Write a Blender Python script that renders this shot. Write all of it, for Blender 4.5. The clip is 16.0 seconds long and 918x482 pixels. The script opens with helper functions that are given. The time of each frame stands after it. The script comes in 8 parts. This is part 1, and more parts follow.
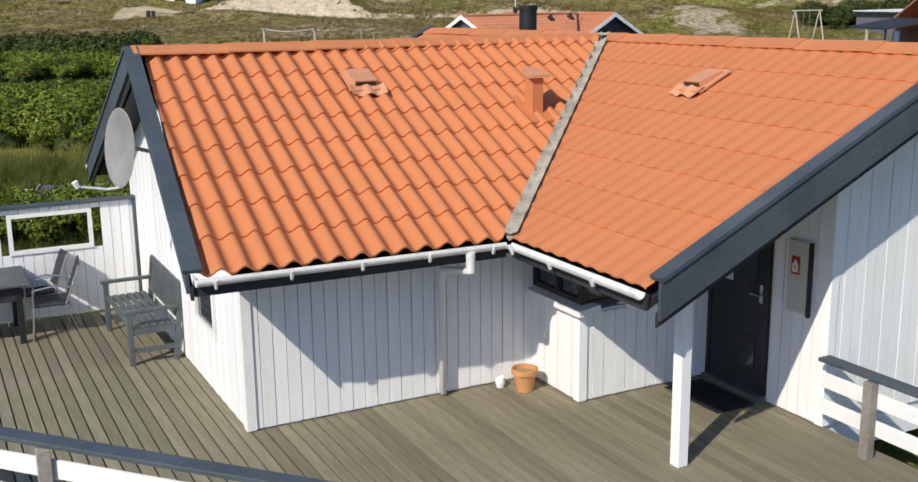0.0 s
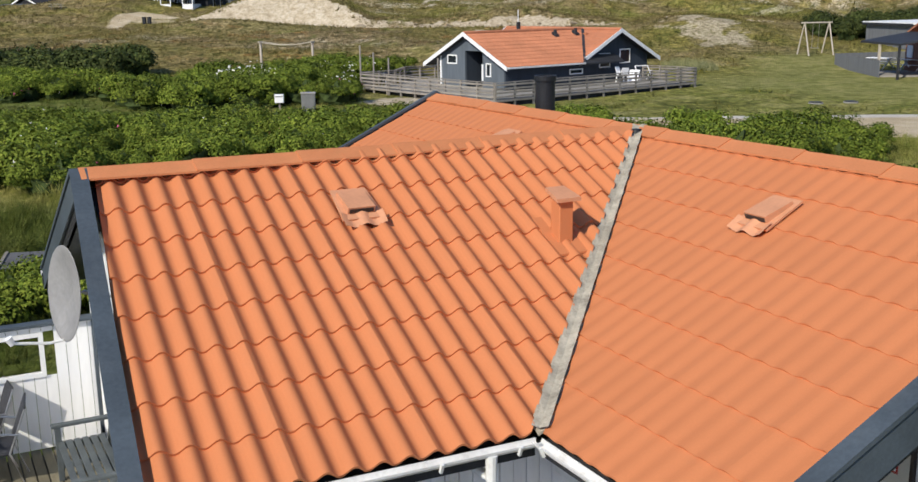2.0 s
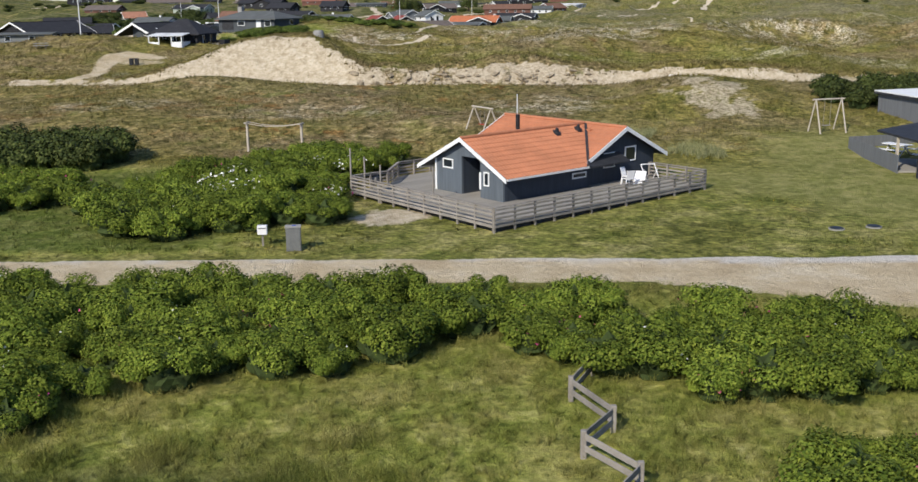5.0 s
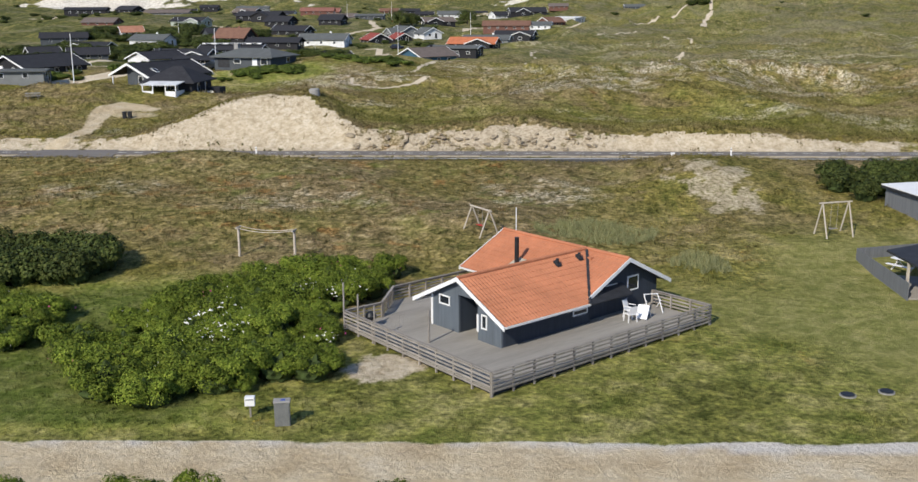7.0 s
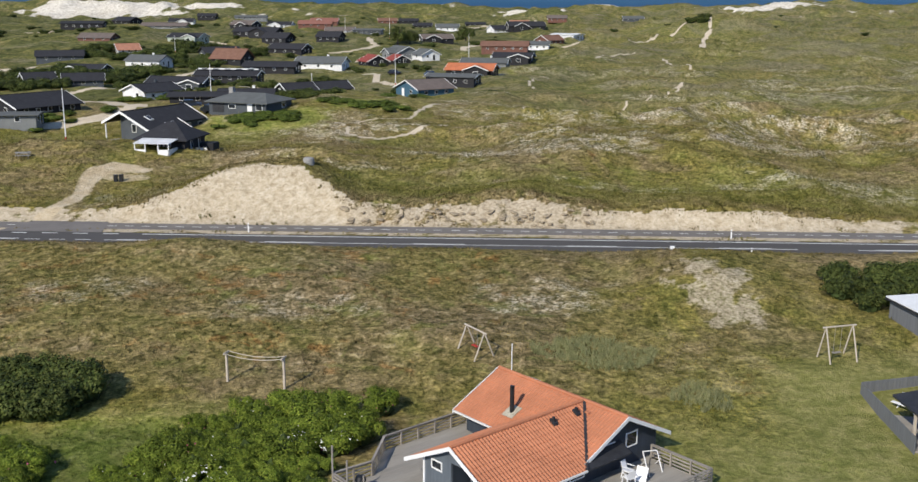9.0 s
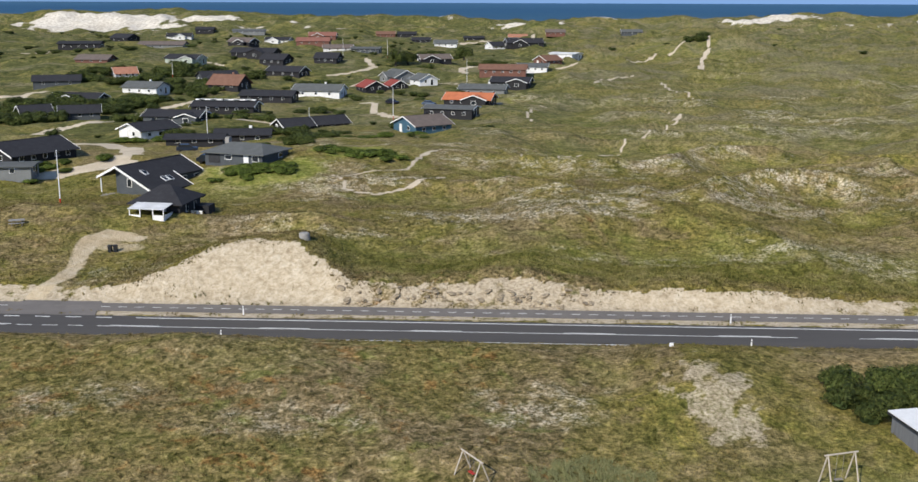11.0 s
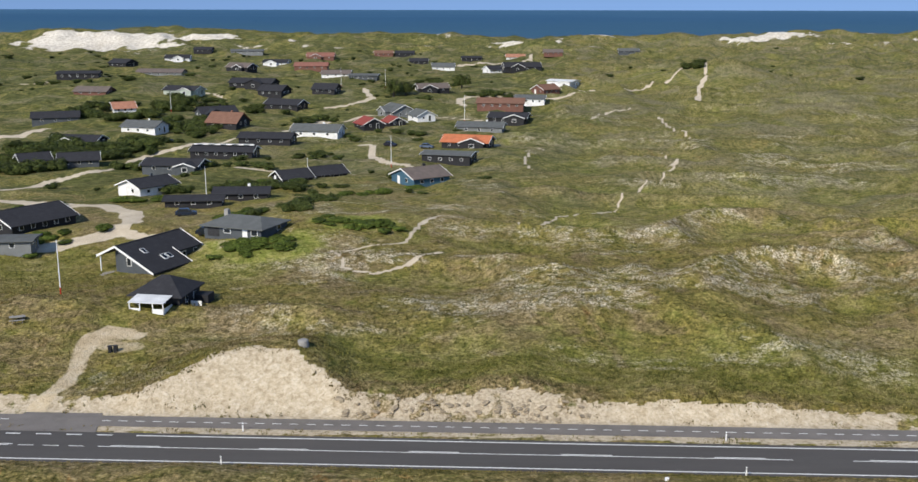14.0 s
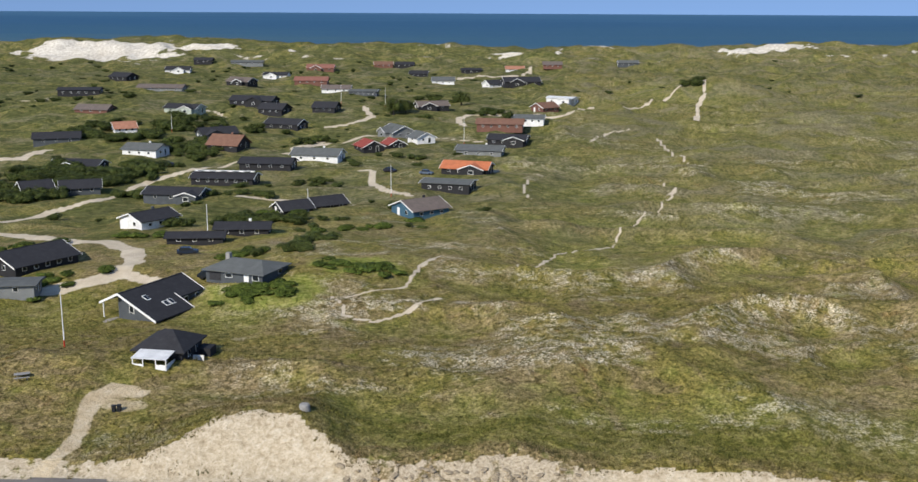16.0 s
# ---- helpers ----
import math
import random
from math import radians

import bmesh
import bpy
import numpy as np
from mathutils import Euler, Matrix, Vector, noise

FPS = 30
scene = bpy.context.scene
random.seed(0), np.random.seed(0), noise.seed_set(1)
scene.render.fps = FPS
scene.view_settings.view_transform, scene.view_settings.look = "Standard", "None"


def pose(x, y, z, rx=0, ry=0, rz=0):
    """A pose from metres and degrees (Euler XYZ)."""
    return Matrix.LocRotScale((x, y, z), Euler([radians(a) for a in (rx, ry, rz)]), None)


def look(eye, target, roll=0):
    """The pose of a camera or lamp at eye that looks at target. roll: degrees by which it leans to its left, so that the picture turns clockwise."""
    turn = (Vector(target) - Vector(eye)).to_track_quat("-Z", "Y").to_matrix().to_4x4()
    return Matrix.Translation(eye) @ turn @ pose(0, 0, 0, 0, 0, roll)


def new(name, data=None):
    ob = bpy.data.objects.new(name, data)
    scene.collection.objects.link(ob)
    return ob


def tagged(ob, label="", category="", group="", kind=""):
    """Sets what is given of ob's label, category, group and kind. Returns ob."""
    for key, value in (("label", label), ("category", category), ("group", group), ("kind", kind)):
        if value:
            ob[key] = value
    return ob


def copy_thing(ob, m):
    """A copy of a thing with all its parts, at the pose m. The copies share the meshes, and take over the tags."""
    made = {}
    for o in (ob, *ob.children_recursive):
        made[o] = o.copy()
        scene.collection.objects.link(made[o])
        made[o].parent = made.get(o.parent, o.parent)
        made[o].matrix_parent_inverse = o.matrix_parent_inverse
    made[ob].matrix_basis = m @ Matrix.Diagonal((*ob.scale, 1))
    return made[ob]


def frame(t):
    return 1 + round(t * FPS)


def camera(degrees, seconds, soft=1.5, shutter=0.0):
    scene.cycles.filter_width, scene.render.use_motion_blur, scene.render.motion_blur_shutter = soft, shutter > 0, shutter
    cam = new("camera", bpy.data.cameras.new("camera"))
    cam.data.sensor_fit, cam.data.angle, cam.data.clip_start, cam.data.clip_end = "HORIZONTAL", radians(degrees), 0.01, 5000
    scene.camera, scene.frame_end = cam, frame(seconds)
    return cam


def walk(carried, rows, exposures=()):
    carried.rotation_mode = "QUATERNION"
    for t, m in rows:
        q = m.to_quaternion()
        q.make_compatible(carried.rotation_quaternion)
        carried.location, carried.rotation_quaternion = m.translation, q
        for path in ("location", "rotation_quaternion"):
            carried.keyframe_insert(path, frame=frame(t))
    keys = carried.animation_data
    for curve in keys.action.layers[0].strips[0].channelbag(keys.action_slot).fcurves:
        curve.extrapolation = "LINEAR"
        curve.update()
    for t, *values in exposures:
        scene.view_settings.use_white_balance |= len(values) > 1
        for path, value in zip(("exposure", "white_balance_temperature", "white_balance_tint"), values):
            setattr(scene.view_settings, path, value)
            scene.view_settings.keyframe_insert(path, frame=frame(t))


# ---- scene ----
cam = camera(47.5, 16.0)
PATH = [
    (0, (0.815, -2.255, 3.854), (0.765, -0.305, 3.41), -0.7),
    (0.5, (0.768, -1.826, 3.981), (0.716, 0.123, 3.537), -0.6),
    (1, (0.723, -1.328, 4.197), (0.673, 0.622, 3.752), -0.6),
    (1.5, (0.683, -0.783, 4.437), (0.634, 1.166, 3.992), -0.7),
    (2, (0.648, -0.133, 4.842), (0.599, 1.816, 4.395), -0.7),
    (2.5, (0.619, 0.555, 5.454), (0.57, 2.503, 5.006), -0.8),
    (3, (0.598, 1.286, 6.276), (0.548, 3.235, 5.828), -0.9),
    (3.5, (0.58, 2.086, 7.13), (0.531, 4.034, 6.68), -0.9),
    (4, (0.582, 2.874, 8.015), (0.533, 4.821, 7.562), -0.9),
    (4.2, (0.584, 3.227, 8.382), (0.537, 5.175, 7.929), -0.9),
    (6.3, (0.575, 6.782, 14.515), (0.538, 8.729, 14.061), -0.4),
    (6.5, (0.589, 7.158, 15.213), (0.551, 9.105, 14.759), -0.4),
    (7, (0.607, 8.091, 17.003), (0.571, 10.038, 16.548), -0.3),
    (7.5, (0.627, 9.029, 18.85), (0.594, 10.976, 18.394), -0.1),
    (8, (0.65, 9.959, 20.737), (0.619, 11.906, 20.28), -0.0),
    (8.5, (0.675, 10.868, 22.649), (0.644, 12.815, 22.193), 0.1),
    (9, (0.7, 11.74, 24.578), (0.67, 13.688, 24.124), 0.2),
    (9.5, (0.724, 12.563, 26.515), (0.696, 14.511, 26.062), 0.2),
    (9.7, (0.734, 12.875, 27.291), (0.705, 14.824, 26.839), 0.2),
    (12, (0.819, 15.524, 36.195), (0.793, 17.474, 35.749), 0.2),
    (12.5, (0.828, 15.836, 38.123), (0.802, 17.786, 37.679), 0.2),
    (13, (0.831, 16.052, 40.051), (0.806, 18.003, 39.608), 0.1),
    (13.5, (0.829, 16.181, 41.977), (0.805, 18.132, 41.536), 0.1),
    (14, (0.821, 16.235, 43.903), (0.797, 18.186, 43.463), 0.1),
    (14.5, (0.806, 16.234, 45.826), (0.783, 18.185, 45.387), 0.2),
    (15, (0.783, 16.202, 47.745), (0.762, 18.154, 47.306), 0.2),
    (15.5, (0.753, 16.173, 49.655), (0.732, 18.124, 49.217), 0.2),
    (16, (0.715, 16.185, 51.549), (0.693, 18.137, 51.112), 0.3),
]
walk(cam, [(t, look(eye, target, roll)) for t, eye, target, roll in PATH])

# ---- world, sun, exposure ----
SUN_AZ, SUN_EL = 58.5, 36.5      # the way the light travels over the ground, and its height
world = bpy.data.worlds.new("sky_world")
scene.world = world
world.use_nodes = True
wt = world.node_tree
sky = wt.nodes.new("ShaderNodeTexSky")
sky.sky_type = 'NISHITA'
sky.sun_disc = False
sky.sun_elevation = radians(SUN_EL)
sky.sun_rotation = radians(90 - (SUN_AZ + 180))
sky.altitude = 1500
sky.air_density, sky.dust_density, sky.ozone_density = 1.0, 0.8, 2.5
wt.nodes["Background"].inputs[1].default_value = 0.15
# clear blue air down to the horizon: the bright haze band is left below it
_tc = wt.nodes.new("ShaderNodeTexCoord")
_up = wt.nodes.new("ShaderNodeVectorMath")
_up.operation = 'ADD'
_up.inputs[1].default_value = (0, 0, 0.42)
_nm = wt.nodes.new("ShaderNodeVectorMath")
_nm.operation = 'NORMALIZE'
wt.links.new(_tc.outputs["Generated"], _up.inputs[0])
wt.links.new(_up.outputs[0], _nm.inputs[0])
wt.links.new(_nm.outputs[0], sky.inputs[0])
wt.links.new(sky.outputs[0], wt.nodes["Background"].inputs[0])
sun_data = bpy.data.lights.new("sun", 'SUN')
sun_data.energy, sun_data.angle, sun_data.color = 3.35, radians(0.55), (1.0, 0.93, 0.81)
sun = new("sun", sun_data)
_d = Vector((math.cos(radians(SUN_AZ)) * math.cos(radians(SUN_EL)), math.sin(radians(SUN_AZ)) * math.cos(radians(SUN_EL)), -math.sin(radians(SUN_EL))))
sun.rotation_euler = _d.to_track_quat('-Z', 'Y').to_euler()
sun.location = (-40, -60, 80)
scene.view_settings.exposure = 0.39


# ---- materials ----
def nodes_of(name, rough=0.7, metal=0.0, spec=0.3):
    m = bpy.data.materials.new(name)
    m.use_nodes = True
    nt = m.node_tree
    b = nt.nodes["Principled BSDF"]
    b.inputs["Roughness"].default_value = rough
    b.inputs["Metallic"].default_value = metal
    b.inputs["Specular IOR Level"].default_value = spec
    return m, nt, b


def noise_node(nt, vec, scale, detail=6.0, rough=0.6, dist=0.0):
    n = nt.nodes.new("ShaderNodeTexNoise")
    n.inputs["Scale"].default_value, n.inputs["Detail"].default_value = scale, detail
    n.inputs["Roughness"].default_value, n.inputs["Distortion"].default_value = rough, dist
    if vec is not None:
        nt.links.new(vec, n.inputs["Vector"])
    return n.outputs["Fac"]


def ramp_node(nt, fac, stops):
    r = nt.nodes.new("ShaderNodeValToRGB")
    e = r.color_ramp.elements
    while len(e) < len(stops):
        e.new(0.5)
    for k, (p, c) in enumerate(stops):
        e[k].position, e[k].color = p, (*c, 1) if len(c) == 3 else c
    nt.links.new(fac, r.inputs[0])
    return r.outputs[0]


def mix_node(nt, fac, a, b, mode='MIX'):
    n = nt.nodes.new("ShaderNodeMix")
    n.data_type, n.blend_type = 'RGBA', mode
    if isinstance(fac, (int, float)):
        n.inputs[0].default_value = fac
    else:
        nt.links.new(fac, n.inputs[0])
    for k, s in ((6, a), (7, b)):
        if isinstance(s, tuple):
            n.inputs[k].default_value = (*s, 1)
        else:
            nt.links.new(s, n.inputs[k])
    return n.outputs[2]


def math_node(nt, op, a, b=None, clamp=False):
    n = nt.nodes.new("ShaderNodeMath")
    n.operation, n.use_clamp = op, clamp
    for k, s in ((0, a), (1, b)):
        if s is None:
            continue
        if isinstance(s, (int, float)):
            n.inputs[k].default_value = s
        else:
            nt.links.new(s, n.inputs[k])
    return n.outputs[0]


def bump_node(nt, b, height, strength, dist):
    n = nt.nodes.new("ShaderNodeBump")
    n.inputs["Strength"].default_value, n.inputs["Distance"].default_value = strength, dist
    nt.links.new(height, n.inputs["Height"])
    nt.links.new(n.outputs[0], b.inputs["Normal"])


def coords(nt, stretch=None):
    tc = nt.nodes.new("ShaderNodeTexCoord")
    if stretch is None:
        return tc.outputs["Object"]
    mp = nt.nodes.new("ShaderNodeMapping")
    mp.inputs["Scale"].default_value = stretch
    nt.links.new(tc.outputs["Object"], mp.inputs["Vector"])
    return mp.outputs[0]


def plain(name, col, rough=0.7, metal=0.0, var=0.12, coarse=1.5, fine=25.0, bump=0.1, stretch=None, spec=0.3, dirt=None, dirt_amt=0.0, rand=0.0):
    """A surface of one paint or stuff, uneven at two scales, with optional dirt stains."""
    m, nt, b = nodes_of(name, rough, metal, spec)
    v = coords(nt, stretch)
    big, small = noise_node(nt, v, coarse, 4), noise_node(nt, v, fine, 5)
    lo = tuple(max(0.0, c * (1 - 2 * var)) for c in col)
    hi = tuple(min(1.0, c * (1 + 1.4 * var)) for c in col)
    c1 = ramp_node(nt, big, [(0.3, lo), (0.7, hi)])
    c = mix_node(nt, 0.35, c1, ramp_node(nt, small, [(0.3, lo), (0.7, hi)]))
    if rand:
        oi = nt.nodes.new("ShaderNodeObjectInfo")
        k = math_node(nt, 'ADD', math_node(nt, 'MULTIPLY', oi.outputs["Random"], 2 * rand), 1 - rand)
        cc = nt.nodes.new("ShaderNodeCombineColor")
        for q in range(3):
            nt.links.new(k, cc.inputs[q])
        c = mix_node(nt, 1.0, c, cc.outputs[0], 'MULTIPLY')
    if dirt:
        mask = ramp_node(nt, noise_node(nt, v, coarse * 2.3, 8, 0.7), [(0.52, (0, 0, 0)), (0.72, (dirt_amt,) * 3)])
        c = mix_node(nt, mask, c, dirt)
    nt.links.new(c, b.inputs["Base Color"])
    if bump:
        bump_node(nt, b, small, bump, 0.02)
    return m


def glass_mat(name, tint=(0.02, 0.025, 0.03)):
    m, nt, b = nodes_of(name, 0.04, 0.0, 0.6)
    b.inputs["Base Color"].default_value = (*tint, 1)
    return m


WHITE = plain("white_painted_wood", (0.87, 0.87, 0.86), 0.55, var=0.05, coarse=0.8, fine=18, bump=0.15, stretch=(1, 1, 0.15), dirt=(0.5, 0.49, 0.45), dirt_amt=0.25, rand=0.03)
TRIM_WHITE = plain("white_trim_paint", (0.84, 0.84, 0.82), 0.5, var=0.05, bump=0.05, dirt=(0.45, 0.44, 0.40), dirt_amt=0.3)
GUTTER = plain("white_plastic", (0.74, 0.74, 0.71), 0.4, var=0.08, coarse=3, bump=0.03, dirt=(0.35, 0.33, 0.28), dirt_amt=0.5)
BARGE = plain("blue_grey_painted_board", (0.070, 0.088, 0.105), 0.55, var=0.22, coarse=0.9, fine=30, bump=0.08, dirt=(0.13, 0.145, 0.155), dirt_amt=0.25)
DARKWOOD = plain("dark_stained_wood", (0.035, 0.036, 0.04), 0.6, var=0.25, coarse=2, fine=40, bump=0.15)
BROWN = plain("dark_brown_frame", (0.045, 0.033, 0.028), 0.45, var=0.2, coarse=2, fine=30, bump=0.1)
TILE = plain("orange_roof_tile", (0.575, 0.203, 0.082), 0.78, var=0.04, coarse=0.7, fine=60, bump=0.06, spec=0.2, dirt=(0.47, 0.19, 0.09), dirt_amt=0.3, rand=0.02)
RIDGE = plain("orange_ridge_tile", (0.58, 0.215, 0.088), 0.78, var=0.1, coarse=1.5, fine=50, bump=0.1, spec=0.25, dirt=(0.46, 0.22, 0.09), dirt_amt=0.3, rand=0.03)
TILE_PALE = plain("pale_orange_fitting", (0.62, 0.29, 0.155), 0.6, var=0.08, coarse=3, bump=0.05)
VALLEY = plain("weathered_grey_sheet", (0.43, 0.385, 0.30), 0.7, metal=0.0, var=0.25, coarse=4, fine=40, bump=0.2, dirt=(0.12, 0.10, 0.07), dirt_amt=0.6)
DECK = plain("weathered_deck_boards", (0.225, 0.200, 0.136), 0.8, var=0.2, coarse=0.9, fine=22, bump=0.3, stretch=(1, 0.12, 1), dirt=(0.118, 0.128, 0.070), dirt_amt=0.75, rand=0.2)
DECK_GREY = plain("grey_deck_boards", (0.33, 0.305, 0.265), 0.85, var=0.14, coarse=0.7, fine=14, bump=0.2, stretch=(0.1, 1, 1), dirt=(0.17, 0.165, 0.15), dirt_amt=0.5)
OLDWOOD = plain("grey_weathered_timber", (0.30, 0.27, 0.235), 0.85, var=0.2, coarse=1.2, fine=20, bump=0.3, rand=0.12)
PALEWOOD = plain("pale_timber", (0.50, 0.44, 0.36), 0.8, var=0.15, coarse=2, fine=20, bump=0.2)
BLACKSTEEL = plain("black_painted_steel", (0.018, 0.019, 0.021), 0.45, var=0.3, coarse=3, bump=0.05, spec=0.4)
STEEL = plain("brushed_steel", (0.55, 0.55, 0.55), 0.35, metal=0.9, var=0.1, bump=0.02)
DISH = plain("grey_coated_metal", (0.27, 0.265, 0.26), 0.6, var=0.12, coarse=3, bump=0.04, dirt=(0.3, 0.28, 0.26), dirt_amt=0.4)
TERRA = plain("terracotta", (0.62, 0.30, 0.13), 0.8, var=0.12, coarse=6, fine=50, bump=0.15)
BENCHWOOD = plain("grey_green_painted_bench", (0.10, 0.115, 0.118), 0.6, var=0.2, coarse=3, fine=40, bump=0.15)
WICKER = plain("dark_woven_seat", (0.035, 0.036, 0.042), 0.6, var=0.3, coarse=8, fine=120, bump=0.4)
RUBBER = plain("black_rubber", (0.016, 0.016, 0.017), 0.8, var=0.3, fine=90, bump=0.4)
CLEAR, _nt, _b = nodes_of("clear_pane", 0.02, 0.0, 0.5)
_b.inputs["Transmission Weight"].default_value, _b.inputs["IOR"].default_value = 1.0, 1.05
GLASS = glass_mat("dark_window_glass")
PANEL_CREAM = plain("cream_panel", (0.62, 0.60, 0.52), 0.5, var=0.05, bump=0.03)
# one boarding in two painted tones: sunlit gable first, then shaded sides
BLUEGREY = plain("blue_grey_boarding", (0.115, 0.135, 0.155), 0.65, var=0.16, coarse=0.8, fine=16, bump=0.2, stretch=(6, 6, 0.4), dirt=(0.14, 0.17, 0.195), dirt_amt=0.4)
BLUEGREY_SHADED = plain("shaded_blue_grey_boarding", (0.040, 0.050, 0.066), 0.65, var=0.16, coarse=0.8, fine=16, bump=0.2, stretch=(6, 6, 0.4))
TILE_FAR = plain("red_clay_tile", (0.48, 0.190, 0.098), 0.78, var=0.14, coarse=0.6, fine=7, bump=0.1, dirt=(0.40, 0.17, 0.09), dirt_amt=0.25)
PLASTIC = plain("white_garden_plastic", (0.82, 0.82, 0.82), 0.4, var=0.03, bump=0.0)
CONCRETE = plain("grey_concrete", (0.30, 0.29, 0.27), 0.85, var=0.15, coarse=3, fine=30, bump=0.2)
GREYBOX = plain("grey_painted_box", (0.17, 0.175, 0.17), 0.6, var=0.12, coarse=3, bump=0.05, dirt=(0.3, 0.3, 0.28), dirt_amt=0.4)
RED = plain("red_paint", (0.45, 0.035, 0.02), 0.5, var=0.1, bump=0.03)
LINE = plain("road_marking_white", (0.74, 0.74, 0.71), 0.7, var=0.12, coarse=2, fine=30, bump=0.05, dirt=(0.25, 0.25, 0.25), dirt_amt=0.35)
ASPHALT = plain("dark_asphalt", (0.088, 0.082, 0.076), 0.85, var=0.12, coarse=0.25, fine=12, bump=0.15, stretch=(0.15, 1, 1), dirt=(0.09, 0.088, 0.084), dirt_amt=0.5)
ASPHALT_OLD = plain("worn_grey_asphalt", (0.185, 0.168, 0.152), 0.9, var=0.12, coarse=0.4, fine=12, bump=0.15, dirt=(0.24, 0.22, 0.18), dirt_amt=0.4)

ROOF_FELT = plain("grey_roof_felt", (0.115, 0.115, 0.118), 0.9, var=0.2, coarse=2, fine=30, bump=0.2)


# ---- mesh helpers ----
def part(name, bm, material, parent=None, label="", smooth=False):
    """Links a bmesh as one mesh object, under parent if there is one."""
    me = bpy.data.meshes.new(name)
    bm.normal_update()
    bm.to_mesh(me)
    bm.free()
    if smooth:
        me.polygons.foreach_set("use_smooth", [True] * len(me.polygons))
    me.materials.append(material)
    ob = new(name, me)
    if parent is not None:
        ob.parent = parent
    if label:
        ob["label"] = label
    return ob


def linked(name, me, parent, m):
    """One more piece on shared mesh data."""
    ob = new(name, me)
    ob.parent = parent
    ob.matrix_basis = m
    return ob


def thing(name, m, label, category, group="", kind=""):
    e = new(name)
    e.empty_display_size = 0.2
    e.matrix_basis = m
    return tagged(e, label, category, group, kind)


def add_box(bm, x0, x1, y0, y1, z0, z1, m=None, bev=0.0):
    g = bmesh.ops.create_cube(bm, size=1.0)
    vs = g["verts"]
    for w in vs:
        w.co = Vector((x0 + (w.co.x + 0.5) * (x1 - x0), y0 + (w.co.y + 0.5) * (y1 - y0), z0 + (w.co.z + 0.5) * (z1 - z0)))
    if bev:
        es = list({e for w in vs for e in w.link_edges})
        r = bmesh.ops.bevel(bm, geom=es, offset=bev, segments=1, affect='EDGES')
        vs = list({w for f in r["faces"] for w in f.verts} | {w for w in vs if w.is_valid})
    if m is not None:
        for w in vs:
            w.co = m @ w.co
    return bm


def box(x0, x1, y0, y1, z0, z1, m=None, bev=0.0):
    return add_box(bmesh.new(), x0, x1, y0, y1, z0, z1, m, bev)


def add_prism(bm, pts, off):
    """A flat polygon pushed along off."""
    off = Vector(off)
    a = [bm.verts.new(p) for p in pts]
    b = [bm.verts.new(Vector(p) + off) for p in pts]
    n = len(a)
    fs = [bm.faces.new(a[::-1]), bm.faces.new(b)]
    for k in range(n):
        fs.append(bm.faces.new((a[k], a[(k + 1) % n], b[(k + 1) % n], b[k])))
    bmesh.ops.recalc_face_normals(bm, faces=fs)
    return bm


def prism(pts, off):
    return add_prism(bmesh.new(), pts, off)


def beam_matrix(p, q, up=(0, 0, 1)):
    p, q = Vector(p), Vector(q)
    x = (q - p).normalized()
    upv = Vector(up)
    if abs(x.dot(upv)) > 0.98:
        upv = Vector((0, 1, 0))
    y = upv.cross(x).normalized()
    z = x.cross(y)
    return Matrix.Translation(p) @ Matrix((x, y, z)).transposed().to_4x4()


def add_beam(bm, p, q, w, h, up=(0, 0, 1), bev=0.0):
    """A square-cut timber from p to q, w wide and h high."""
    return add_box(bm, 0, (Vector(q) - Vector(p)).length, -w / 2, w / 2, -h / 2, h / 2, beam_matrix(p, q, up), bev)


def beam(p, q, w, h, up=(0, 0, 1), bev=0.0):
    return add_beam(bmesh.new(), p, q, w, h, up, bev)


def add_rod(bm, p, q, r0, r1=None, seg=10):
    r1 = r0 if r1 is None else r1
    L = (Vector(q) - Vector(p)).length
    g = bmesh.ops.create_cone(bm, cap_ends=True, segments=seg, radius1=r0, radius2=r1, depth=L)
    m = beam_matrix(p, q) @ pose(0, 0, 0, 0, 90, 0) @ Matrix.Translation((0, 0, L / 2))
    for w in g["verts"]:
        w.co = m @ w.co
    return bm


def rod(p, q, r0, r1=None, seg=10):
    return add_rod(bmesh.new(), p, q, r0, r1, seg)


def tube(pts, r, seg=8):
    bm = bmesh.new()
    rings = []
    for k, p in enumerate(pts):
        a, b = Vector(pts[max(k - 1, 0)]), Vector(pts[min(k + 1, len(pts) - 1)])
        m = beam_matrix(a, b)
        m.translation = Vector(p)
        rings.append([bm.verts.new(m @ Vector((0, r * math.cos(2 * math.pi * j / seg), r * math.sin(2 * math.pi * j / seg)))) for j in range(seg)])
    for a, b in zip(rings, rings[1:]):
        for j in range(seg):
            bm.faces.new((a[j], a[(j + 1) % seg], b[(j + 1) % seg], b[j]))
    bm.faces.new(rings[0][::-1])
    bm.faces.new(rings[-1])
    bmesh.ops.recalc_face_normals(bm, faces=bm.faces)
    return bm


def spun(profile, seg=24):
    """A turned body from (radius, height) pairs."""
    bm = bmesh.new()
    rings = [[bm.verts.new((r * math.cos(2 * math.pi * j / seg), r * math.sin(2 * math.pi * j / seg), z)) for j in range(seg)] for r, z in profile]
    for a, b in zip(rings, rings[1:]):
        for j in range(seg):
            bm.faces.new((a[j], a[(j + 1) % seg], b[(j + 1) % seg], b[j]))
    return bm


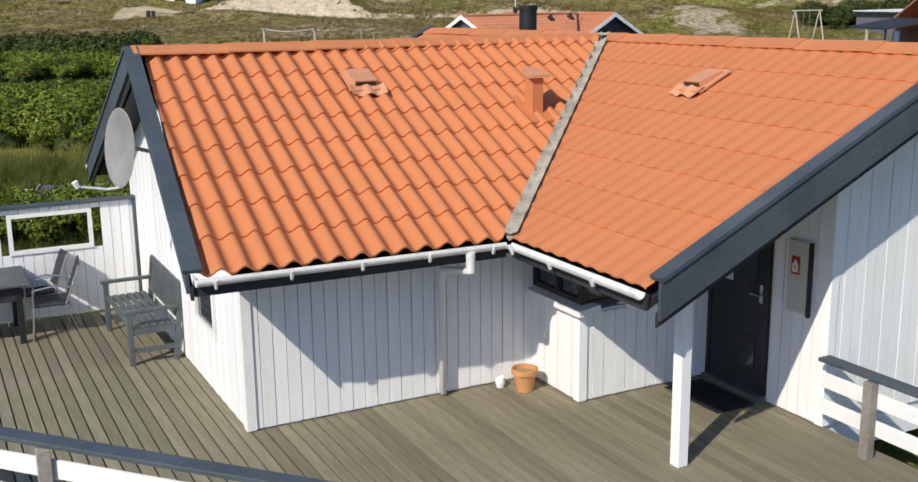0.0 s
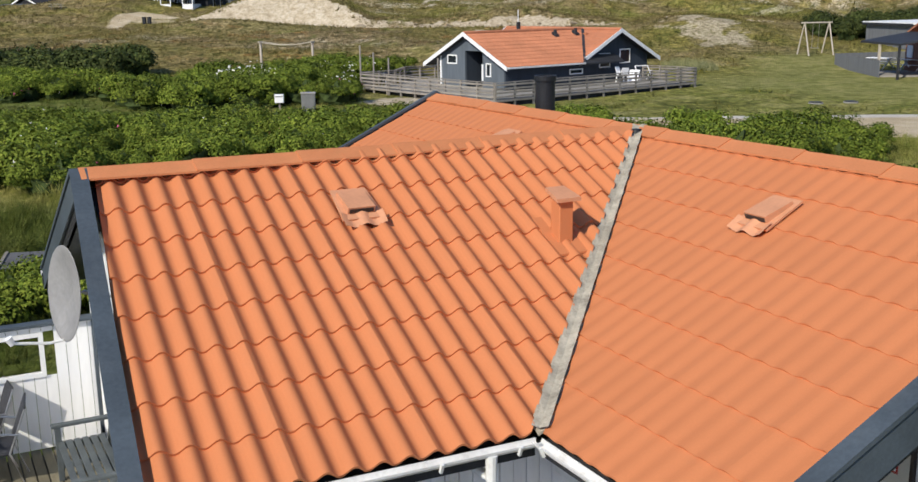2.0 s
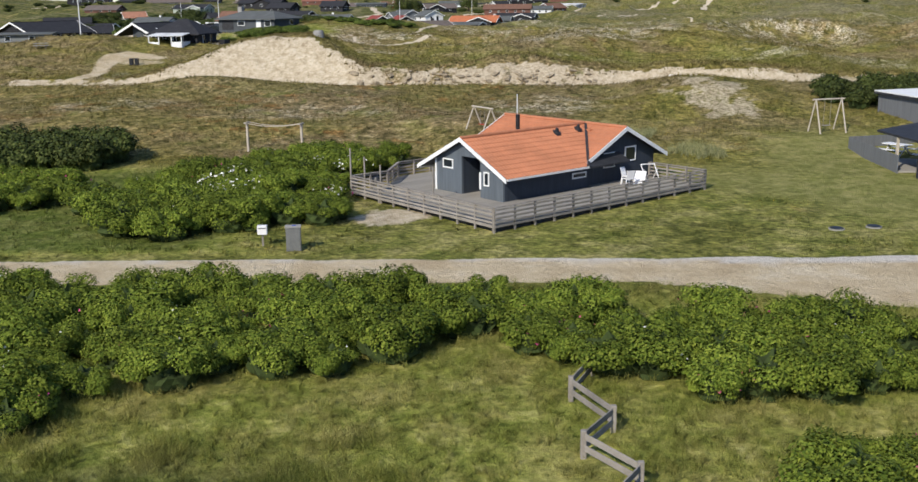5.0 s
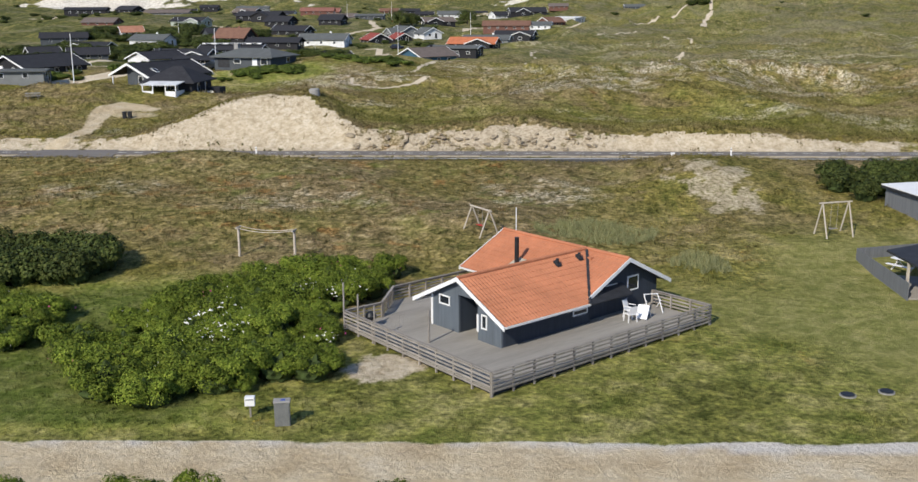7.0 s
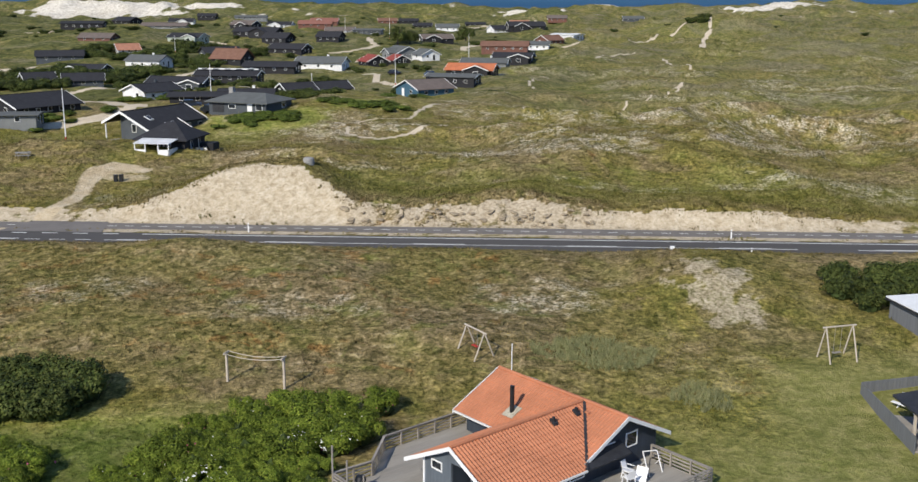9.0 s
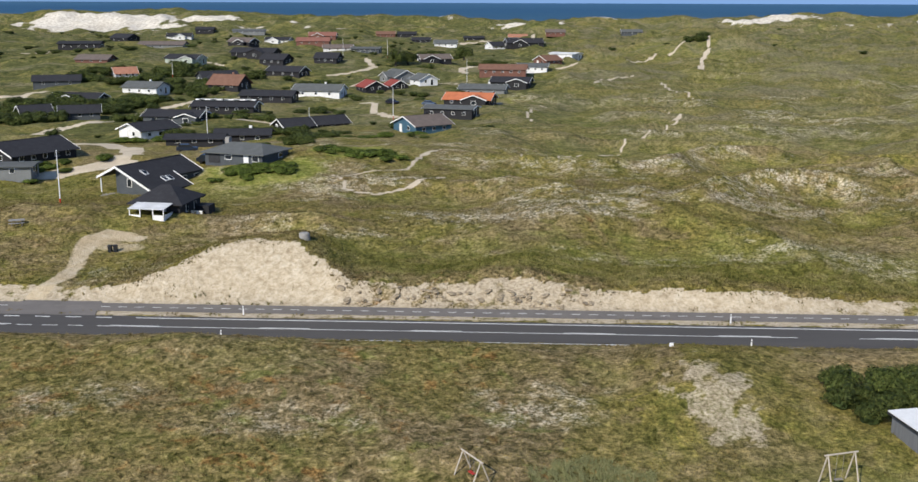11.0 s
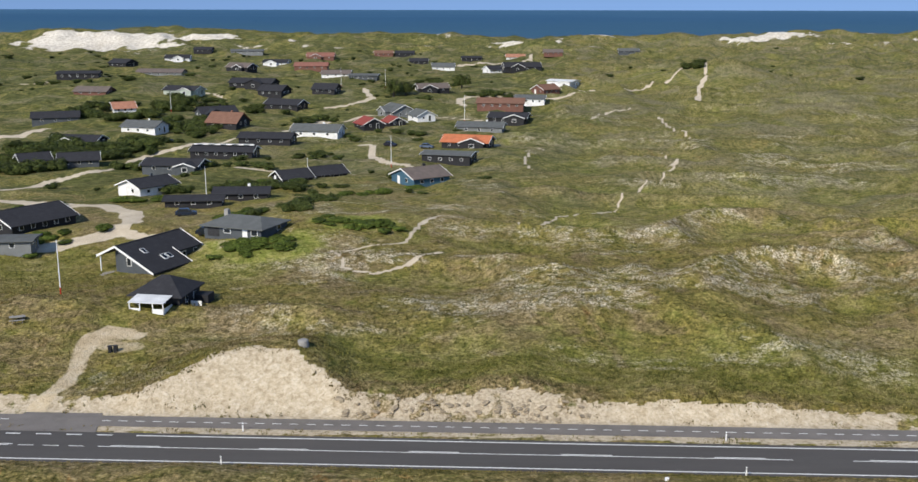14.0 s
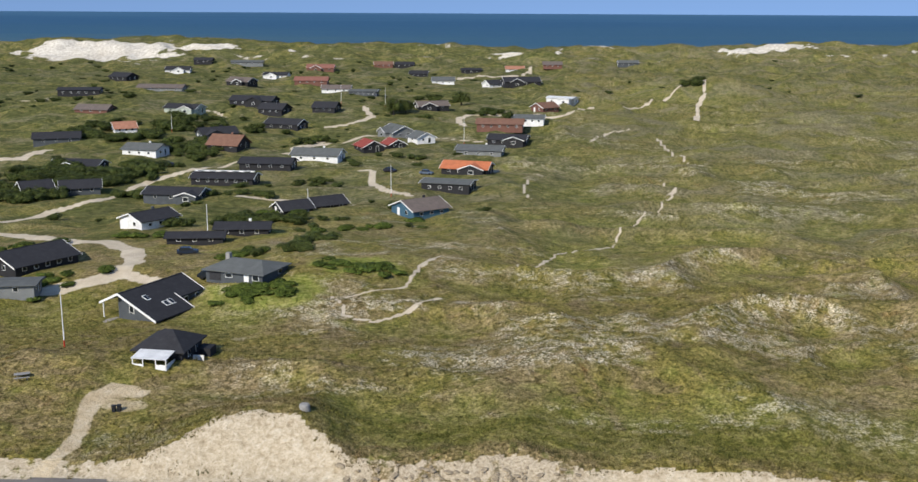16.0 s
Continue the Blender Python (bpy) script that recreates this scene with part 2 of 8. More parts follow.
def mesh_from(name, verts, faces, material):
    me = bpy.data.meshes.new(name)
    me.from_pydata([tuple(p) for p in verts], [], faces)
    me.materials.append(material)
    me.update()
    return me


# ---- the lie of the land ----
def hashed(ix, iy, seed):
    h = (ix.astype(np.int64) * 374761393 + iy.astype(np.int64) * 668265263 + seed * 974711) & 0x7fffffff
    h = ((h ^ (h >> 13)) * 1274126177) & 0x7fffffff
    return ((h ^ (h >> 16)) & 0xffff) / 65535.0


def vnoise(x, y, seed=0):
    ix, iy = np.floor(x), np.floor(y)
    fx, fy = x - ix, y - iy
    fx, fy = fx * fx * (3 - 2 * fx), fy * fy * (3 - 2 * fy)
    ix, iy = ix.astype(np.int64), iy.astype(np.int64)
    a, b = hashed(ix, iy, seed), hashed(ix + 1, iy, seed)
    c, d = hashed(ix, iy + 1, seed), hashed(ix + 1, iy + 1, seed)
    return (a * (1 - fx) + b * fx) * (1 - fy) + (c * (1 - fx) + d * fx) * fy


def fbm(x, y, seed=0, octaves=4, gain=0.5):
    s, amp, tot = 0.0, 1.0, 0.0
    for k in range(octaves):
        s = s + amp * (vnoise(x * 2 ** k + 17.3 * k, y * 2 ** k - 9.1 * k, seed + k) - 0.5)
        tot += amp
        amp *= gain
    return s / tot * 2


def smooth01(x):
    x = np.clip(x, 0, 1)
    return x * x * (3 - 2 * x)


ROAD_SLOPE = -0.0307
BASE_Y = (-500, 20, 40, 60, 72, 84, 96, 102, 105, 108.2, 120.2, 125, 150, 200, 260, 300, 400, 500, 600, 800, 880, 950, 1010, 1080, 1150)
BASE_Z = (-0.6, -0.5, -0.3, -0.2, 0.0, 0.9, 1.95, 2.45, 2.1, 0.75, 0.75, 2.0, 3.0, 2.8, 1.2, 0.0, 0.2, 3.6, 4.5, 4.0, 8.0, 16.5, 16.0, 5.0, -8.0)
BANK_X = (-60, -42, -38, -34, -28, -24, -19, -16, -12.5, -8, 0, 5, 10, 17, 23, 30, 38, 50, 80)
BANK_H = (0.9, 0.9, 1.3, 2.4, 4.1, 4.6, 4.5, 3.6, 2.0, 2.1, 2.7, 3.3, 2.5, 1.7, 2.3, 1.9, 1.1, 0.7, 0.6)
# hills and hollows: x, y, radius along x and y, height
HILLS = ((-22, 131, 12, 9, 1.0), (125, 575, 45, 28, 12.0), (-48, 158, 16, 18, 1.4), (-18, 92, 18, 7, 0.4), (-25.5, 101.5, 6, 4, 1.0), (19.5, 95, 6, 6, 1.5),
         (-20, 205, 26, 24, 3.2), (0, 235, 26, 14, 1.2), (40, 180, 40, 22, 0.8), (70, 260, 50, 40, -1.4), (-330, 985, 130, 60, 7), (-60, 985, 70, 45, 2.5),
         (60, 930, 90, 40, -2), (330, 960, 140, 60, 3), (-330, 620, 160, 120, 8), (-150, 520, 80, 50, 4))


def dune_crest(x, y):
    crest = 1 - np.abs(2 * vnoise(x / 31.0 + 0.35 * vnoise(x / 12.0, y / 12.0, 6), y / 19.0, 15) - 1)
    crest = crest * crest - 0.33 + 0.50 * np.interp(y, (190, 250), (1, 0.45)) * (1 - np.abs(2 * vnoise(x / 11.0, y / 8.0, 16) - 1)) - 0.25
    return crest


def terrain(x, y):
    x, y = np.asarray(x, float), np.asarray(y, float)
    yr = y - ROAD_SLOPE * x                       # the road runs a little askew
    yy = np.where((yr > 60) & (yr < 200), yr, y)
    z = np.interp(yy, BASE_Y, BASE_Z)
    # the cut bank beyond the cycle path
    h = np.interp(x, BANK_X, BANK_H)
    run = np.interp(h, (0.5, 2.0, 4.8), (4.0, 3.2, 9.0))
    face = smooth01((yr - 120.2) / run)
    bank = 0.75 + h * face
    w = smooth01((yr - 120.2 - run) / 16.0)
    z = np.where(yr > 120.2, bank * (1 - w) + z * w, z)
    for hx, hy, rx, ry, hh in HILLS:
        z = z + hh * np.exp(-((x - hx) / rx) ** 2 - ((y - hy) / ry) ** 2) * np.where(yr > 120.2, smooth01((yr - 120.2) / 8), np.where(hy < 119, 1.0, 0.0))
    rough = np.interp(yr, (20, 48, 66, 80, 103, 108, 120.2, 128, 200, 500, 900, 1100), (0.12, 0.10, 0.12, 0.5, 0.6, 0.0, 0.0, 0.5, 1.6, 2.2, 3.0, 0.5))
    z = z + rough * fbm(x / 17.0, y / 17.0, 3, 4) + np.where(yr > 150, rough * 0.8, 0) * fbm(x / 55.0, y / 55.0, 9, 2)
    # dune crests, high on the open land and low between the houses
    crest = dune_crest(x, y)
    open_land = np.where(yr > 150, 0.30 + 0.70 * smooth01((x + 22 - 0.05 * y) / 30.0), 1.0)
    z = z + crest * open_land * np.interp(yr, (123, 133, 165, 300, 520, 860, 1000), (0.0, 1.2, 3.3, 3.0, 3.8, 6.0, 3.0))
    # the last dunes before the shore
    z = z + np.interp(yr, (760, 860, 940, 1030), (0, 4.0, 6.5, 0)) * (fbm(x / 60.0, y / 45.0, 25, 4) + 0.5 * fbm(x / 19.0, y / 19.0, 26, 3))
    z = z + np.interp(yr, (74, 82, 103, 107), (0, 0.7, 0.7, 0)) * (crest + 0.1)
    # lumps and runnels in the bank
    lump = fbm(x / 2.3, y / 1.9, 18, 3)
    z = z + np.interp(yr, (120.4, 121.5, 126, 131), (0, 0.30, 0.38, 0)) * lump * (0.35 + 0.65 * smooth01((x + 15) / 3) * smooth01((14 - x) / 5))
    # level lane
    lane = smooth01((np.abs(y - 44.8) - 2.6) / 2.0)
    return z * lane + (1 - lane) * -0.28


def ground_z(x, y):
    return float(terrain(np.array([x]), np.array([y]))[0])
# ---- end of the land ----


# ---- the white summer house with its orange roof ----
HOUSE = pose(2.41, 11.76, 0, 0, 0, 29)           # local x along the wing's ridge, y along the main ridge
RZ, EZ, RUN = 3.40, 1.76, 3.50                   # ridge and eave heights, and the run between them
SL = (RZ - EZ) / RUN
house = thing("summer_house", HOUSE, "white boarded summer house with orange tiled cross-gable roof", "house")


def roof_z(d):
    return RZ - SL * abs(d)


BACK_END = 5.14                                  # where the main roof stops at the back

# corrugated sheets laid in courses: a piece spans five waves and one course
WAVE, COURSE, AMP = 0.2, 0.462, 0.031
SLOPE_LEN = math.hypot(RUN, RZ - EZ)


def sheet_bm(n_waves, amp):
    bm = bmesh.new()
    cols = n_waves * 8
    rows = []
    flat = amp < 0.02
    for j, (s, lift) in enumerate(((0.0, 0.018), (0.0, 0.034), (0.0, 0.034), (0.035 if flat else COURSE * 0.5, 0.027), (COURSE + 0.01, 0.012))):
        # s runs up the slope from the lower edge; the first row is the edge's underside
        row = []
        for i in range(cols + 1):
            a = i * WAVE / 8
            w = math.cos(2 * math.pi * a / WAVE)
            w = math.copysign(abs(w) ** 0.8, w)
            row.append(bm.verts.new((a, s, (lift if amp > 0.02 else 0.012 + 0.5 * lift) + (max(amp, 0.010) if j < 3 else amp) * w + (0.0 if j else -0.006))))
        rows.append(row)
    for a, b in (rows[0:2], rows[2:4], rows[3:5]):          # the cut edge stays sharp
        for i in range(cols):
            bm.faces.new((a[i], a[i + 1], b[i + 1], b[i]))
    return bm


def lay_roof(parent, m, length, cut=None, mat=None, n_waves=5, amp=AMP):
    """Courses of sheets on a slope. m: x along the eave, y up the slope. cut: planes (point, normal) in the slope's frame; what lies on the normal's side goes."""
    shared = None
    n_rows = int(math.ceil(SLOPE_LEN / COURSE))
    step = WAVE * n_waves
    for r in range(n_rows):
        for c in range(int(math.ceil(length / step - 1e-6))):
            place = Matrix.Translation((c * step, r * COURSE, 0))
            planes = list(cut or ()) + [((length, 0, 0), (1, 0, 0)), ((0, SLOPE_LEN - 0.02, 0), (0, 1, 0))]
            corners = [place @ Vector(p) for p in ((0, 0, 0), (step, 0, 0), (0, COURSE, 0), (step, COURSE, 0))]
            side = [[(p - Vector(q)).dot(Vector(n)) for p in corners] for q, n in planes]
            if any(min(s) >= -1e-6 for s in side):
                continue
            if all(max(s) <= 1e-4 for s in side):
                if shared is None:
                    first = part("roof_sheet", sheet_bm(n_waves, amp), mat, parent, smooth=True)
                    first.matrix_basis = m @ place
                    shared = first.data
                else:
                    linked("roof_sheet", shared, parent, m @ place)
                continue
            bm = sheet_bm(n_waves, amp)
            for (q, n), s in zip(planes, side):
                if max(s) > 1e-4:
                    bmesh.ops.bisect_plane(bm, geom=bm.verts[:] + bm.edges[:] + bm.faces[:], plane_co=Vector(q) - place.translation, plane_no=n, clear_outer=True)
            if len(bm.faces):
                ob = part("roof_sheet", bm, mat, parent, smooth=True)
                ob.matrix_basis = m @ place
            else:
                bm.free()


def slope_frame(eave_point, along, up):
    x, y = Vector(along).normalized(), Vector(up).normalized()
    return Matrix.Translation(eave_point) @ Matrix((x, y, x.cross(y))).transposed().to_4x4()


def deck_profile(y, left):
    le = RZ - SL * left
    return [(-left + 0.04, y, le - 0.09), (0, y, RZ - 0.09), (RUN - 0.04, y, EZ - 0.09), (RUN - 0.04, y, EZ - 0.16), (0, y, RZ - 0.16), (-left + 0.04, y, le - 0.16)]


roof = part("roof", add_prism(prism(deck_profile(-5.48, RUN), (0, 8.0, 0)), deck_profile(2.524, RUN - 0.30), (0, BACK_END - 2.55, 0)), DARKWOOD, house, "corrugated orange sheets with grey valley and ridge caps")
part("roof_deck", prism([(-6.0, -RUN + 0.12, EZ - 0.09), (-6.0, 0, RZ - 0.12), (-6.0, RUN - 0.04, EZ - 0.09), (-6.0, RUN - 0.04, EZ - 0.16), (-6.0, 0, RZ - 0.19), (-6.0, -RUN + 0.12, EZ - 0.16)], (5.9, 0, 0)), DARKWOOD, roof)
up_len = SLOPE_LEN
WEST = 6.34                                      # the wing's front eave reaches further out than its ridge
_ax = Vector((WEST - RUN, -0.09, 0)).normalized()
_up = Vector((0.0, RUN - 0.06, RZ - 0.04 - EZ))
_up = (_up - _ax * _up.dot(_ax)).normalized()
fA = slope_frame((-WEST, -RUN + 0.09, EZ), _ax, _up)                       # wing, front slope
fB = slope_frame((0, RUN, EZ), (-1, 0, 0), (0, -RUN, RZ - EZ))             # wing, back slope
fC = slope_frame((-RUN, BACK_END, EZ), (0, -1, 0), (RUN, 0, RZ - EZ))      # main roof, wing side
fD = slope_frame((RUN, -5.5, EZ), (0, 1, 0), (-RUN, 0, RZ - EZ))           # main roof, far side
gap = 0.06
BACK_CUT = 0.30                                  # the back part of the wing-side slope ends this much shorter
# wing front: drop what lies past the valley line, which runs from (2.62, 0) to (6.12, SLOPE_LEN)
vn = Vector((SLOPE_LEN, -RUN, 0)).normalized()
vA = fA.inverted() @ Vector((-RUN, -RUN, EZ))
vB = fA.inverted() @ Vector((0, 0, RZ - 0.02))
vAn = Vector((vB.y - vA.y, -(vB.x - vA.x), 0)).normalized()
lay_roof(roof, fA, 6.9, [((vA.x - gap - 0.02, vA.y, 0), vAn), ((0.0, 0, 0), Vector((-SLOPE_LEN, WEST - 6.04, 0)).normalized())], TILE)
lay_roof(roof, fB, 6.04, [((RUN + gap, 0, 0), Vector((-SLOPE_LEN, -RUN, 0)).normalized())], TILE)
# main roof on the wing's side: two runs, before and behind the wing
# waves on the main slopes are nearly flattened to fit the camera's view
lay_roof(roof, fC, BACK_END, [((BACK_END - RUN - gap, 0, 0), vn), ((0, BACK_CUT * SLOPE_LEN / RUN, 0), (0, -1, 0))], TILE, amp=0.003)
mC = fC @ Matrix.Translation((BACK_END, 0, 0))
lay_roof(roof, mC, 5.5, [((RUN + gap, 0, 0), Vector((-SLOPE_LEN, -RUN, 0)).normalized())], TILE, amp=0.005)
lay_roof(roof, fD, 5.5 + BACK_END, None, TILE, amp=0.004)

# valleys: folded grey sheet under the tile edges
for sy in (-1, 1):
    bm = bmesh.new()
    for sgn in (-1, 1):
        a = Vector((-RUN - 0.03, sy * (RUN + 0.03), EZ + 0.012))
        b = Vector((-0.02, sy * 0.02, RZ + 0.012))
        d = Vector((0.11, 0, 0.11 * SL)) if sgn > 0 else Vector((0, -sy * 0.11, 0.11 * SL))
        add_prism(bm, [a, b, b + d, a + d], (0, 0, -0.02))
    part("valley_sheet", bm, VALLEY, roof, "weathered grey sheet in the roof valley")
# the ribbed weather strip that stands along the front valley
bm = bmesh.new()
n = 34
prev = None
for k in range(n + 1):
    f = k / n
    c = Vector((-RUN - 0.02 + RUN * f, -RUN - 0.02 + RUN * f, EZ + (RZ - EZ) * f + 0.045))
    wob = 0.012 if k % 2 else -0.012
    row = [bm.verts.new(c + Vector((0.05 + wob, -0.05 + wob, 0.035))), bm.verts.new(c + Vector((0, 0, 0.008))), bm.verts.new(c + Vector((-0.04 + wob, 0.04 + wob, 0.03)))]
    if prev:
        for a in (0, 1):
            bm.faces.new((prev[a], prev[a + 1], row[a + 1], row[a]))
    prev = row
part("valley_strip", bm, VALLEY, roof)

# ridge caps, one metre pieces lapping each other
cap_w = 0.17
bm = bmesh.new()
for s in (-1, 1):
    d = Vector((0, s * cap_w, -cap_w * SL))
    add_prism(bm, [(0, 0, 0.015), (1.02, 0, 0.003), Vector((1.02, 0, 0.003)) + d, Vector((0, 0, 0.015)) + d], (0, 0, -0.018))
first = part("ridge_cap", bm, RIDGE, roof)
first.matrix_basis = pose(-6.07, 0.02, RZ + 0.052)
for k in range(1, 6):
    linked("ridge_cap", first.data, roof, pose(-6.07 + k, 0.02, RZ + 0.052))
for k in range(10):
    linked("ridge_cap", first.data, roof, pose(0, -5.52 + k, RZ + 0.052, 0, 0, 90))
linked("ridge_cap", first.data, roof, pose(0, BACK_END - 1.0, RZ + 0.049, 0, 0, 90))
# dark joint where the ridges meet
part("ridge_collar", spun([(0.0, RZ + 0.035), (0.055, RZ + 0.03), (0.065, RZ - 0.02), (0.065, RZ - 0.08)], 14), BLACKSTEEL, roof).location = (-0.13, -0.13, 0)

# barge boards with their capping, on the three gables
def barge(p, q, out, name="barge_board", deep=0.24, cap=0.15):
    """A sloping board from eave p to ridge q; out: the way the gable faces."""
    p, q, out = Vector(p), Vector(q), Vector(out)
    bm = prism([p + Vector((0, 0, 0.05)), q + Vector((0, 0, 0.05)), q - Vector((0, 0, deep)), p - Vector((0, 0, deep))], out * 0.028)
    ob = part(name, bm, BARGE, house, "blue-grey painted barge board")
    c = (q - p).normalized()
    part("capping", beam(p + Vector((0, 0, 0.075)) - out * (cap / 2 - 0.045), q + Vector((0, 0, 0.075)) - out * (cap / 2 - 0.045), cap, 0.035), BARGE, ob)
    part("lower_board", prism([p - Vector((0, 0, deep - 0.05)) - out * 0.03, q - Vector((0, 0, deep - 0.05)) - out * 0.03, q - Vector((0, 0, deep + 0.06)) - out * 0.03, p - Vector((0, 0, deep + 0.06)) - out * 0.03], out * 0.026), DARKWOOD, ob)


for s in (-1, 1):
    barge((-6.10, RUN + 0.05, EZ - 0.05) if s > 0 else (-WEST - 0.06, -RUN + 0.06, EZ - 0.02), (-6.10, 0.02, RZ - 0.03), (-1, 0, 0), deep=0.19 if s > 0 else 0.10)
    barge((RUN + 0.05, -5.56, EZ - 0.05) if s > 0 else (-RUN + 0.06, -5.56, EZ + 0.01), (0, -5.56, RZ), (0, -1, 0))
    b_run = RUN + 0.05 if s > 0 else RUN - 0.27
    barge((s * b_run, BACK_END + 0.05, RZ - SL * b_run - 0.03), (0, BACK_END + 0.05, RZ), (0, 1, 0), cap=0.075)

# fascia and gutters
def gutter(p, q, out):
    p, q, out = Vector(p), Vector(q), Vector(out)
    part("fascia", prism([p - Vector((0, 0, 0.02)), q - Vector((0, 0, 0.02)), q - Vector((0, 0, 0.15)), p - Vector((0, 0, 0.15))], -out * 0.03), DARKWOOD, house)
    bm = bmesh.new()
    rings = []
    for e in (p, q):
        ring = []
        for rr in (0.050, 0.044):
            ring += [bm.verts.new(e + out * (0.052 - rr * math.cos(a)) + Vector((0, 0, -0.008 - rr * math.sin(a)))) for a in [math.pi * k / 8 for k in (range(9) if rr > 0.045 else range(8, -1, -1))]]
        rings.append(ring)
    n = len(rings[0])
    for j in range(n):
        bm.faces.new((rings[0][j], rings[0][(j + 1) % n], rings[1][(j + 1) % n], rings[1][j]))
    bm.faces.new(rings[0][::-1])
    bm.faces.new(rings[1])
    bmesh.ops.recalc_face_normals(bm, faces=bm.faces)
    g = part("gutter", bm, GUTTER, house, "white half-round plastic gutter", smooth=False)
    L = (q - p).length
    k = 0.15
    while k < L:
        c = p + (q - p).normalized() * k
        part("bracket", beam(c + out * 0.09 + Vector((0, 0, -0.035)), c + out * 0.112 + Vector((0, 0, -0.045)), 0.020, 0.085), GUTTER, g)
        k += 0.62


gutter((-WEST - 0.02, -RUN + 0.08, EZ - 0.01), (-RUN - 0.05, -RUN - 0.01, EZ - 0.01), (0, -1, 0))
gutter((-RUN - 0.01, -RUN - 0.05, EZ - 0.01), (-RUN - 0.01, -5.50, EZ - 0.01), (-1, 0, 0))
gutter((-6.14, RUN + 0.01, EZ - 0.01), (-RUN - 0.05, RUN + 0.01, EZ - 0.01), (0, 1, 0))
part("fascia", box(RUN - 0.03, RUN, -5.50, BACK_END, EZ - 0.16, EZ - 0.03), DARKWOOD, house)
pipe = part("downpipe", tube([(-3.95, -3.57, EZ - 0.09), (-3.95, -3.57, EZ - 0.22), (-3.80, -2.72, EZ - 0.42), (-3.78, -2.64, EZ - 0.55), (-3.78, -2.64, 0.04)], 0.036, 10), TRIM_WHITE, house, "white plastic downpipe", smooth=True)
part("outlet", rod((-3.95, -3.57, EZ - 0.05), (-3.95, -3.57, EZ - 0.24), 0.045, 0.04), GUTTER, pipe)

# walls: solid cores, then upright boards
T = 0.12
def wall_core(pts, off, name="wall"):
    return part(name, prism(pts, off), WHITE, house)


wing_gable = wall_core([(-5.73, -2.53, -0.3), (-5.73, 2.53, -0.3), (-5.73, 2.53, roof_z(2.53) - 0.18), (-5.73, 0, RZ - 0.18), (-5.73, -2.53, roof_z(2.53) - 0.18)], (T, 0, 0))
wing_front = wall_core([(-5.6, -2.53, -0.3), (-2.5, -2.53, -0.3), (-2.5, -2.53, roof_z(2.53) - 0.18), (-5.6, -2.53, roof_z(2.53) - 0.18)], (0, T, 0))
wing_back = wall_core([(-5.6, 2.53, -0.3), (-2.5, 2.53, -0.3), (-2.5, 2.53, roof_z(2.53) - 0.18), (-5.6, 2.53, roof_z(2.53) - 0.18)], (0, -T, 0))
bay_side = wall_core([(-2.66, -3.41, -0.3), (-2.66, -2.54, -0.3), (-2.66, -2.54, 0.92), (-2.66, -3.41, 0.92)], (T, 0, 0))
bay_front = wall_core([(-2.64, -3.41, -0.3), (-1.2, -3.41, -0.3), (-1.2, -3.41, 0.92), (-2.64, -3.41, 0.92)], (0, T, 0))
bay_over = wall_core([(-2.2, -3.41, 0.93), (-1.2, -3.41, 0.93), (-1.2, -3.41, roof_z(1.2) - 0.2), (-2.2, -3.41, roof_z(2.2) - 0.2)], (0, T, 0))
door_wall = wall_core([(-1.06, -5.0, -0.3), (-1.06, -3.42, -0.3), (-1.06, -3.42, roof_z(1.06) - 0.2), (-1.06, -5.0, roof_z(1.06) - 0.2)], (T, 0, 0))
front_gable = wall_core([(-1.05, -5.02, -0.3), (2.7, -5.02, -0.3), (2.7, -5.02, roof_z(2.7) - 0.18), (0, -5.02, RZ - 0.18), (-1.05, -5.02, roof_z(1.05) - 0.18)], (0, T, 0))
side_far = wall_core([(2.7, -4.9, -0.3), (2.7, 4.7, -0.3), (2.7, 4.7, roof_z(2.7) - 0.18), (2.7, -4.9, roof_z(2.7) - 0.18)], (-T, 0, 0))
back_gable = wall_core([(-2.7, 4.72, -0.3), (2.58, 4.72, -0.3), (2.7, 4.72, roof_z(2.7) - 0.18), (0, 4.72, RZ - 0.18), (-2.7, 4.72, roof_z(2.7) - 0.18)], (0, -T, 0))
side_back = wall_core([(-2.7, 2.41, -0.3), (-2.7, 4.6, -0.3), (-2.7, 4.6, roof_z(2.7) - 0.18), (-2.7, 2.41, roof_z(2.7) - 0.18)], (T, 0, 0))

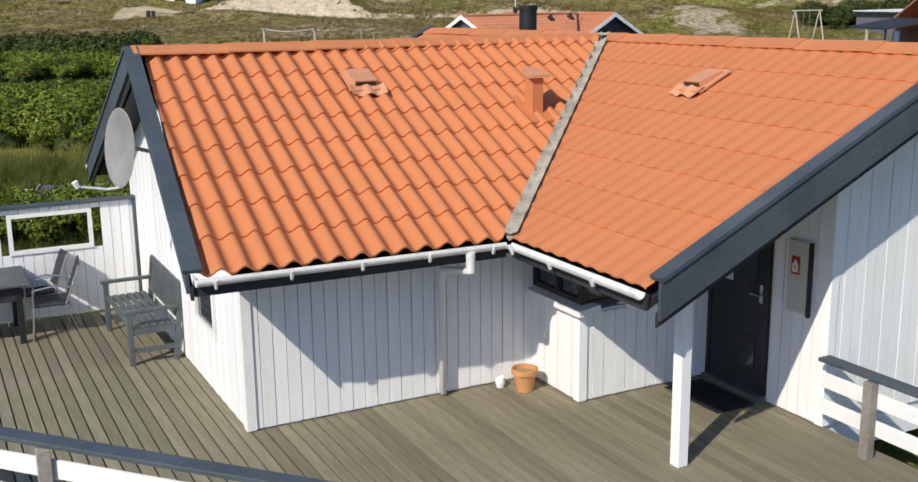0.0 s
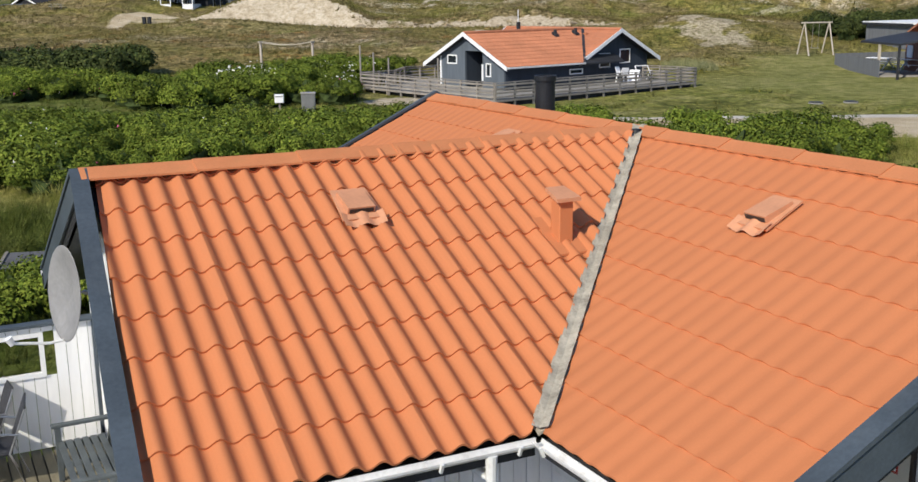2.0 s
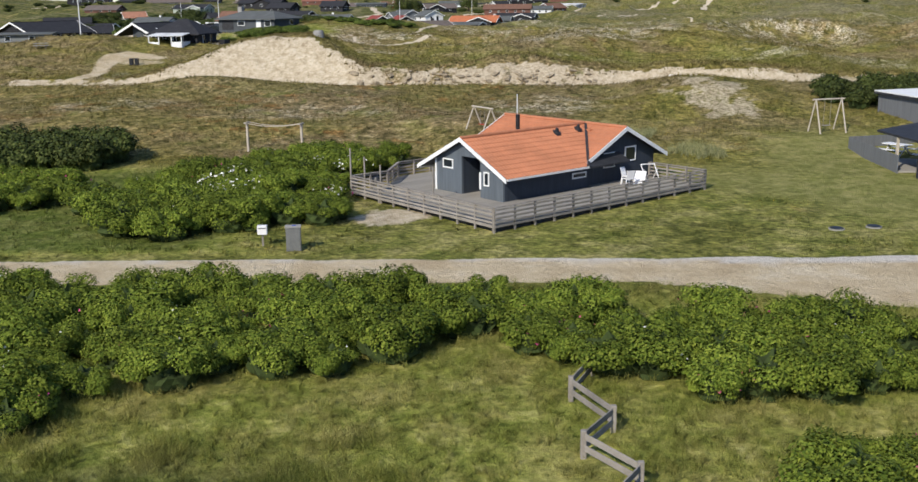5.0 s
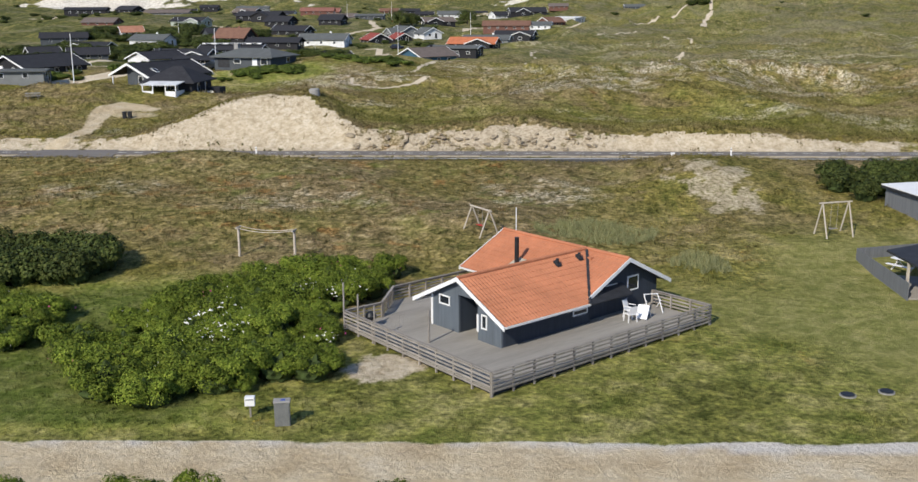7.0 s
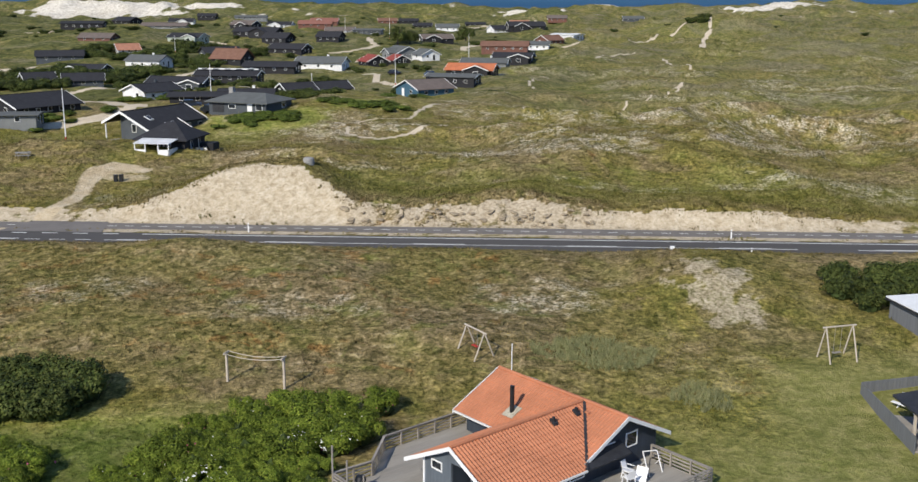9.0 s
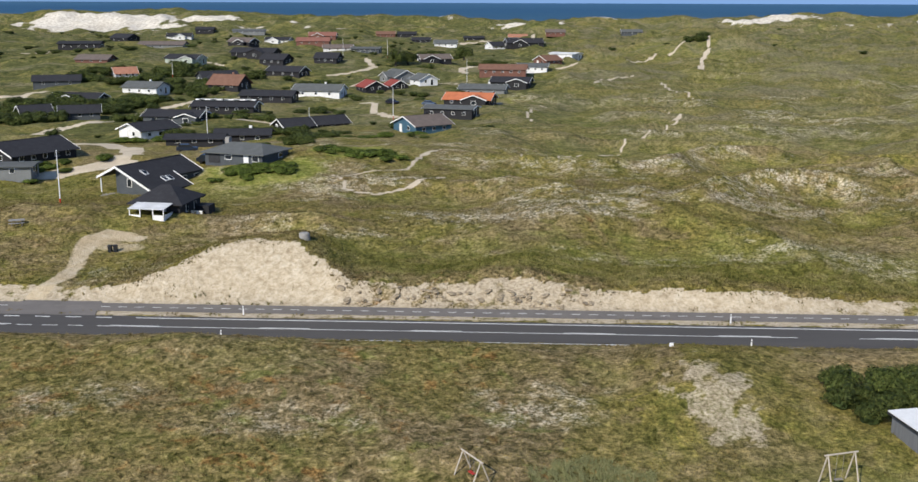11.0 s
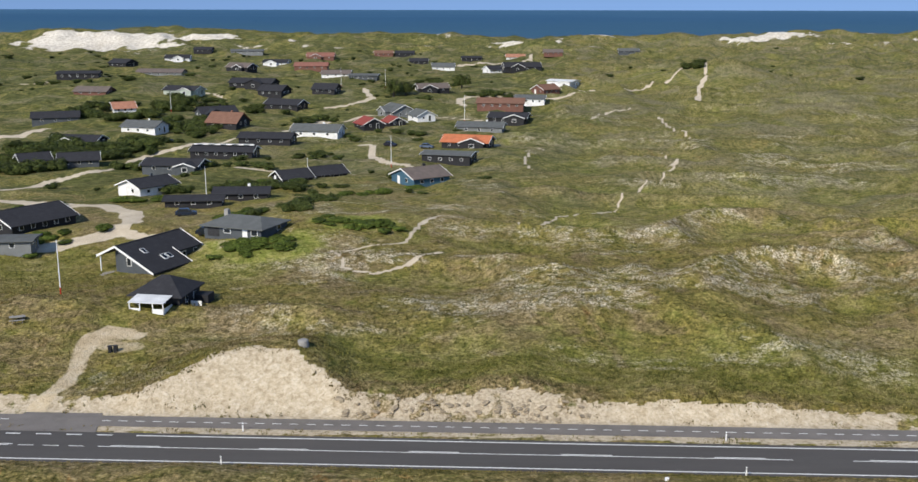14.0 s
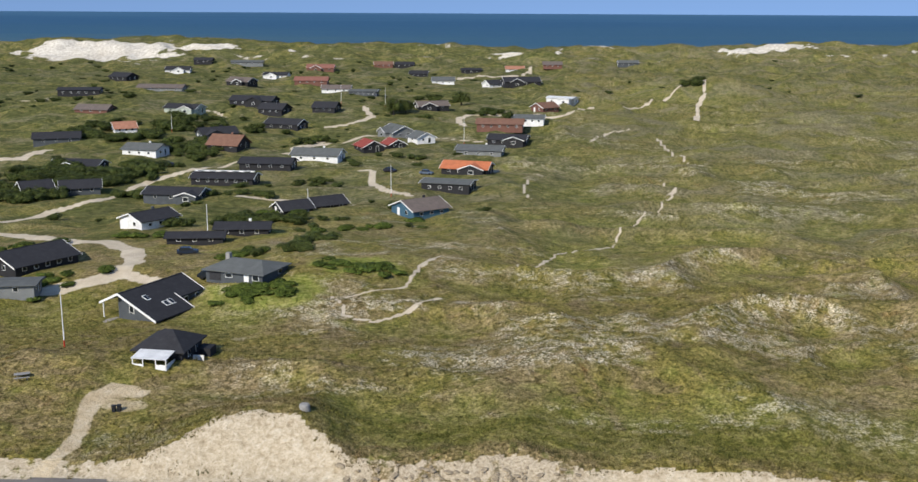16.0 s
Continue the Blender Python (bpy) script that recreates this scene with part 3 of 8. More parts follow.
BOARD = 0.128
def board_wall(parent, a, b, out, z0, top, skip=()):
    """Upright boards from a to b (plan points), standing proud of the core on the side out. top(p): height; skip: stretches along the wall with their sill or head (s0, s1, z_from, z_to)."""
    a, b, out = Vector((*a, 0)), Vector((*b, 0)), Vector((*out, 0))
    L = (b - a).length
    d = (b - a) / L
    n = max(1, round(L / BOARD))
    w = L / n
    for k in range(n):
        s0, s1 = k * w + 0.004, (k + 1) * w - 0.004
        spans = [(z0, None)]
        for q0, q1, za, zb in skip:
            if s1 > q0 and s0 < q1:
                spans = [(z0, za), (zb, None)] if za > z0 else [(zb, None)]
        for lo, hi in spans:
            p0, p1 = a + d * s0, a + d * s1
            t0, t1 = (top(p0), top(p1)) if hi is None else (hi, hi)
            if min(t0, t1) - lo < 0.05:
                continue
            o0 = out * (0.004 + 0.004 * (k % 2))
            part("board", prism([p0 + o0 + Vector((0, 0, lo)), p1 + o0 + Vector((0, 0, lo)), p1 + o0 + Vector((0, 0, t1)), p0 + o0 + Vector((0, 0, t0))], out * 0.020), WHITE, parent)


board_wall(wing_gable, (-5.735, 2.53), (-5.735, -2.53), (-1, 0), 0.02, lambda p: roof_z(p.y) - 0.2, [(3.32, 4.15, 0.62, 1.20)])
board_wall(wing_front, (-5.74, -2.535), (-2.66, -2.535), (0, -1), 0.02, lambda p: roof_z(2.53) - 0.2)
board_wall(bay_side, (-2.665, -2.56), (-2.665, -3.43), (-1, 0), 0.02, lambda p: 0.91)
board_wall(bay_front, (-2.66, -3.415), (-1.09, -3.415), (0, -1), 0.02, lambda p: roof_z(p.x) - 0.24, [(0.0, 0.46, 0.90, 1.42)])
board_wall(door_wall, (-1.065, -3.44), (-1.065, -5.0), (-1, 0), 0.02, lambda p: roof_z(1.06) - 0.22, [(0.02, 0.86, -0.1, 2.06)])
board_wall(front_gable, (-1.06, -5.025), (2.7, -5.025), (0, -1), 0.02, lambda p: roof_z(p.x) - 0.2, [(1.3, 2.9, 0.7, 1.9)])
for c in ((-5.75, -2.55), (-1.075, -5.035)):
    part("corner_board", box(c[0] - 0.025, c[0] + 0.075, c[1] - 0.025, c[1] + 0.075, 0.01, roof_z(2.53) - 0.22 if c[0] < -5 else roof_z(1.0) - 0.22, bev=0.004), WHITE, house)
part("corner_board", box(-2.70, -2.60, -3.455, -3.36, 0.01, 0.90, bev=0.004), WHITE, house)

# the corner window of the bay, on its thick white sill
win = new("corner_window")
win.parent = house
win["label"] = "brown framed corner window on a white sill"
part("window_sill", prism([(-2.76, -3.54, 0.905), (-2.76, -2.57, 0.905), (-2.60, -2.57, 0.945), (-2.57, -3.38, 0.945), (-2.50, -3.52, 0.93)], (0, 0, 0.065)), TRIM_WHITE, win, "thick white sloping sill")
for y0, y1 in ((-3.44, -3.39), (-3.03, -2.98), (-2.60, -2.55)):
    part("window_frame", box(-2.68, -2.60, y0, y1, 1.0, 1.5), BROWN, win)
for z0, z1 in ((1.0, 1.05), (1.44, 1.50)):
    part("window_frame", box(-2.675, -2.605, -3.39, -2.60, z0, z1), BROWN, win)
    part("window_frame", box(-2.60, -2.205, -3.435, -3.375, z0 - 0.03, z1 - 0.03), BROWN, win)
part("window_frame", box(-2.255, -2.20, -3.44, -3.37, 1.02, 1.41), BROWN, win)
part("pane", box(-2.645, -2.633, -3.385, -2.60, 1.05, 1.44), GLASS, win)
part("pane", box(-2.60, -2.255, -3.41, -3.398, 1.02, 1.41), GLASS, win)
for k in range(5):
    part("blind_slat", box(-2.60, -2.565, -3.37, -3.05, 1.08 + 0.065 * k, 1.105 + 0.065 * k), OLDWOOD, win)

# gable window of the wing, beside the bench
gw = new("gable_window")
gw.parent = house
for y0, y1, z0, z1 in ((-1.62, -0.79, 0.62, 0.69), (-1.62, -0.79, 1.13, 1.20), (-1.62, -1.55, 0.69, 1.13), (-0.86, -0.79, 0.69, 1.13)):
    part("window_frame", box(-5.785, -5.70, y0, y1, z0, z1), TRIM_WHITE, gw)
part("pane", box(-5.755, -5.745, -1.55, -0.86, 0.69, 1.13), GLASS, gw)

# wide window of the front gable
fw = new("front_window")
fw.parent = house
for x0, x1, z0, z1 in ((0.24, 1.84, 0.7, 0.78), (0.24, 1.84, 1.82, 1.9), (0.24, 0.32, 0.78, 1.82), (1.76, 1.84, 0.78, 1.82), (1.0, 1.08, 0.78, 1.82)):
    part("window_frame", box(x0, x1, -5.08, -5.0, z0, z1), TRIM_WHITE, fw)
for x0, x1 in ((0.32, 1.0), (1.08, 1.76)):
    part("pane", box(x0, x1, -5.045, -5.035, 0.78, 1.82), GLASS, fw)

# entrance door
door = new("entrance_door")
door.parent = house
door["label"] = "dark grey half-glazed entrance door, closed"
for v0, v1, z0, z1 in ((-3.50, -3.455, 0.05, 2.06), (-4.30, -4.255, 0.05, 2.06), (-4.255, -3.50, 2.01, 2.06)):
    part("door_frame", box(-1.10, -1.03, v0, v1, z0, z1), BROWN, door)
part("threshold", box(-1.16, -1.03, -4.30, -3.455, 0.0, 0.05), STEEL, door)
part("door_leaf", box(-1.085, -1.045, -4.255, -3.50, 0.05, 2.01), DARKWOOD, door)
for z0, z1 in ((1.18, 1.88), (0.28, 0.62)):
    part("pane" if z0 > 1 else "kick_panel", box(-1.094, -1.08, -4.13, -3.62, z0, z1), GLASS if z0 > 1 else DARKWOOD, door)
part("pane", prism([(-1.096, -4.14, 0.30), (-1.096, -3.86, 0.30), (-1.096, -4.14, 0.52)], (0.01, 0, 0)), GLASS, door)
h = part("door_handle", tube([(-1.10, -4.20, 1.06), (-1.135, -4.20, 1.06), (-1.135, -4.09, 1.06)], 0.010, 8), STEEL, door, "brushed steel lever handle")
part("back_plate", box(-1.098, -1.085, -4.225, -4.18, 0.98, 1.16), STEEL, h)
# pale plate painted for the reflection in the door glass, with a red mark
part("glass_reflection", box(-1.097, -1.090, -3.80, -3.56, 1.12, 1.45), PANEL_CREAM, door, "cream plate standing in for a reflection in the glass")
part("red_mark", box(-1.101, -1.098, -3.68, -3.60, 1.14, 1.20), RED, door)

# cream panel with a small agency plate on the wall by the door
panel = part("wall_panel", box(-1.125, -1.095, -4.80, -4.55, 1.02, 1.70, bev=0.004), PANEL_CREAM, house, "cream wall panel with a small red plate")
part("panel_edge", box(-1.13, -1.092, -4.83, -4.802, 1.0, 1.70), BROWN, panel)
plate = part("plate", box(-1.131, -1.126, -4.70, -4.60, 1.38, 1.55), RED, panel, "small red plate with a white house shape")
part("plate_field", prism([(-1.134, -4.685, 1.40), (-1.134, -4.615, 1.40), (-1.134, -4.615, 1.47), (-1.134, -4.65, 1.52), (-1.134, -4.685, 1.47)], (0.003, 0, 0)), PLASTIC, plate)
YELLOW = plain("yellow_paint", (0.85, 0.55, 0.03), 0.5, var=0.05, bump=0)
part("plate_spot", rod((-1.137, -4.65, 1.445), (-1.134, -4.65, 1.445), 0.022, None, 14), YELLOW, plate)

# porch post and beam
part("porch_post", box(-2.80, -2.69, -5.09, -4.98, 0.0, roof_z(2.75) - 0.18, bev=0.006), WHITE, house, "square white porch post")
part("porch_beam", beam((-2.745, -5.035, roof_z(2.75) - 0.2), (-1.07, -5.035, roof_z(1.07) - 0.2), 0.08, 0.16), WHITE, house)

# roof fittings: two vent hoods, a vent stack and the flue
def vent_hood(frame_m, x, y):
    m = frame_m @ Matrix.Translation((x, y, 0.045))
    v = new("roof_vent")
    v.parent = house
    v.matrix_basis = m
    v["label"] = "pale orange roof vent hood"
    part("base_sheet", prism([(-0.20, -0.20, 0.0), (0.20, -0.20, 0.0), (0.17, 0.27, 0.0), (-0.17, 0.27, 0.0)], (0, 0, 0.02)), TILE_PALE, v)
    part("hood", prism([(-0.13, -0.12, 0.02), (-0.13, -0.12, 0.085), (-0.13, 0.20, 0.05), (-0.13, 0.20, 0.02)], (0.26, 0, 0)), TILE_PALE, v)
    # black plate standing in for the shade in the hood's mouth
    part("mouth_shade", box(-0.115, 0.115, -0.126, -0.118, 0.03, 0.07), BLACKSTEEL, v)
    bm = bmesh.new()
    for k in range(13):
        x_ = -0.20 + 0.40 * k / 12
        z_ = 0.004 + 0.020 * math.cos(2 * math.pi * x_ / WAVE)
        lo, hi = bm.verts.new((x_, -0.28, z_)), bm.verts.new((x_, -0.12, z_ + 0.025))
        if k:
            bm.faces.new((keep_[0], lo, hi, keep_[1]))
        keep_ = (lo, hi)
    part("apron", bm, TILE_PALE, v, smooth=True)


vent_hood(fA, 2.44, 2.92)
vent_hood(fC, BACK_END + 3.0, 2.88)
vent_hood(fC, BACK_END - 1.93, 3.08)
st = new("vent_stack")
st.parent = house
st["label"] = "square orange vent stack"
sx, sy_ = -2.08, -1.60
sz = roof_z(sy_)
part("flashing", prism([(sx - 0.16, sy_ - 0.22, sz - 0.22 * SL + 0.03), (sx + 0.16, sy_ - 0.22, sz - 0.22 * SL + 0.03), (sx + 0.16, sy_ + 0.30, sz + 0.30 * SL + 0.03), (sx - 0.16, sy_ + 0.30, sz + 0.30 * SL + 0.03)], (0, 0, 0.02)), TILE, st)
part("shaft", box(sx - 0.075, sx + 0.075, sy_ - 0.075, sy_ + 0.075, sz - 0.1, sz + 0.40, bev=0.008), TILE, st)
part("cap", prism([(sx - 0.13, sy_ - 0.12, sz + 0.40), (sx + 0.13, sy_ - 0.12, sz + 0.40), (sx + 0.10, sy_ + 0.13, sz + 0.47), (sx - 0.10, sy_ + 0.13, sz + 0.47)], (0, 0, 0.035)), TILE_PALE, st)

flue = new("flue")
flue.parent = house
flue["label"] = "black steel stove flue with a flared foot"
fx, fy_ = 0.68, 3.06
fz = roof_z(fx)
part("pipe", spun([(0.0, fz - 0.1), (0.20, fz - 0.1), (0.20, fz + 0.04), (0.165, fz + 0.10), (0.14, fz + 0.16), (0.14, fz + 0.66), (0.0, fz + 0.66)], 24), BLACKSTEEL, flue, smooth=False).location = (fx, fy_, 0)
part("rim", spun([(0.135, fz + 0.66), (0.158, fz + 0.66), (0.158, fz + 0.735), (0.12, fz + 0.735), (0.12, fz + 0.68), (0.0, fz + 0.68)], 24), BLACKSTEEL, flue).location = (fx, fy_, 0)
part("lead_flashing", prism([(fx - 0.36, fy_ - 0.30, roof_z(fx - 0.36) + 0.06), (fx + 0.34, fy_ - 0.30, roof_z(fx + 0.34) + 0.055), (fx + 0.34, fy_ + 0.30, roof_z(fx + 0.34) + 0.055), (fx - 0.36, fy_ + 0.30, roof_z(fx - 0.36) + 0.06)], (0, 0, 0.012)), VALLEY, flue)
for k in range(6):
    part("snow_hook", beam((1.58, 3.4 - 1.35 * k, roof_z(1.58) + 0.06), (1.80, 3.3 - 1.35 * k, roof_z(1.80) + 0.06), 0.035, 0.015), VALLEY, house)

# satellite dish on the wing's gable
dish = thing("satellite_dish", HOUSE @ Matrix.Translation((-6.24, -0.25, 2.42)) @ pose(0, 0, 0, 0, -84, 11), "large grey satellite dish on a wall bracket", "satellite dish")
part("reflector", spun([(0.0, 0.0), (0.13, 0.006), (0.25, 0.026), (0.34, 0.055), (0.41, 0.082), (0.42, 0.080), (0.34, 0.046), (0.25, 0.018), (0.0, -0.008)], 32), DISH, dish, smooth=True)
part("bracket", tube([(0, 0, -0.01), (0, 0, -0.10), (-0.02, -0.14, -0.2), (-0.04, -0.16, -0.46)], 0.022, 8), STEEL, dish)
part("feed_arm", tube([(-0.41, 0.0, 0.03), (-0.43, 0.0, 0.2), (-0.40, 0.0, 0.50)], 0.013, 8), TRIM_WHITE, dish)
lnb = part("receiver", rod((-0.41, 0, 0.50), (-0.35, 0, 0.54), 0.026, 0.034, 12), PLASTIC, dish)

# ---- the deck round the house and what stands on it ----
deck = thing("deck", HOUSE, "weathered grey-brown timber deck", "deck", kind="structure")
def deck_range(x):
    """How far the boards reach in y at local x: the front edge is cut at 45 degrees."""
    lo = -5.95 - (x + 6.0) * 1.12 if x < -4.6 else -7.5
    lo = max(lo, -7.5)
    if x > -1.15:
        lo = -5.0
    return lo, 2.3


bw = 0.120
shared_boards = {}
x = -11.6
while x < -1.10:
    lo, hi = deck_range(x)
    if x > -5.72:
        hi = -2.54
    if x > -2.64:
        hi = -3.42
    key = (round(lo, 2), round(hi, 2))
    if key not in shared_boards:
        ob = part("plank", box(0, bw - 0.016, lo, hi, -0.028, 0.0), DECK, deck)
        ob.location = (x, 0, 0)
        shared_boards[key] = ob.data
    else:
        linked("plank", shared_boards[key], deck, Matrix.Translation((x, 0, random.uniform(-0.0015, 0.0015))))
    x += bw
part("joist_frame", prism([(-11.6, 2.25, -0.2), (-1.2, 2.25, -0.2), (-1.2, -7.4, -0.2), (-4.7, -7.35, -0.2), (-11.6, 0.2, -0.2)], (0, 0, 0.15)), DARKWOOD, deck)

# railings: white boards between posts under a dark top rail
def railing(a, b, top, n_posts, label):
    rl = thing("deck_railing", HOUSE, label, "railing")
    a, b = Vector((*a, 0)), Vector((*b, 0))
    d = (b - a).normalized()
    part("top_rail", beam(a + Vector((0, 0, top)), b + Vector((0, 0, top)), 0.145, 0.035, bev=0.005), BARGE, rl, "blue-grey painted top rail")
    for z in (top - 0.20, top - 0.45, top - 0.70):
        if z > 0.05:
            part("rail_board", beam(a + Vector((0, 0, z)), b + Vector((0, 0, z)), 0.028, 0.14, bev=0.004), TRIM_WHITE, rl)
    for k in range(n_posts):
        p = a + (b - a) * (k + 0.5) / n_posts
        nrm = Vector((-d.y, d.x, 0)) * 0.06
        part("post", beam(p - nrm + Vector((0, 0, -0.25)), p - nrm + Vector((0, 0, top - 0.03)), 0.09, 0.09, (0, 1, 0), 0.004), OLDWOOD, rl)


railing((-10.6, -0.80), (-4.62, -7.55), 0.93, 5, "white board railing with blue-grey top rail")
railing((-1.20, -5.12), (-1.20, -7.45), 0.72, 2, "white board railing by the steps")

# wind screen: white boards, dark capping and a glazed opening
scr = thing("wind_screen", HOUSE @ Matrix.Translation((0, 2.25, 0)), "white boarded wind screen with a window pane", "screen")
part("capping", box(-11.0, -5.72, -0.07, 0.07, 1.45, 1.49, bev=0.005), BARGE, scr)
part("end_post", box(-5.80, -5.72, -0.05, 0.05, -0.02, 1.45), BARGE, scr)
for x0, x1 in ((-7.26, -6.36), (-10.0, -9.1)):
    part("pane", box(x0, x1, -0.006, 0.006, 0.92, 1.33), CLEAR, scr).visible_shadow = False
    for a, b, c, d_ in ((x0 - 0.05, x0, 0.87, 1.38), (x1, x1 + 0.05, 0.87, 1.38), (x0, x1, 0.87, 0.92), (x0, x1, 1.33, 1.38)):
        part("window_frame", box(a, b, -0.03, 0.03, c, d_), TRIM_WHITE, scr)
k = 0
x = -11.0
while x < -5.82:
    inside = any(x + 0.12 > x0 - 0.05 and x < x1 + 0.05 for x0, x1 in ((-7.26, -6.36), (-10.0, -9.1)))
    for z0, z1 in (((0.03, 0.87), (1.38, 1.45)) if inside else ((0.03, 1.45),)):
        part("board", box(x + 0.003, x + 0.117, -0.012 + 0.004 * (k % 2), 0.012, z0, z1), WHITE, scr)
    x += 0.12
    k += 1

# garden bench
bench = thing("garden_bench", HOUSE @ pose(-6.10, 0.62, 0, 0, 0, 90), "grey-green slatted garden bench by the wall", "bench")
bl = 0.74
for s in (-1, 1):
    for y, top in ((0.24, 0.60), (-0.24, 0.86)):
        part("leg", beam((s * bl, y, 0), (s * bl, y - (0.10 if top > 0.7 else 0.0), top), 0.055, 0.06, (0, 1, 0), 0.004), BENCHWOOD, bench)
    part("armrest", beam((s * bl, -0.30, 0.61), (s * bl, 0.30, 0.61), 0.07, 0.035, bev=0.005), BENCHWOOD, bench)
    part("stretcher", beam((s * bl, -0.24, 0.16), (s * bl, 0.24, 0.16), 0.04, 0.05), BENCHWOOD, bench)
    part("side_rail", beam((s * bl, -0.24, 0.38), (s * bl, 0.24, 0.38), 0.04, 0.07), BENCHWOOD, bench)
for k in range(6):
    part("seat_slat", box(-bl, bl, -0.22 + 0.082 * k, -0.155 + 0.082 * k, 0.415, 0.437, bev=0.003), BENCHWOOD, bench)
part("top_rail", beam((-bl, -0.335, 0.84), (bl, -0.335, 0.84), 0.035, 0.09, bev=0.005), BENCHWOOD, bench)
part("lower_rail", beam((-bl, -0.28, 0.50), (bl, -0.28, 0.50), 0.03, 0.05), BENCHWOOD, bench)
for k in range(15):
    x = -bl + 0.09 + k * (2 * bl - 0.18) / 14
    part("back_slat", beam((x, -0.285, 0.52), (x, -0.335, 0.80), 0.045, 0.016, (0, 1, 0)), BENCHWOOD, bench)

# stacking chairs and the table
def garden_chair(m):
    c = thing("garden_chair", m, "metal garden chair with dark woven seat", "chair", "chairs round the table")
    for s in (-1, 1):
        part("side_frame", tube([(s * 0.26, 0.24, 0), (s * 0.25, 0.20, 0.40), (s * 0.26, 0.20, 0.62), (s * 0.26, -0.05, 0.66), (s * 0.25, -0.26, 0.62)], 0.011, 8), STEEL, c)
        part("rear_leg", tube([(s * 0.25, -0.30, 0), (s * 0.24, -0.16, 0.42), (s * 0.24, -0.34, 0.88)], 0.011, 8), STEEL, c)
    part("seat", box(-0.24, 0.24, -0.19, 0.22, 0.405, 0.44, bev=0.012), WICKER, c)
    part("backrest", beam((0, -0.19, 0.48), (0, -0.345, 0.90), 0.46, 0.022, (0, 1, 0), 0.008), WICKER, c)
    return c


ch = garden_chair(HOUSE @ pose(-6.95, 1.55, 0, 0, 0, 84))
copy_thing(ch, HOUSE @ pose(-7.05, 0.92 + 1.22, 0, 0, 0, 97))
tb = thing("garden_table", HOUSE @ pose(-7.75, 1.75, 0, 0, 0, 0), "grey garden table with a dark base", "table")
part("tabletop", box(-0.72, 0.55, -0.5, 0.5, 0.70, 0.735, bev=0.008), BENCHWOOD, tb)
for a, b in ((-0.6, -0.4), (0.43, -0.4), (-0.6, 0.4), (0.43, 0.4)):
    part("leg", box(a - 0.035, a + 0.035, b - 0.035, b + 0.035, 0, 0.70), BLACKSTEEL, tb)
part("apron", box(-0.62, 0.46, -0.42, 0.42, 0.52, 0.70), WICKER, tb)

# flower pot, its neighbour, door mat
pot = thing("flower_pot", HOUSE @ Matrix.Translation((-2.97, -2.88, 0.0)) @ Matrix.Diagonal((0.86, 0.86, 0.9, 1)), "terracotta flower pot filled with soil", "flower pot")
part("pot", spun([(0.0, 0.0), (0.095, 0.0), (0.135, 0.20), (0.135, 0.205), (0.158, 0.205), (0.160, 0.265), (0.138, 0.265), (0.132, 0.21), (0.0, 0.21)], 28), TERRA, pot)
SOIL = plain("pale_dry_soil", (0.48, 0.36, 0.22), 0.9, var=0.25, coarse=8, fine=60, bump=0.5)
part("soil", spun([(0.0, 0.222), (0.131, 0.215), (0.131, 0.20)], 20), SOIL, pot)
mug = thing("small_jar", HOUSE @ Matrix.Translation((-3.14, -2.68, 0.0)), "small white glazed jar on the deck", "jar")
part("body", spun([(0, 0), (0.04, 0), (0.052, 0.05), (0.045, 0.10), (0.035, 0.11), (0.03, 0.09), (0, 0.09)], 16), PLASTIC, mug)
mat_ = thing("door_mat", HOUSE @ Matrix.Translation((-1.46, -3.93, 0.0)), "black ribbed rubber door mat", "door mat")
part("mat_base", box(-0.24, 0.24, -0.40, 0.40, 0.0, 0.014, bev=0.004), RUBBER, mat_)
for k in range(15):
    part("rib", box(-0.22, 0.22, -0.38 + 0.052 * k, -0.355 + 0.052 * k, 0.014, 0.020), RUBBER, mat_)


# low timber store with a felt roof, in the grass behind the house
st = thing("timber_store", pose(-7.75, 18.75, ground_z(-7.75, 18.75), 0, 0, 12), "low grey timber store with felt roof", "shed")
part("body", box(-0.62, 0.62, -0.55, 0.55, -0.1, 0.50, bev=0.01), OLDWOOD, st)
part("felt_roof", prism([(-0.74, -0.70, 0.48), (0.74, -0.70, 0.48), (0.74, 0.68, 0.66), (-0.74, 0.68, 0.66)], (0, 0, 0.035)), ROOF_FELT, st, "grey felt roof")
part("lid_batten", beam((0.70, -0.69, 0.53), (0.70, 0.67, 0.71), 0.06, 0.03), OLDWOOD, st)
part("lid_batten", beam((-0.70, -0.69, 0.53), (-0.70, 0.67, 0.71), 0.06, 0.03), OLDWOOD, st)


# ---- the ground, one sheet from behind the house to the shore ----
TRACK_A = ((-105.4, 244.7), (-95.9, 240.7), (-81.5, 227.7), (-74.6, 228.6), (-67.4, 219.8), (-63.0, 208.4), (-62.4, 198.9), (-66.2, 195.7), (-75.4, 191.2))
TRACK_B = ((-110.3, 256.0), (-107.7, 276.2), (-98.1, 288.4), (-97.2, 324.9), (-86.6, 337.8), (-80.3, 351.2), (-74.5, 367.6))
TRACK_C = ((-160.3, 368.2), (-153.4, 368.0), (-154.3, 379.7), (-153.9, 391.3))
TRACK_D = ((-62.2, 296.8), (-54.8, 296.6), (-45.1, 294.6), (-30.5, 284.2))
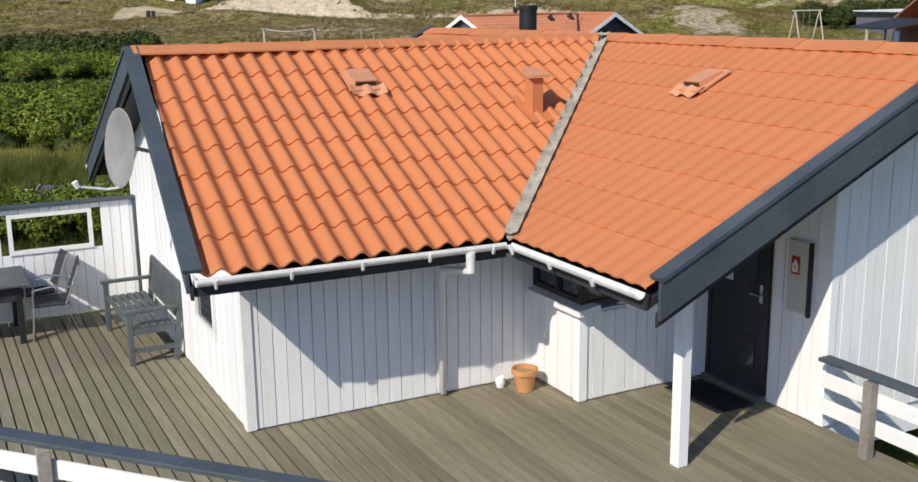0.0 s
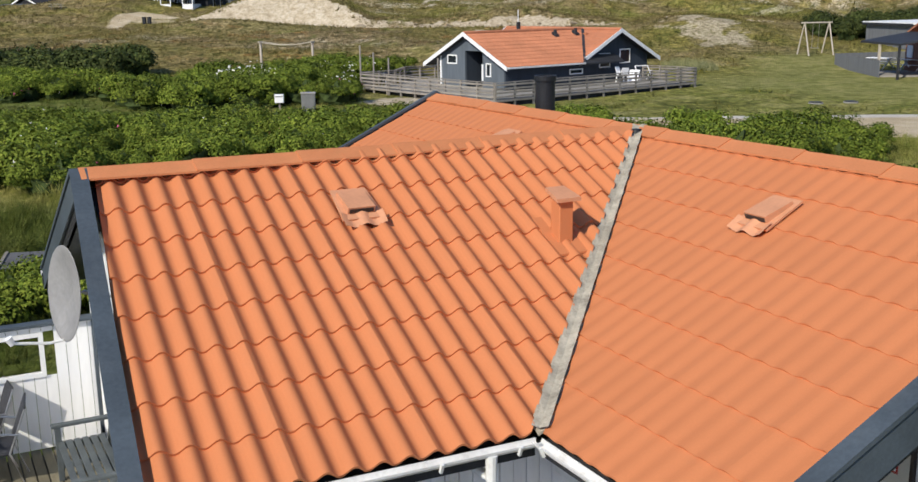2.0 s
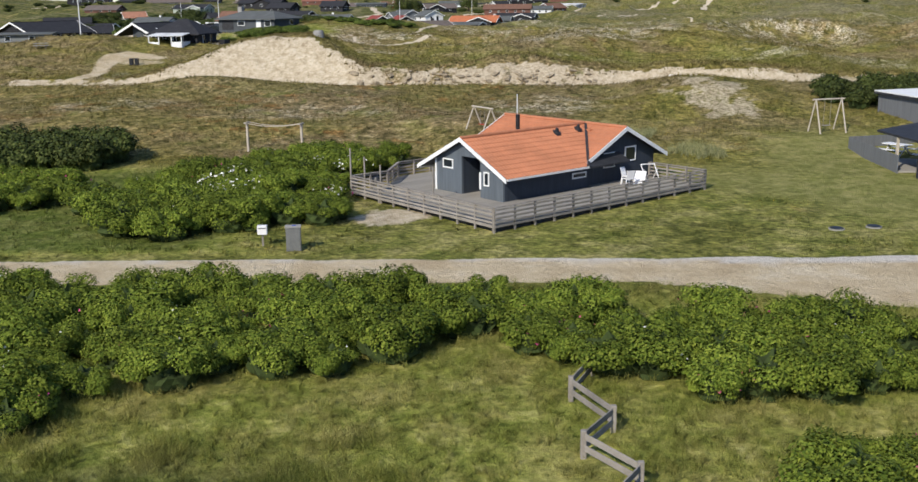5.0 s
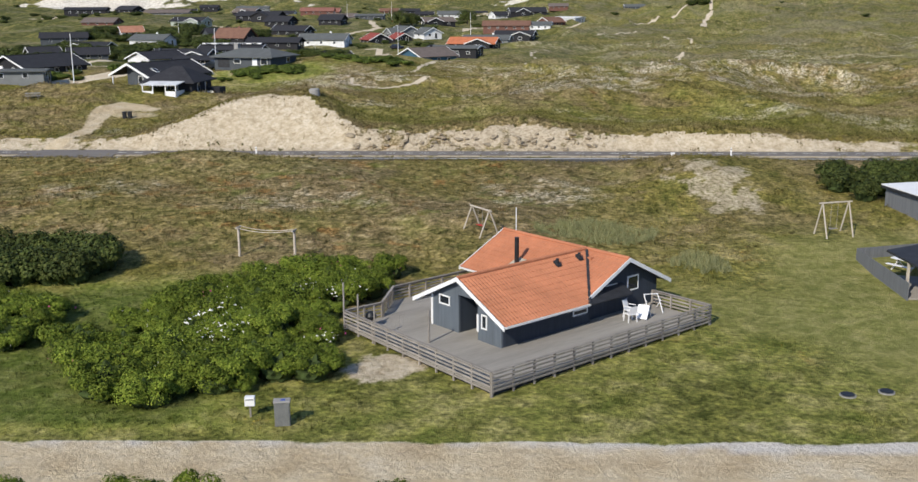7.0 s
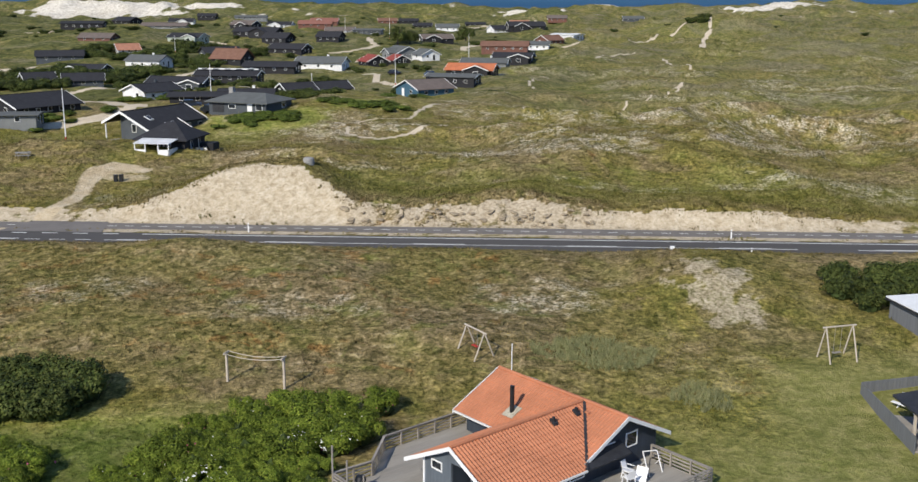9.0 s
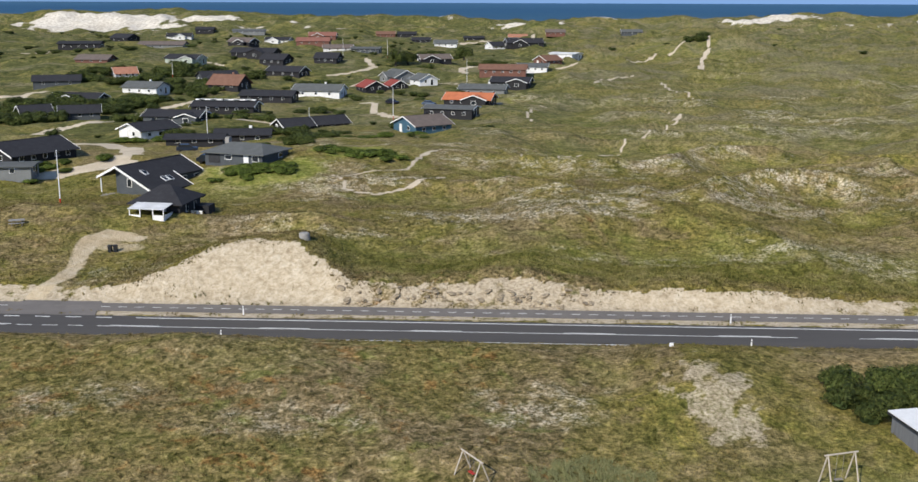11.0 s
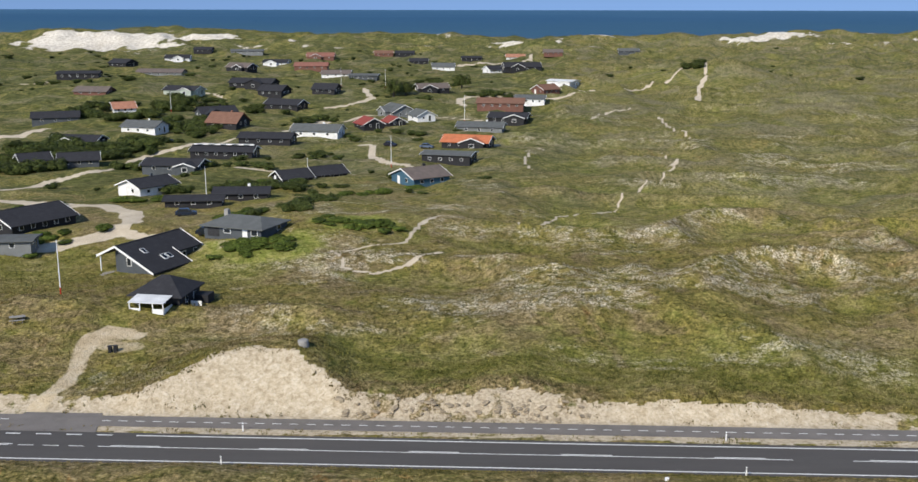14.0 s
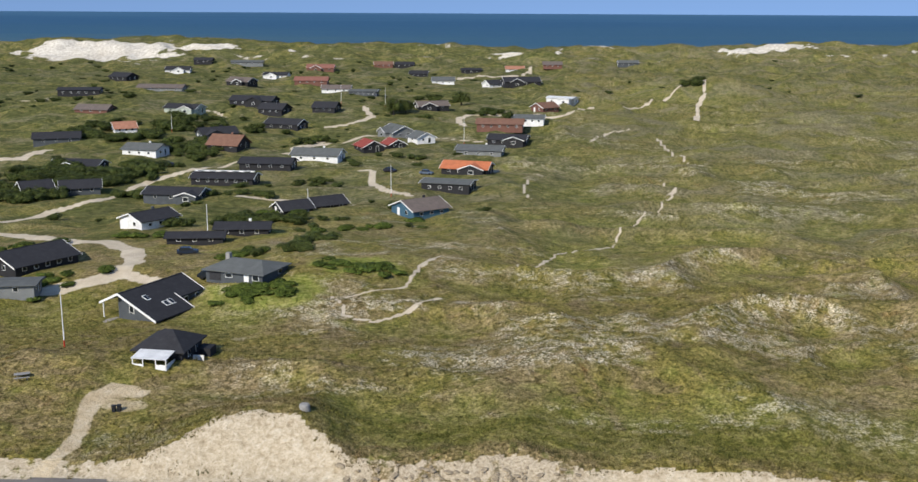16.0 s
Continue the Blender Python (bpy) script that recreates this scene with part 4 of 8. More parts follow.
TRACK_E = ((-34.6, 342.4), (-29.7, 340.4), (-29.5, 327.0), (-24.4, 308.8), (-16.1, 296.2))
TRACK_F = ((-64.8, 396.8), (-53.7, 414.3), (-45.5, 432.5), (-41.0, 441.1), (-30.1, 423.0))
TRACK_F2 = ((-60.8, 457.1), (-50.3, 463.7), (-43.5, 482.7), (-48.9, 500.6))
TRACK_G = ((-2.4, 459.5), (-5.5, 479.5), (-1.9, 496.7), (10.4, 502.7), (25.9, 502.0), (45.4, 496.7), (62.3, 551.4))
TRACK_H = ((-7.9, 730.6), (15.0, 745.5), (35.9, 750.9), (44.6, 804.7), (39.4, 827.1))
TRACK_I = ((122.9, 573.6), (119.7, 551.4), (113.7, 539.0), (99.0, 474.4))
TRACK_I2 = ((73.1, 520.9), (90.4, 538.7), (105.4, 557.7), (118.7, 573.7))
TRACK_J = ((-22.6, 183.2), (-20.2, 179.4), (-19.2, 175.2), (-14.2, 173.9), (-9.0, 177.9), (-4.5, 184.4))
TRACK_J2 = ((-19.9, 183.0), (-10.6, 189.0), (-8.4, 201.7), (-4.9, 210.8))
TRACK_L = ((-46.5, 122.6), (-45.4, 127.7), (-45.7, 132.9), (-46.4, 138.8), (-44.7, 141.8), (-41.3, 141.8))
TRACK_M = ((11.6, 176.4), (14.1, 163.3), (16.0, 148.6), (18.1, 140.1), (19.1, 133.6))
TRACK_N = ((17.8, 328.6), (15.7, 308.0), (17.1, 297.6))
TRACK_Q = ((73.9, 423.6), (72.6, 388.5), (72.1, 361.8), (76.7, 355.2))
TRACK_R = ((45.8, 404.6), (54.8, 436.8), (66.5, 448.5))
TRACK_A2 = ((-62.4, 198.9), (-54.8, 194.2))
TRACK_F3 = ((-65.9, 385.2), (-59.7, 397.1), (-55.5, 428.1), (-64.4, 394.2))
TRACK_G2 = ((-17.6, 435.7), (-4.1, 425.0), (7.6, 419.9))
TRACK_S = ((58.7, 329.8), (59.2, 311.2), (56.1, 304.2))
TRACK_T = ((-208.0, 501.4), (-199.5, 505.0), (-194.7, 508.1))
TRACK_U = ((-126.8, 494.3), (-117.0, 496.7), (-109.3, 477.8))
TRACK_V = ((-156.2, 578.0), (-136.4, 543.0))
TRACK_L2 = ((-41.3, 141.8), (-36.8, 145.5))
TRACK_K = ((8.9, 202.4), (20.1, 232.1), (31.4, 243.3), (39.9, 267.6), (51.5, 291.4), (54.8, 305.4), (59.3, 311.8))
# track, half width, strength
TRACKS = ((TRACK_A, 2.1, 1), (TRACK_A2, 1.6, 0.9), (TRACK_B, 1.5, 1), (TRACK_C, 3.0, 1), (TRACK_D, 1.5, 1), (TRACK_E, 1.3, 0.95), (TRACK_F, 1.4, 0.95),
          (TRACK_F2, 1.5, 0.95), (TRACK_F3, 1.3, 0.9), (TRACK_G, 1.7, 1), (TRACK_G2, 1.1, 0.8), (TRACK_H, 1.8, 1), (TRACK_I, 1.2, 0.95), (TRACK_I2, 1.0, 0.8),
          (TRACK_J, 0.4, 0.95), (TRACK_J2, 0.45, 0.8), (TRACK_K, 0.42, 0.72), (TRACK_L, 1.35, 0.64), (TRACK_L2, 0.7, 0.4), (TRACK_M, 0.4, 0.0), (TRACK_N, 0.5, 0.8),
          (TRACK_Q, 0.8, 0.75), (TRACK_R, 0.8, 0.7), (TRACK_S, 0.6, 0.7), (TRACK_T, 1.6, 0.9), (TRACK_U, 1.0, 0.8), (TRACK_V, 1.4, 0.85))


def near_line(x, y, line):
    d = np.full(x.shape, 1e9)
    for (ax, ay), (bx, by) in zip(line, line[1:]):
        L2 = (bx - ax) ** 2 + (by - ay) ** 2
        f = np.clip(((x - ax) * (bx - ax) + (y - ay) * (by - ay)) / L2, 0, 1)
        d = np.minimum(d, np.hypot(x - ax - f * (bx - ax), y - ay - f * (by - ay)))
    return d


def blob(x, y, cx, cy, rx, ry):
    return np.clip(1.6 - 1.6 * np.sqrt(((x - cx) / rx) ** 2 + ((y - cy) / ry) ** 2), 0, 1)


def ground_masks(x, y):
    """Bare sand, gravel, brown heath, pale lichen and lush green, each from 0 to 1."""
    yr = y - ROAD_SLOPE * x
    ragged = fbm(x / 4.0, y / 4.0, 21, 4)
    fine = fbm(x / 1.1, y / 1.1, 31, 3)
    h = np.interp(x, BANK_X, BANK_H)
    run = np.interp(h, (0.5, 2.0, 4.8), (4.0, 3.2, 9.0))
    bank = ((yr > 116.2) & (yr < 120.2 + run * (0.86 - 0.16 * smooth01((x + 13) / 4) + 0.22 * ragged + 0.12 * fine))) * smooth01((h - 0.55) / 0.6 + 0.5 * fine)
    verge = ((yr > 115.6) & (yr < 120.9)) * 0.8
    sand = np.maximum(bank, verge * smooth01(0.55 + fine))
    # clods and turf hanging over the broken part of the bank
    broken = smooth01((x + 14) / 2) * smooth01((18 - x) / 6)
    sand = sand * (1 - broken * smooth01((fine + 0.6 * ragged + 0.02) * 2.6) * 0.6)
    sand = np.maximum(sand, smooth01(blob(x, y, 19.8, 91.6, 4.7, 8.8) * 5) * smooth01(blob(x, y, 19.8, 91.6, 4.7, 8.8) * 1.3 + 1.2 * ragged + 1.5 * fine - 0.32) * 0.50)
    sand = np.maximum(sand, smooth01(blob(x, y, -4.2, 55.2, 3.1, 2.7) * 5) * smooth01(blob(x, y, -4.2, 55.2, 3.1, 2.7) * 1.4 + 1.0 * ragged + 0.9 * fine - 0.25) * 0.68)
    sand = np.maximum(sand, smooth01(blob(x, y, -315, 915, 95, 42) * 2.0 + 1.1 * fbm(x / 30, y / 16, 41, 4) + 0.9 * fbm(x / 9, y / 7, 42, 3) - 0.40) * (y > 860))
    sand = np.maximum(sand, smooth01(blob(x, y, -225, 932, 32, 14) * 1.8 + 0.8 * ragged - 0.3) * (y > 860))
    sand = np.maximum(sand, smooth01(blob(x, y, 45, 915, 42, 30) * 1.6 + 0.9 * fbm(x / 18, y / 12, 43, 3) + 0.7 * fbm(x / 7, y / 6, 44, 3) - 0.45))
    sand = np.maximum(sand, smooth01(blob(x, y, 105, 945, 40, 9) * 1.6 + 0.6 * ragged - 0.4))
    sand = np.maximum(sand, smooth01(blob(x, y, 250, 930, 60, 26) * 1.6 + 0.8 * ragged - 0.3))
    sand = np.maximum(sand, smooth01((yr - 1035) / 10))
    # gravel: the lane, its widening, and the tracks between the houses
    wob = 0.35 * fbm(x / 3.0, y / 3.0, 51, 3)
    wide = np.interp(x, (7, 15, 22), (0, 3.4, 4.2))
    lane = smooth01((46.95 + wob - y) / 0.5) * smooth01((y - (42.7 - wide) + wob) / 0.5)
    gravel = lane
    for line, hw, amt in TRACKS:
        lo_x, hi_x = min(p[0] for p in line) - 8, max(p[0] for p in line) + 8
        lo_y, hi_y = min(p[1] for p in line) - 8, max(p[1] for p in line) + 8
        k = (x > lo_x) & (x < hi_x) & (y > lo_y) & (y < hi_y)
        if k.any() and amt > 0:
            g = np.zeros(x.shape)
            g[k] = amt * smooth01((hw + 0.5 * ragged[k] * hw - near_line(x[k], y[k], line)) / (0.55 * hw) + 0.4)
            gravel = np.maximum(gravel, g)
    gravel = np.maximum(gravel, 0.55 * smooth01(blob(x, y, -43, 138.5, 5.5, 3.0) * 1.2 + 0.8 * ragged - 0.2))
    heath = smooth01((y - 70) / 10) * smooth01((107 - yr) / 3) * smooth01(0.75 + 0.9 * fbm(x / 13, y / 9, 61, 4) - smooth01((x - 8) / 10) * 0.75)
    heath = np.maximum(heath, smooth01((yr - 124) / 20) * smooth01(-0.1 + 1.3 * fbm(x / 24, y / 15, 62, 4)) * 0.55)
    heath = np.maximum(heath, broken * (yr > 120.2) * smooth01((127.0 - yr) / 2.0))
    heath = np.maximum(heath, 0.9 * smooth01((0.75 + 0.5 * fine - near_line(x, y, TRACK_M)) / 0.5) * (y > 128) * (y < 185))
    lichen = smooth01((fbm(x / 17, y / 9, 71, 4) * 2.0 + 0.5 * fine - 0.05) * 1.7) * smooth01((yr - 126) / 12) * np.interp(yr, (126, 170, 330, 520), (0.85, 1.0, 0.8, 0.2))
    lichen = lichen * smooth01((x + 34 + 0.1 * (y - 126)) / 20 + 0.25)
    lichen = np.maximum(lichen, smooth01(blob(x, y, 6, 91, 9, 8) * 1.3 + 0.7 * fine + 0.5 * ragged - 0.55) * 0.8)
    lichen = np.maximum(lichen, smooth01(np.maximum(blob(x, y, -13, 88, 12, 6), np.maximum(blob(x, y, -31, 92, 10, 7), blob(x, y, -40, 128, 14, 8))) * 1.2 + 0.8 * fine + 0.5 * ragged - 0.65) * 0.6)
    lush = np.clip(smooth01((70 + 4 * ragged - y) / 16) + 0.75 * blob(x, y, 30, 66, 26, 24) + 0.8 * blob(x, y, -60, 108, 12, 8) + 0.95 * blob(x, y, -18, 99, 8, 5) + 0.7 * smooth01((yr - 123) / 4) * smooth01((146 - yr + 8 * ragged) / 10) * smooth01((x + 20) / 6) + 0.8 * blob(x, y, -38, 178, 12, 16) + 0.5 * smooth01(fbm(x / 33, y / 24, 81, 3) * 1.4) * smooth01((yr - 130) / 40), 0, 1)
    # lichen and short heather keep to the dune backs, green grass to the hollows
    # pale backs and green hollows also paint the relief's light and dark
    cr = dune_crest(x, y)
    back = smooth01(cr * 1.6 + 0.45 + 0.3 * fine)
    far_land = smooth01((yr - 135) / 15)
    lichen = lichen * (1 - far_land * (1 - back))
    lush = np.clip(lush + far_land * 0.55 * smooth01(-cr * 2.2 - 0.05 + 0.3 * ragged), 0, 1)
    heath = np.maximum(heath, far_land * 0.8 * back * smooth01(0.15 + 1.2 * fbm(x / 21, y / 17, 64, 3)) * np.interp(yr, (150, 500), (1, 0.5)))
    flowers = np.maximum(smooth01((blob(x, y, 16.5, 76, 7, 14) + 0.5 * ragged - 0.15)), 0.7 * smooth01(blob(x, y, 5, 83, 9, 5) * 1.3 + 0.5 * ragged - 0.2))
    flowers = np.maximum(flowers, smooth01(np.maximum(blob(x, y, -8.6, 48.9, 2.2, 1.2), blob(x, y, 14.5, 57.5, 6, 4)) + 0.5 * ragged - 0.1) * 0.9)
    pebble = smooth01((y - 46.4 + 0.07 * np.clip(x, 0, 12) + 0.5 * fine) / 0.5) * (y < 50)
    pebble = np.maximum(pebble, 0.35 * (y > 100))
    scrub = np.clip(np.interp(y, (170, 240, 400, 700, 960), (0.0, 0.5, 0.9, 1.0, 1.0)) * (1 - 0.75 * smooth01((x + 10 - 0.06 * y) / 50)) + 0.35 * smooth01((-0.15 * y - x) / 30) * (y > 230) + 0.4 * (y > 680), 0, 1) * (1 - sand) * (1 - gravel)
    lawn = smooth01(blob(x, y, 27, 66, 17, 17) * 1.6 + 0.35 * ragged) * smooth01((y - 47.3) / 2) * (1 - flowers)
    meadow = 0.65 * smooth01((yr - 205 + 30 * ragged) / 90)
    pale = smooth01((y - 800) / 60)
    sedge = smooth01((42.3 + ragged - y) / 3) * smooth01((y - 6) / 4) * (0.5 + 0.5 * smooth01((-1.5 - x + 2 * ragged) / 3) * smooth01((28.5 + 2 * ragged - y) / 4))
    sedge = np.maximum(sedge, 0.93 * smooth01((-9 + 2 * ragged - x) / 4) * smooth01((y - 47.6) / 1.0) * smooth01((73 + 4 * ragged - y) / 8))
    sedge = np.maximum(sedge, 0.7 * smooth01(np.maximum(blob(x, y, -33, 185, 13, 9), blob(x, y, -20, 198, 12, 6)) * 1.6 + 0.8 * ragged - 0.2))
    pebble = np.where((x < -30) & (y < 155) & (y > 121), 0.0, pebble)
    return [np.clip(m, 0, 1) for m in (sand, gravel, heath, lichen, lush, flowers, pale, pebble, scrub, lawn, meadow, sedge)]


MASKS = ("sand", "gravel", "heath", "lichen", "lush", "flowers", "pale", "pebble", "scrub", "lawn", "meadow", "sedge")


def grid_rows():
    ys = [-420, -250, -140, -80, -45, -25, -12]
    y = -4.0
    while y < 1160:
        ys.append(y)
        y += 0.55 if y < 50 else 0.5 if y < 110 else 0.30 if y < 133 else 0.75 if y < 190 else 0.006 * y if y < 860 else 2.2 if y < 960 else 6.0
    return np.array(ys + [1200.0])


rows_y = grid_rows()
NS = 330
s_in = np.linspace(-1, 1, NS)
out_k = np.array([1.06, 1.15, 1.3, 1.6, 2.2, 3.5, 6.0])
s_all = np.concatenate([-out_k[::-1], s_in, out_k])
half = 14 + np.maximum(rows_y, 6) * 0.50
gx = s_all[None, :] * half[:, None]
far_edge = 2500.0
gx[:, 0], gx[:, -1] = -far_edge, far_edge
gy = np.repeat(rows_y[:, None], gx.shape[1], axis=1)
gz = terrain(gx, gy)
gz -= 0.35 * smooth01((14 - np.abs(gx)) / 3) * smooth01((14 - gy) / 3) * smooth01((gy + 12) / 6)          # the ground falls away below the deck
nr, nc = gx.shape
me = bpy.data.meshes.new("ground")
me.vertices.add(nr * nc)
me.vertices.foreach_set("co", np.stack([gx, gy, gz], -1).astype(np.float32).ravel())
idx = np.arange(nr * nc).reshape(nr, nc)
quads = np.stack([idx[:-1, :-1], idx[:-1, 1:], idx[1:, 1:], idx[1:, :-1]], -1).reshape(-1, 4)
me.loops.add(quads.size)
me.loops.foreach_set("vertex_index", quads.ravel().astype(np.int32))
me.polygons.add(len(quads))
me.polygons.foreach_set("loop_start", (np.arange(len(quads)) * 4).astype(np.int32))
me.polygons.foreach_set("use_smooth", np.ones(len(quads), bool))
me.update()
me.validate()
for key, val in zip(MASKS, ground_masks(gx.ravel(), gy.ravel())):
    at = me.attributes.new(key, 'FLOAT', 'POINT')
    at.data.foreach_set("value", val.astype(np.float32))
ground = tagged(new("ground", me), "grassy dune land with bare sand and gravel tracks", "ground", kind="structure")


def ground_material():
    m, nt, b = nodes_of("dune_ground", 0.95, 0.0, 0.06)
    v = coords(nt)

    def mask(key):
        a = nt.nodes.new("ShaderNodeAttribute")
        a.attribute_name = key
        return a.outputs["Fac"]

    def times(a, b):
        return math_node(nt, 'MULTIPLY', a, b)
    n_far, n_mid, n_fine, n_tuft = noise_node(nt, v, 0.055, 6, 0.62, 0.4), noise_node(nt, v, 0.42, 7, 0.68), noise_node(nt, v, 3.2, 7, 0.72), noise_node(nt, v, 1.2, 8, 0.72, 0.5)
    grass = ramp_node(nt, n_mid, [(0.34, (0.112, 0.102, 0.030)), (0.47, (0.212, 0.180, 0.062)), (0.58, (0.278, 0.230, 0.102)), (0.68, (0.350, 0.290, 0.155))])
    olive = ramp_node(nt, n_tuft, [(0.38, (0.132, 0.130, 0.028)), (0.62, (0.250, 0.215, 0.062))])
    straw = ramp_node(nt, n_tuft, [(0.38, (0.205, 0.155, 0.072)), (0.62, (0.355, 0.285, 0.155))])
    c = mix_node(nt, ramp_node(nt, n_far, [(0.44, (0.8,) * 3), (0.54, (0,) * 3)]), grass, olive)
    c = mix_node(nt, ramp_node(nt, n_far, [(0.52, (0,) * 3), (0.62, (0.75,) * 3)]), c, straw)
    lush = ramp_node(nt, n_mid, [(0.35, (0.120, 0.140, 0.030)), (0.50, (0.215, 0.214, 0.058)), (0.64, (0.315, 0.285, 0.112))])
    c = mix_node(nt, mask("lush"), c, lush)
    dry = math_node(nt, 'SUBTRACT', 1.0, mask("lush"))
    patch = noise_node(nt, v, 0.15, 6, 0.64, 0.8)
    c = mix_node(nt, times(times(ramp_node(nt, patch, [(0.53, (0,) * 3), (0.60, (0.7,) * 3)]), dry), math_node(nt, 'SUBTRACT', 1.0, mask("meadow"))), c, ramp_node(nt, n_tuft, [(0.36, (0.140, 0.110, 0.050)), (0.66, (0.260, 0.205, 0.115))]))
    c = mix_node(nt, ramp_node(nt, patch, [(0.38, (0.75,) * 3), (0.46, (0,) * 3)]), c, ramp_node(nt, n_tuft, [(0.38, (0.085, 0.095, 0.022)), (0.62, (0.180, 0.175, 0.044))]))
    c = mix_node(nt, mask("meadow"), c, ramp_node(nt, n_mid, [(0.38, (0.080, 0.090, 0.026)), (0.5, (0.138, 0.140, 0.047)), (0.62, (0.212, 0.200, 0.083))]))
    heath = ramp_node(nt, n_tuft, [(0.36, (0.108, 0.094, 0.041)), (0.46, (0.186, 0.150, 0.073)), (0.56, (0.250, 0.193, 0.102)), (0.66, (0.375, 0.325, 0.210))])
    c = mix_node(nt, times(mask("heath"), 0.85), c, heath)
    c = mix_node(nt, times(mask("heath"), ramp_node(nt, n_far, [(0.42, (0.55,) * 3), (0.52, (0,) * 3)])), c, olive)
    rust = noise_node(nt, v, 0.24, 6, 0.68, 1.0)
    c = mix_node(nt, times(ramp_node(nt, rust, [(0.575, (0,) * 3), (0.645, (0.7,) * 3)]), math_node(nt, 'ADD', mask("heath"), mask("flowers"), True)), c, ramp_node(nt, n_tuft, [(0.4, (0.215, 0.105, 0.036)), (0.6, (0.330, 0.190, 0.062))]))
    moss = noise_node(nt, v, 0.33, 5, 0.65, 0.6)
    c = mix_node(nt, times(ramp_node(nt, moss, [(0.36, (0.7,) * 3), (0.44, (0,) * 3)]), mask("heath")), c, (0.165, 0.175, 0.050))
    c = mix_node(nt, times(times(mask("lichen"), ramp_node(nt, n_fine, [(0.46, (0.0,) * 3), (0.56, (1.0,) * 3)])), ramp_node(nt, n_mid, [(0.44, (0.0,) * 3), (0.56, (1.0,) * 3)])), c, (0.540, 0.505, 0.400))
    c = mix_node(nt, times(mask("flowers"), ramp_node(nt, noise_node(nt, v, 4.5, 7, 0.8), [(0.585, (0,) * 3), (0.625, (0.85,) * 3)])), c, (0.50, 0.36, 0.04))
    # tufts light and dark
    c = mix_node(nt, 0.88, c, ramp_node(nt, n_fine, [(0.35, (0.42, 0.44, 0.38)), (0.5, (1.0, 1.0, 1.0)), (0.64, (1.72, 1.67, 1.58))]), 'MULTIPLY')
    c = mix_node(nt, 0.75, c, ramp_node(nt, n_tuft, [(0.38, (0.46, 0.49, 0.43)), (0.5, (1.0,) * 3), (0.62, (1.38, 1.34, 1.27))]), 'MULTIPLY')
    # broad drifts of greyer heather over the dune backs
    drift = noise_node(nt, v, 0.032, 5, 0.6, 1.2)
    c = mix_node(nt, times(mask("meadow"), ramp_node(nt, drift, [(0.48, (0,) * 3), (0.60, (0.75,) * 3)])), c, ramp_node(nt, n_tuft, [(0.36, (0.090, 0.080, 0.050)), (0.5, (0.190, 0.172, 0.112)), (0.64, (0.330, 0.305, 0.225))]))
    c = mix_node(nt, times(mask("lawn"), 0.75), c, ramp_node(nt, n_tuft, [(0.36, (0.175, 0.185, 0.050)), (0.5, (0.245, 0.240, 0.078)), (0.64, (0.330, 0.300, 0.125))]))
    c = mix_node(nt, dry, c, (1.0, 0.975, 0.985), 'MULTIPLY')
    # tall green sedge, darkest where its mask is fullest
    sedge = ramp_node(nt, n_tuft, [(0.34, (0.120, 0.146, 0.026)), (0.46, (0.220, 0.246, 0.050)), (0.56, (0.315, 0.322, 0.080)), (0.68, (0.450, 0.425, 0.155))])
    sedge = mix_node(nt, ramp_node(nt, n_mid, [(0.44, (0,) * 3), (0.62, (0.6,) * 3)]), sedge, ramp_node(nt, n_tuft, [(0.36, (0.260, 0.232, 0.066)), (0.64, (0.470, 0.400, 0.150))]))
    sedge = mix_node(nt, 0.7, sedge, ramp_node(nt, n_fine, [(0.36, (0.48, 0.50, 0.42)), (0.5, (1.0,) * 3), (0.64, (1.5, 1.45, 1.35))]), 'MULTIPLY')
    sedge = mix_node(nt, 1.0, sedge, ramp_node(nt, mask("sedge"), [(0.50, (1.0,) * 3), (0.95, (0.46, 0.54, 0.52))]), 'MULTIPLY')
    c = mix_node(nt, math_node(nt, 'MULTIPLY', mask("sedge"), 2.0, True), c, sedge)
    # dark low scrub, thickest among the far dunes
    scrub = noise_node(nt, v, 0.105, 8, 0.72, 0.7)
    c = mix_node(nt, times(ramp_node(nt, math_node(nt, 'ADD', scrub, math_node(nt, 'MULTIPLY', mask("scrub"), 0.075)), [(0.535, (0,) * 3), (0.585, (0.85,) * 3)]), mask("scrub")), c, ramp_node(nt, n_mid, [(0.4, (0.045, 0.058, 0.018)), (0.6, (0.125, 0.130, 0.044))]))
    sand = ramp_node(nt, n_tuft, [(0.33, (0.36, 0.285, 0.185)), (0.46, (0.50, 0.415, 0.290)), (0.58, (0.60, 0.515, 0.380)), (0.70, (0.67, 0.60, 0.475))])
    sand = mix_node(nt, 0.8, sand, ramp_node(nt, n_fine, [(0.33, (0.62, 0.60, 0.56)), (0.48, (1.0,) * 3), (0.68, (1.12,) * 3)]), 'MULTIPLY')
    # far sand is lightened in its colour for the dunes' steep sunlit faces
    sand = mix_node(nt, mask("pale"), sand, ramp_node(nt, n_mid, [(0.38, (0.48, 0.43, 0.35)), (0.5, (0.64, 0.59, 0.50)), (0.6, (0.74, 0.70, 0.61))]))
    sand = mix_node(nt, times(mask("heath"), 0.6), sand, ramp_node(nt, n_fine, [(0.38, (0.22, 0.175, 0.12)), (0.5, (0.42, 0.35, 0.25)), (0.62, (0.54, 0.465, 0.35))]))
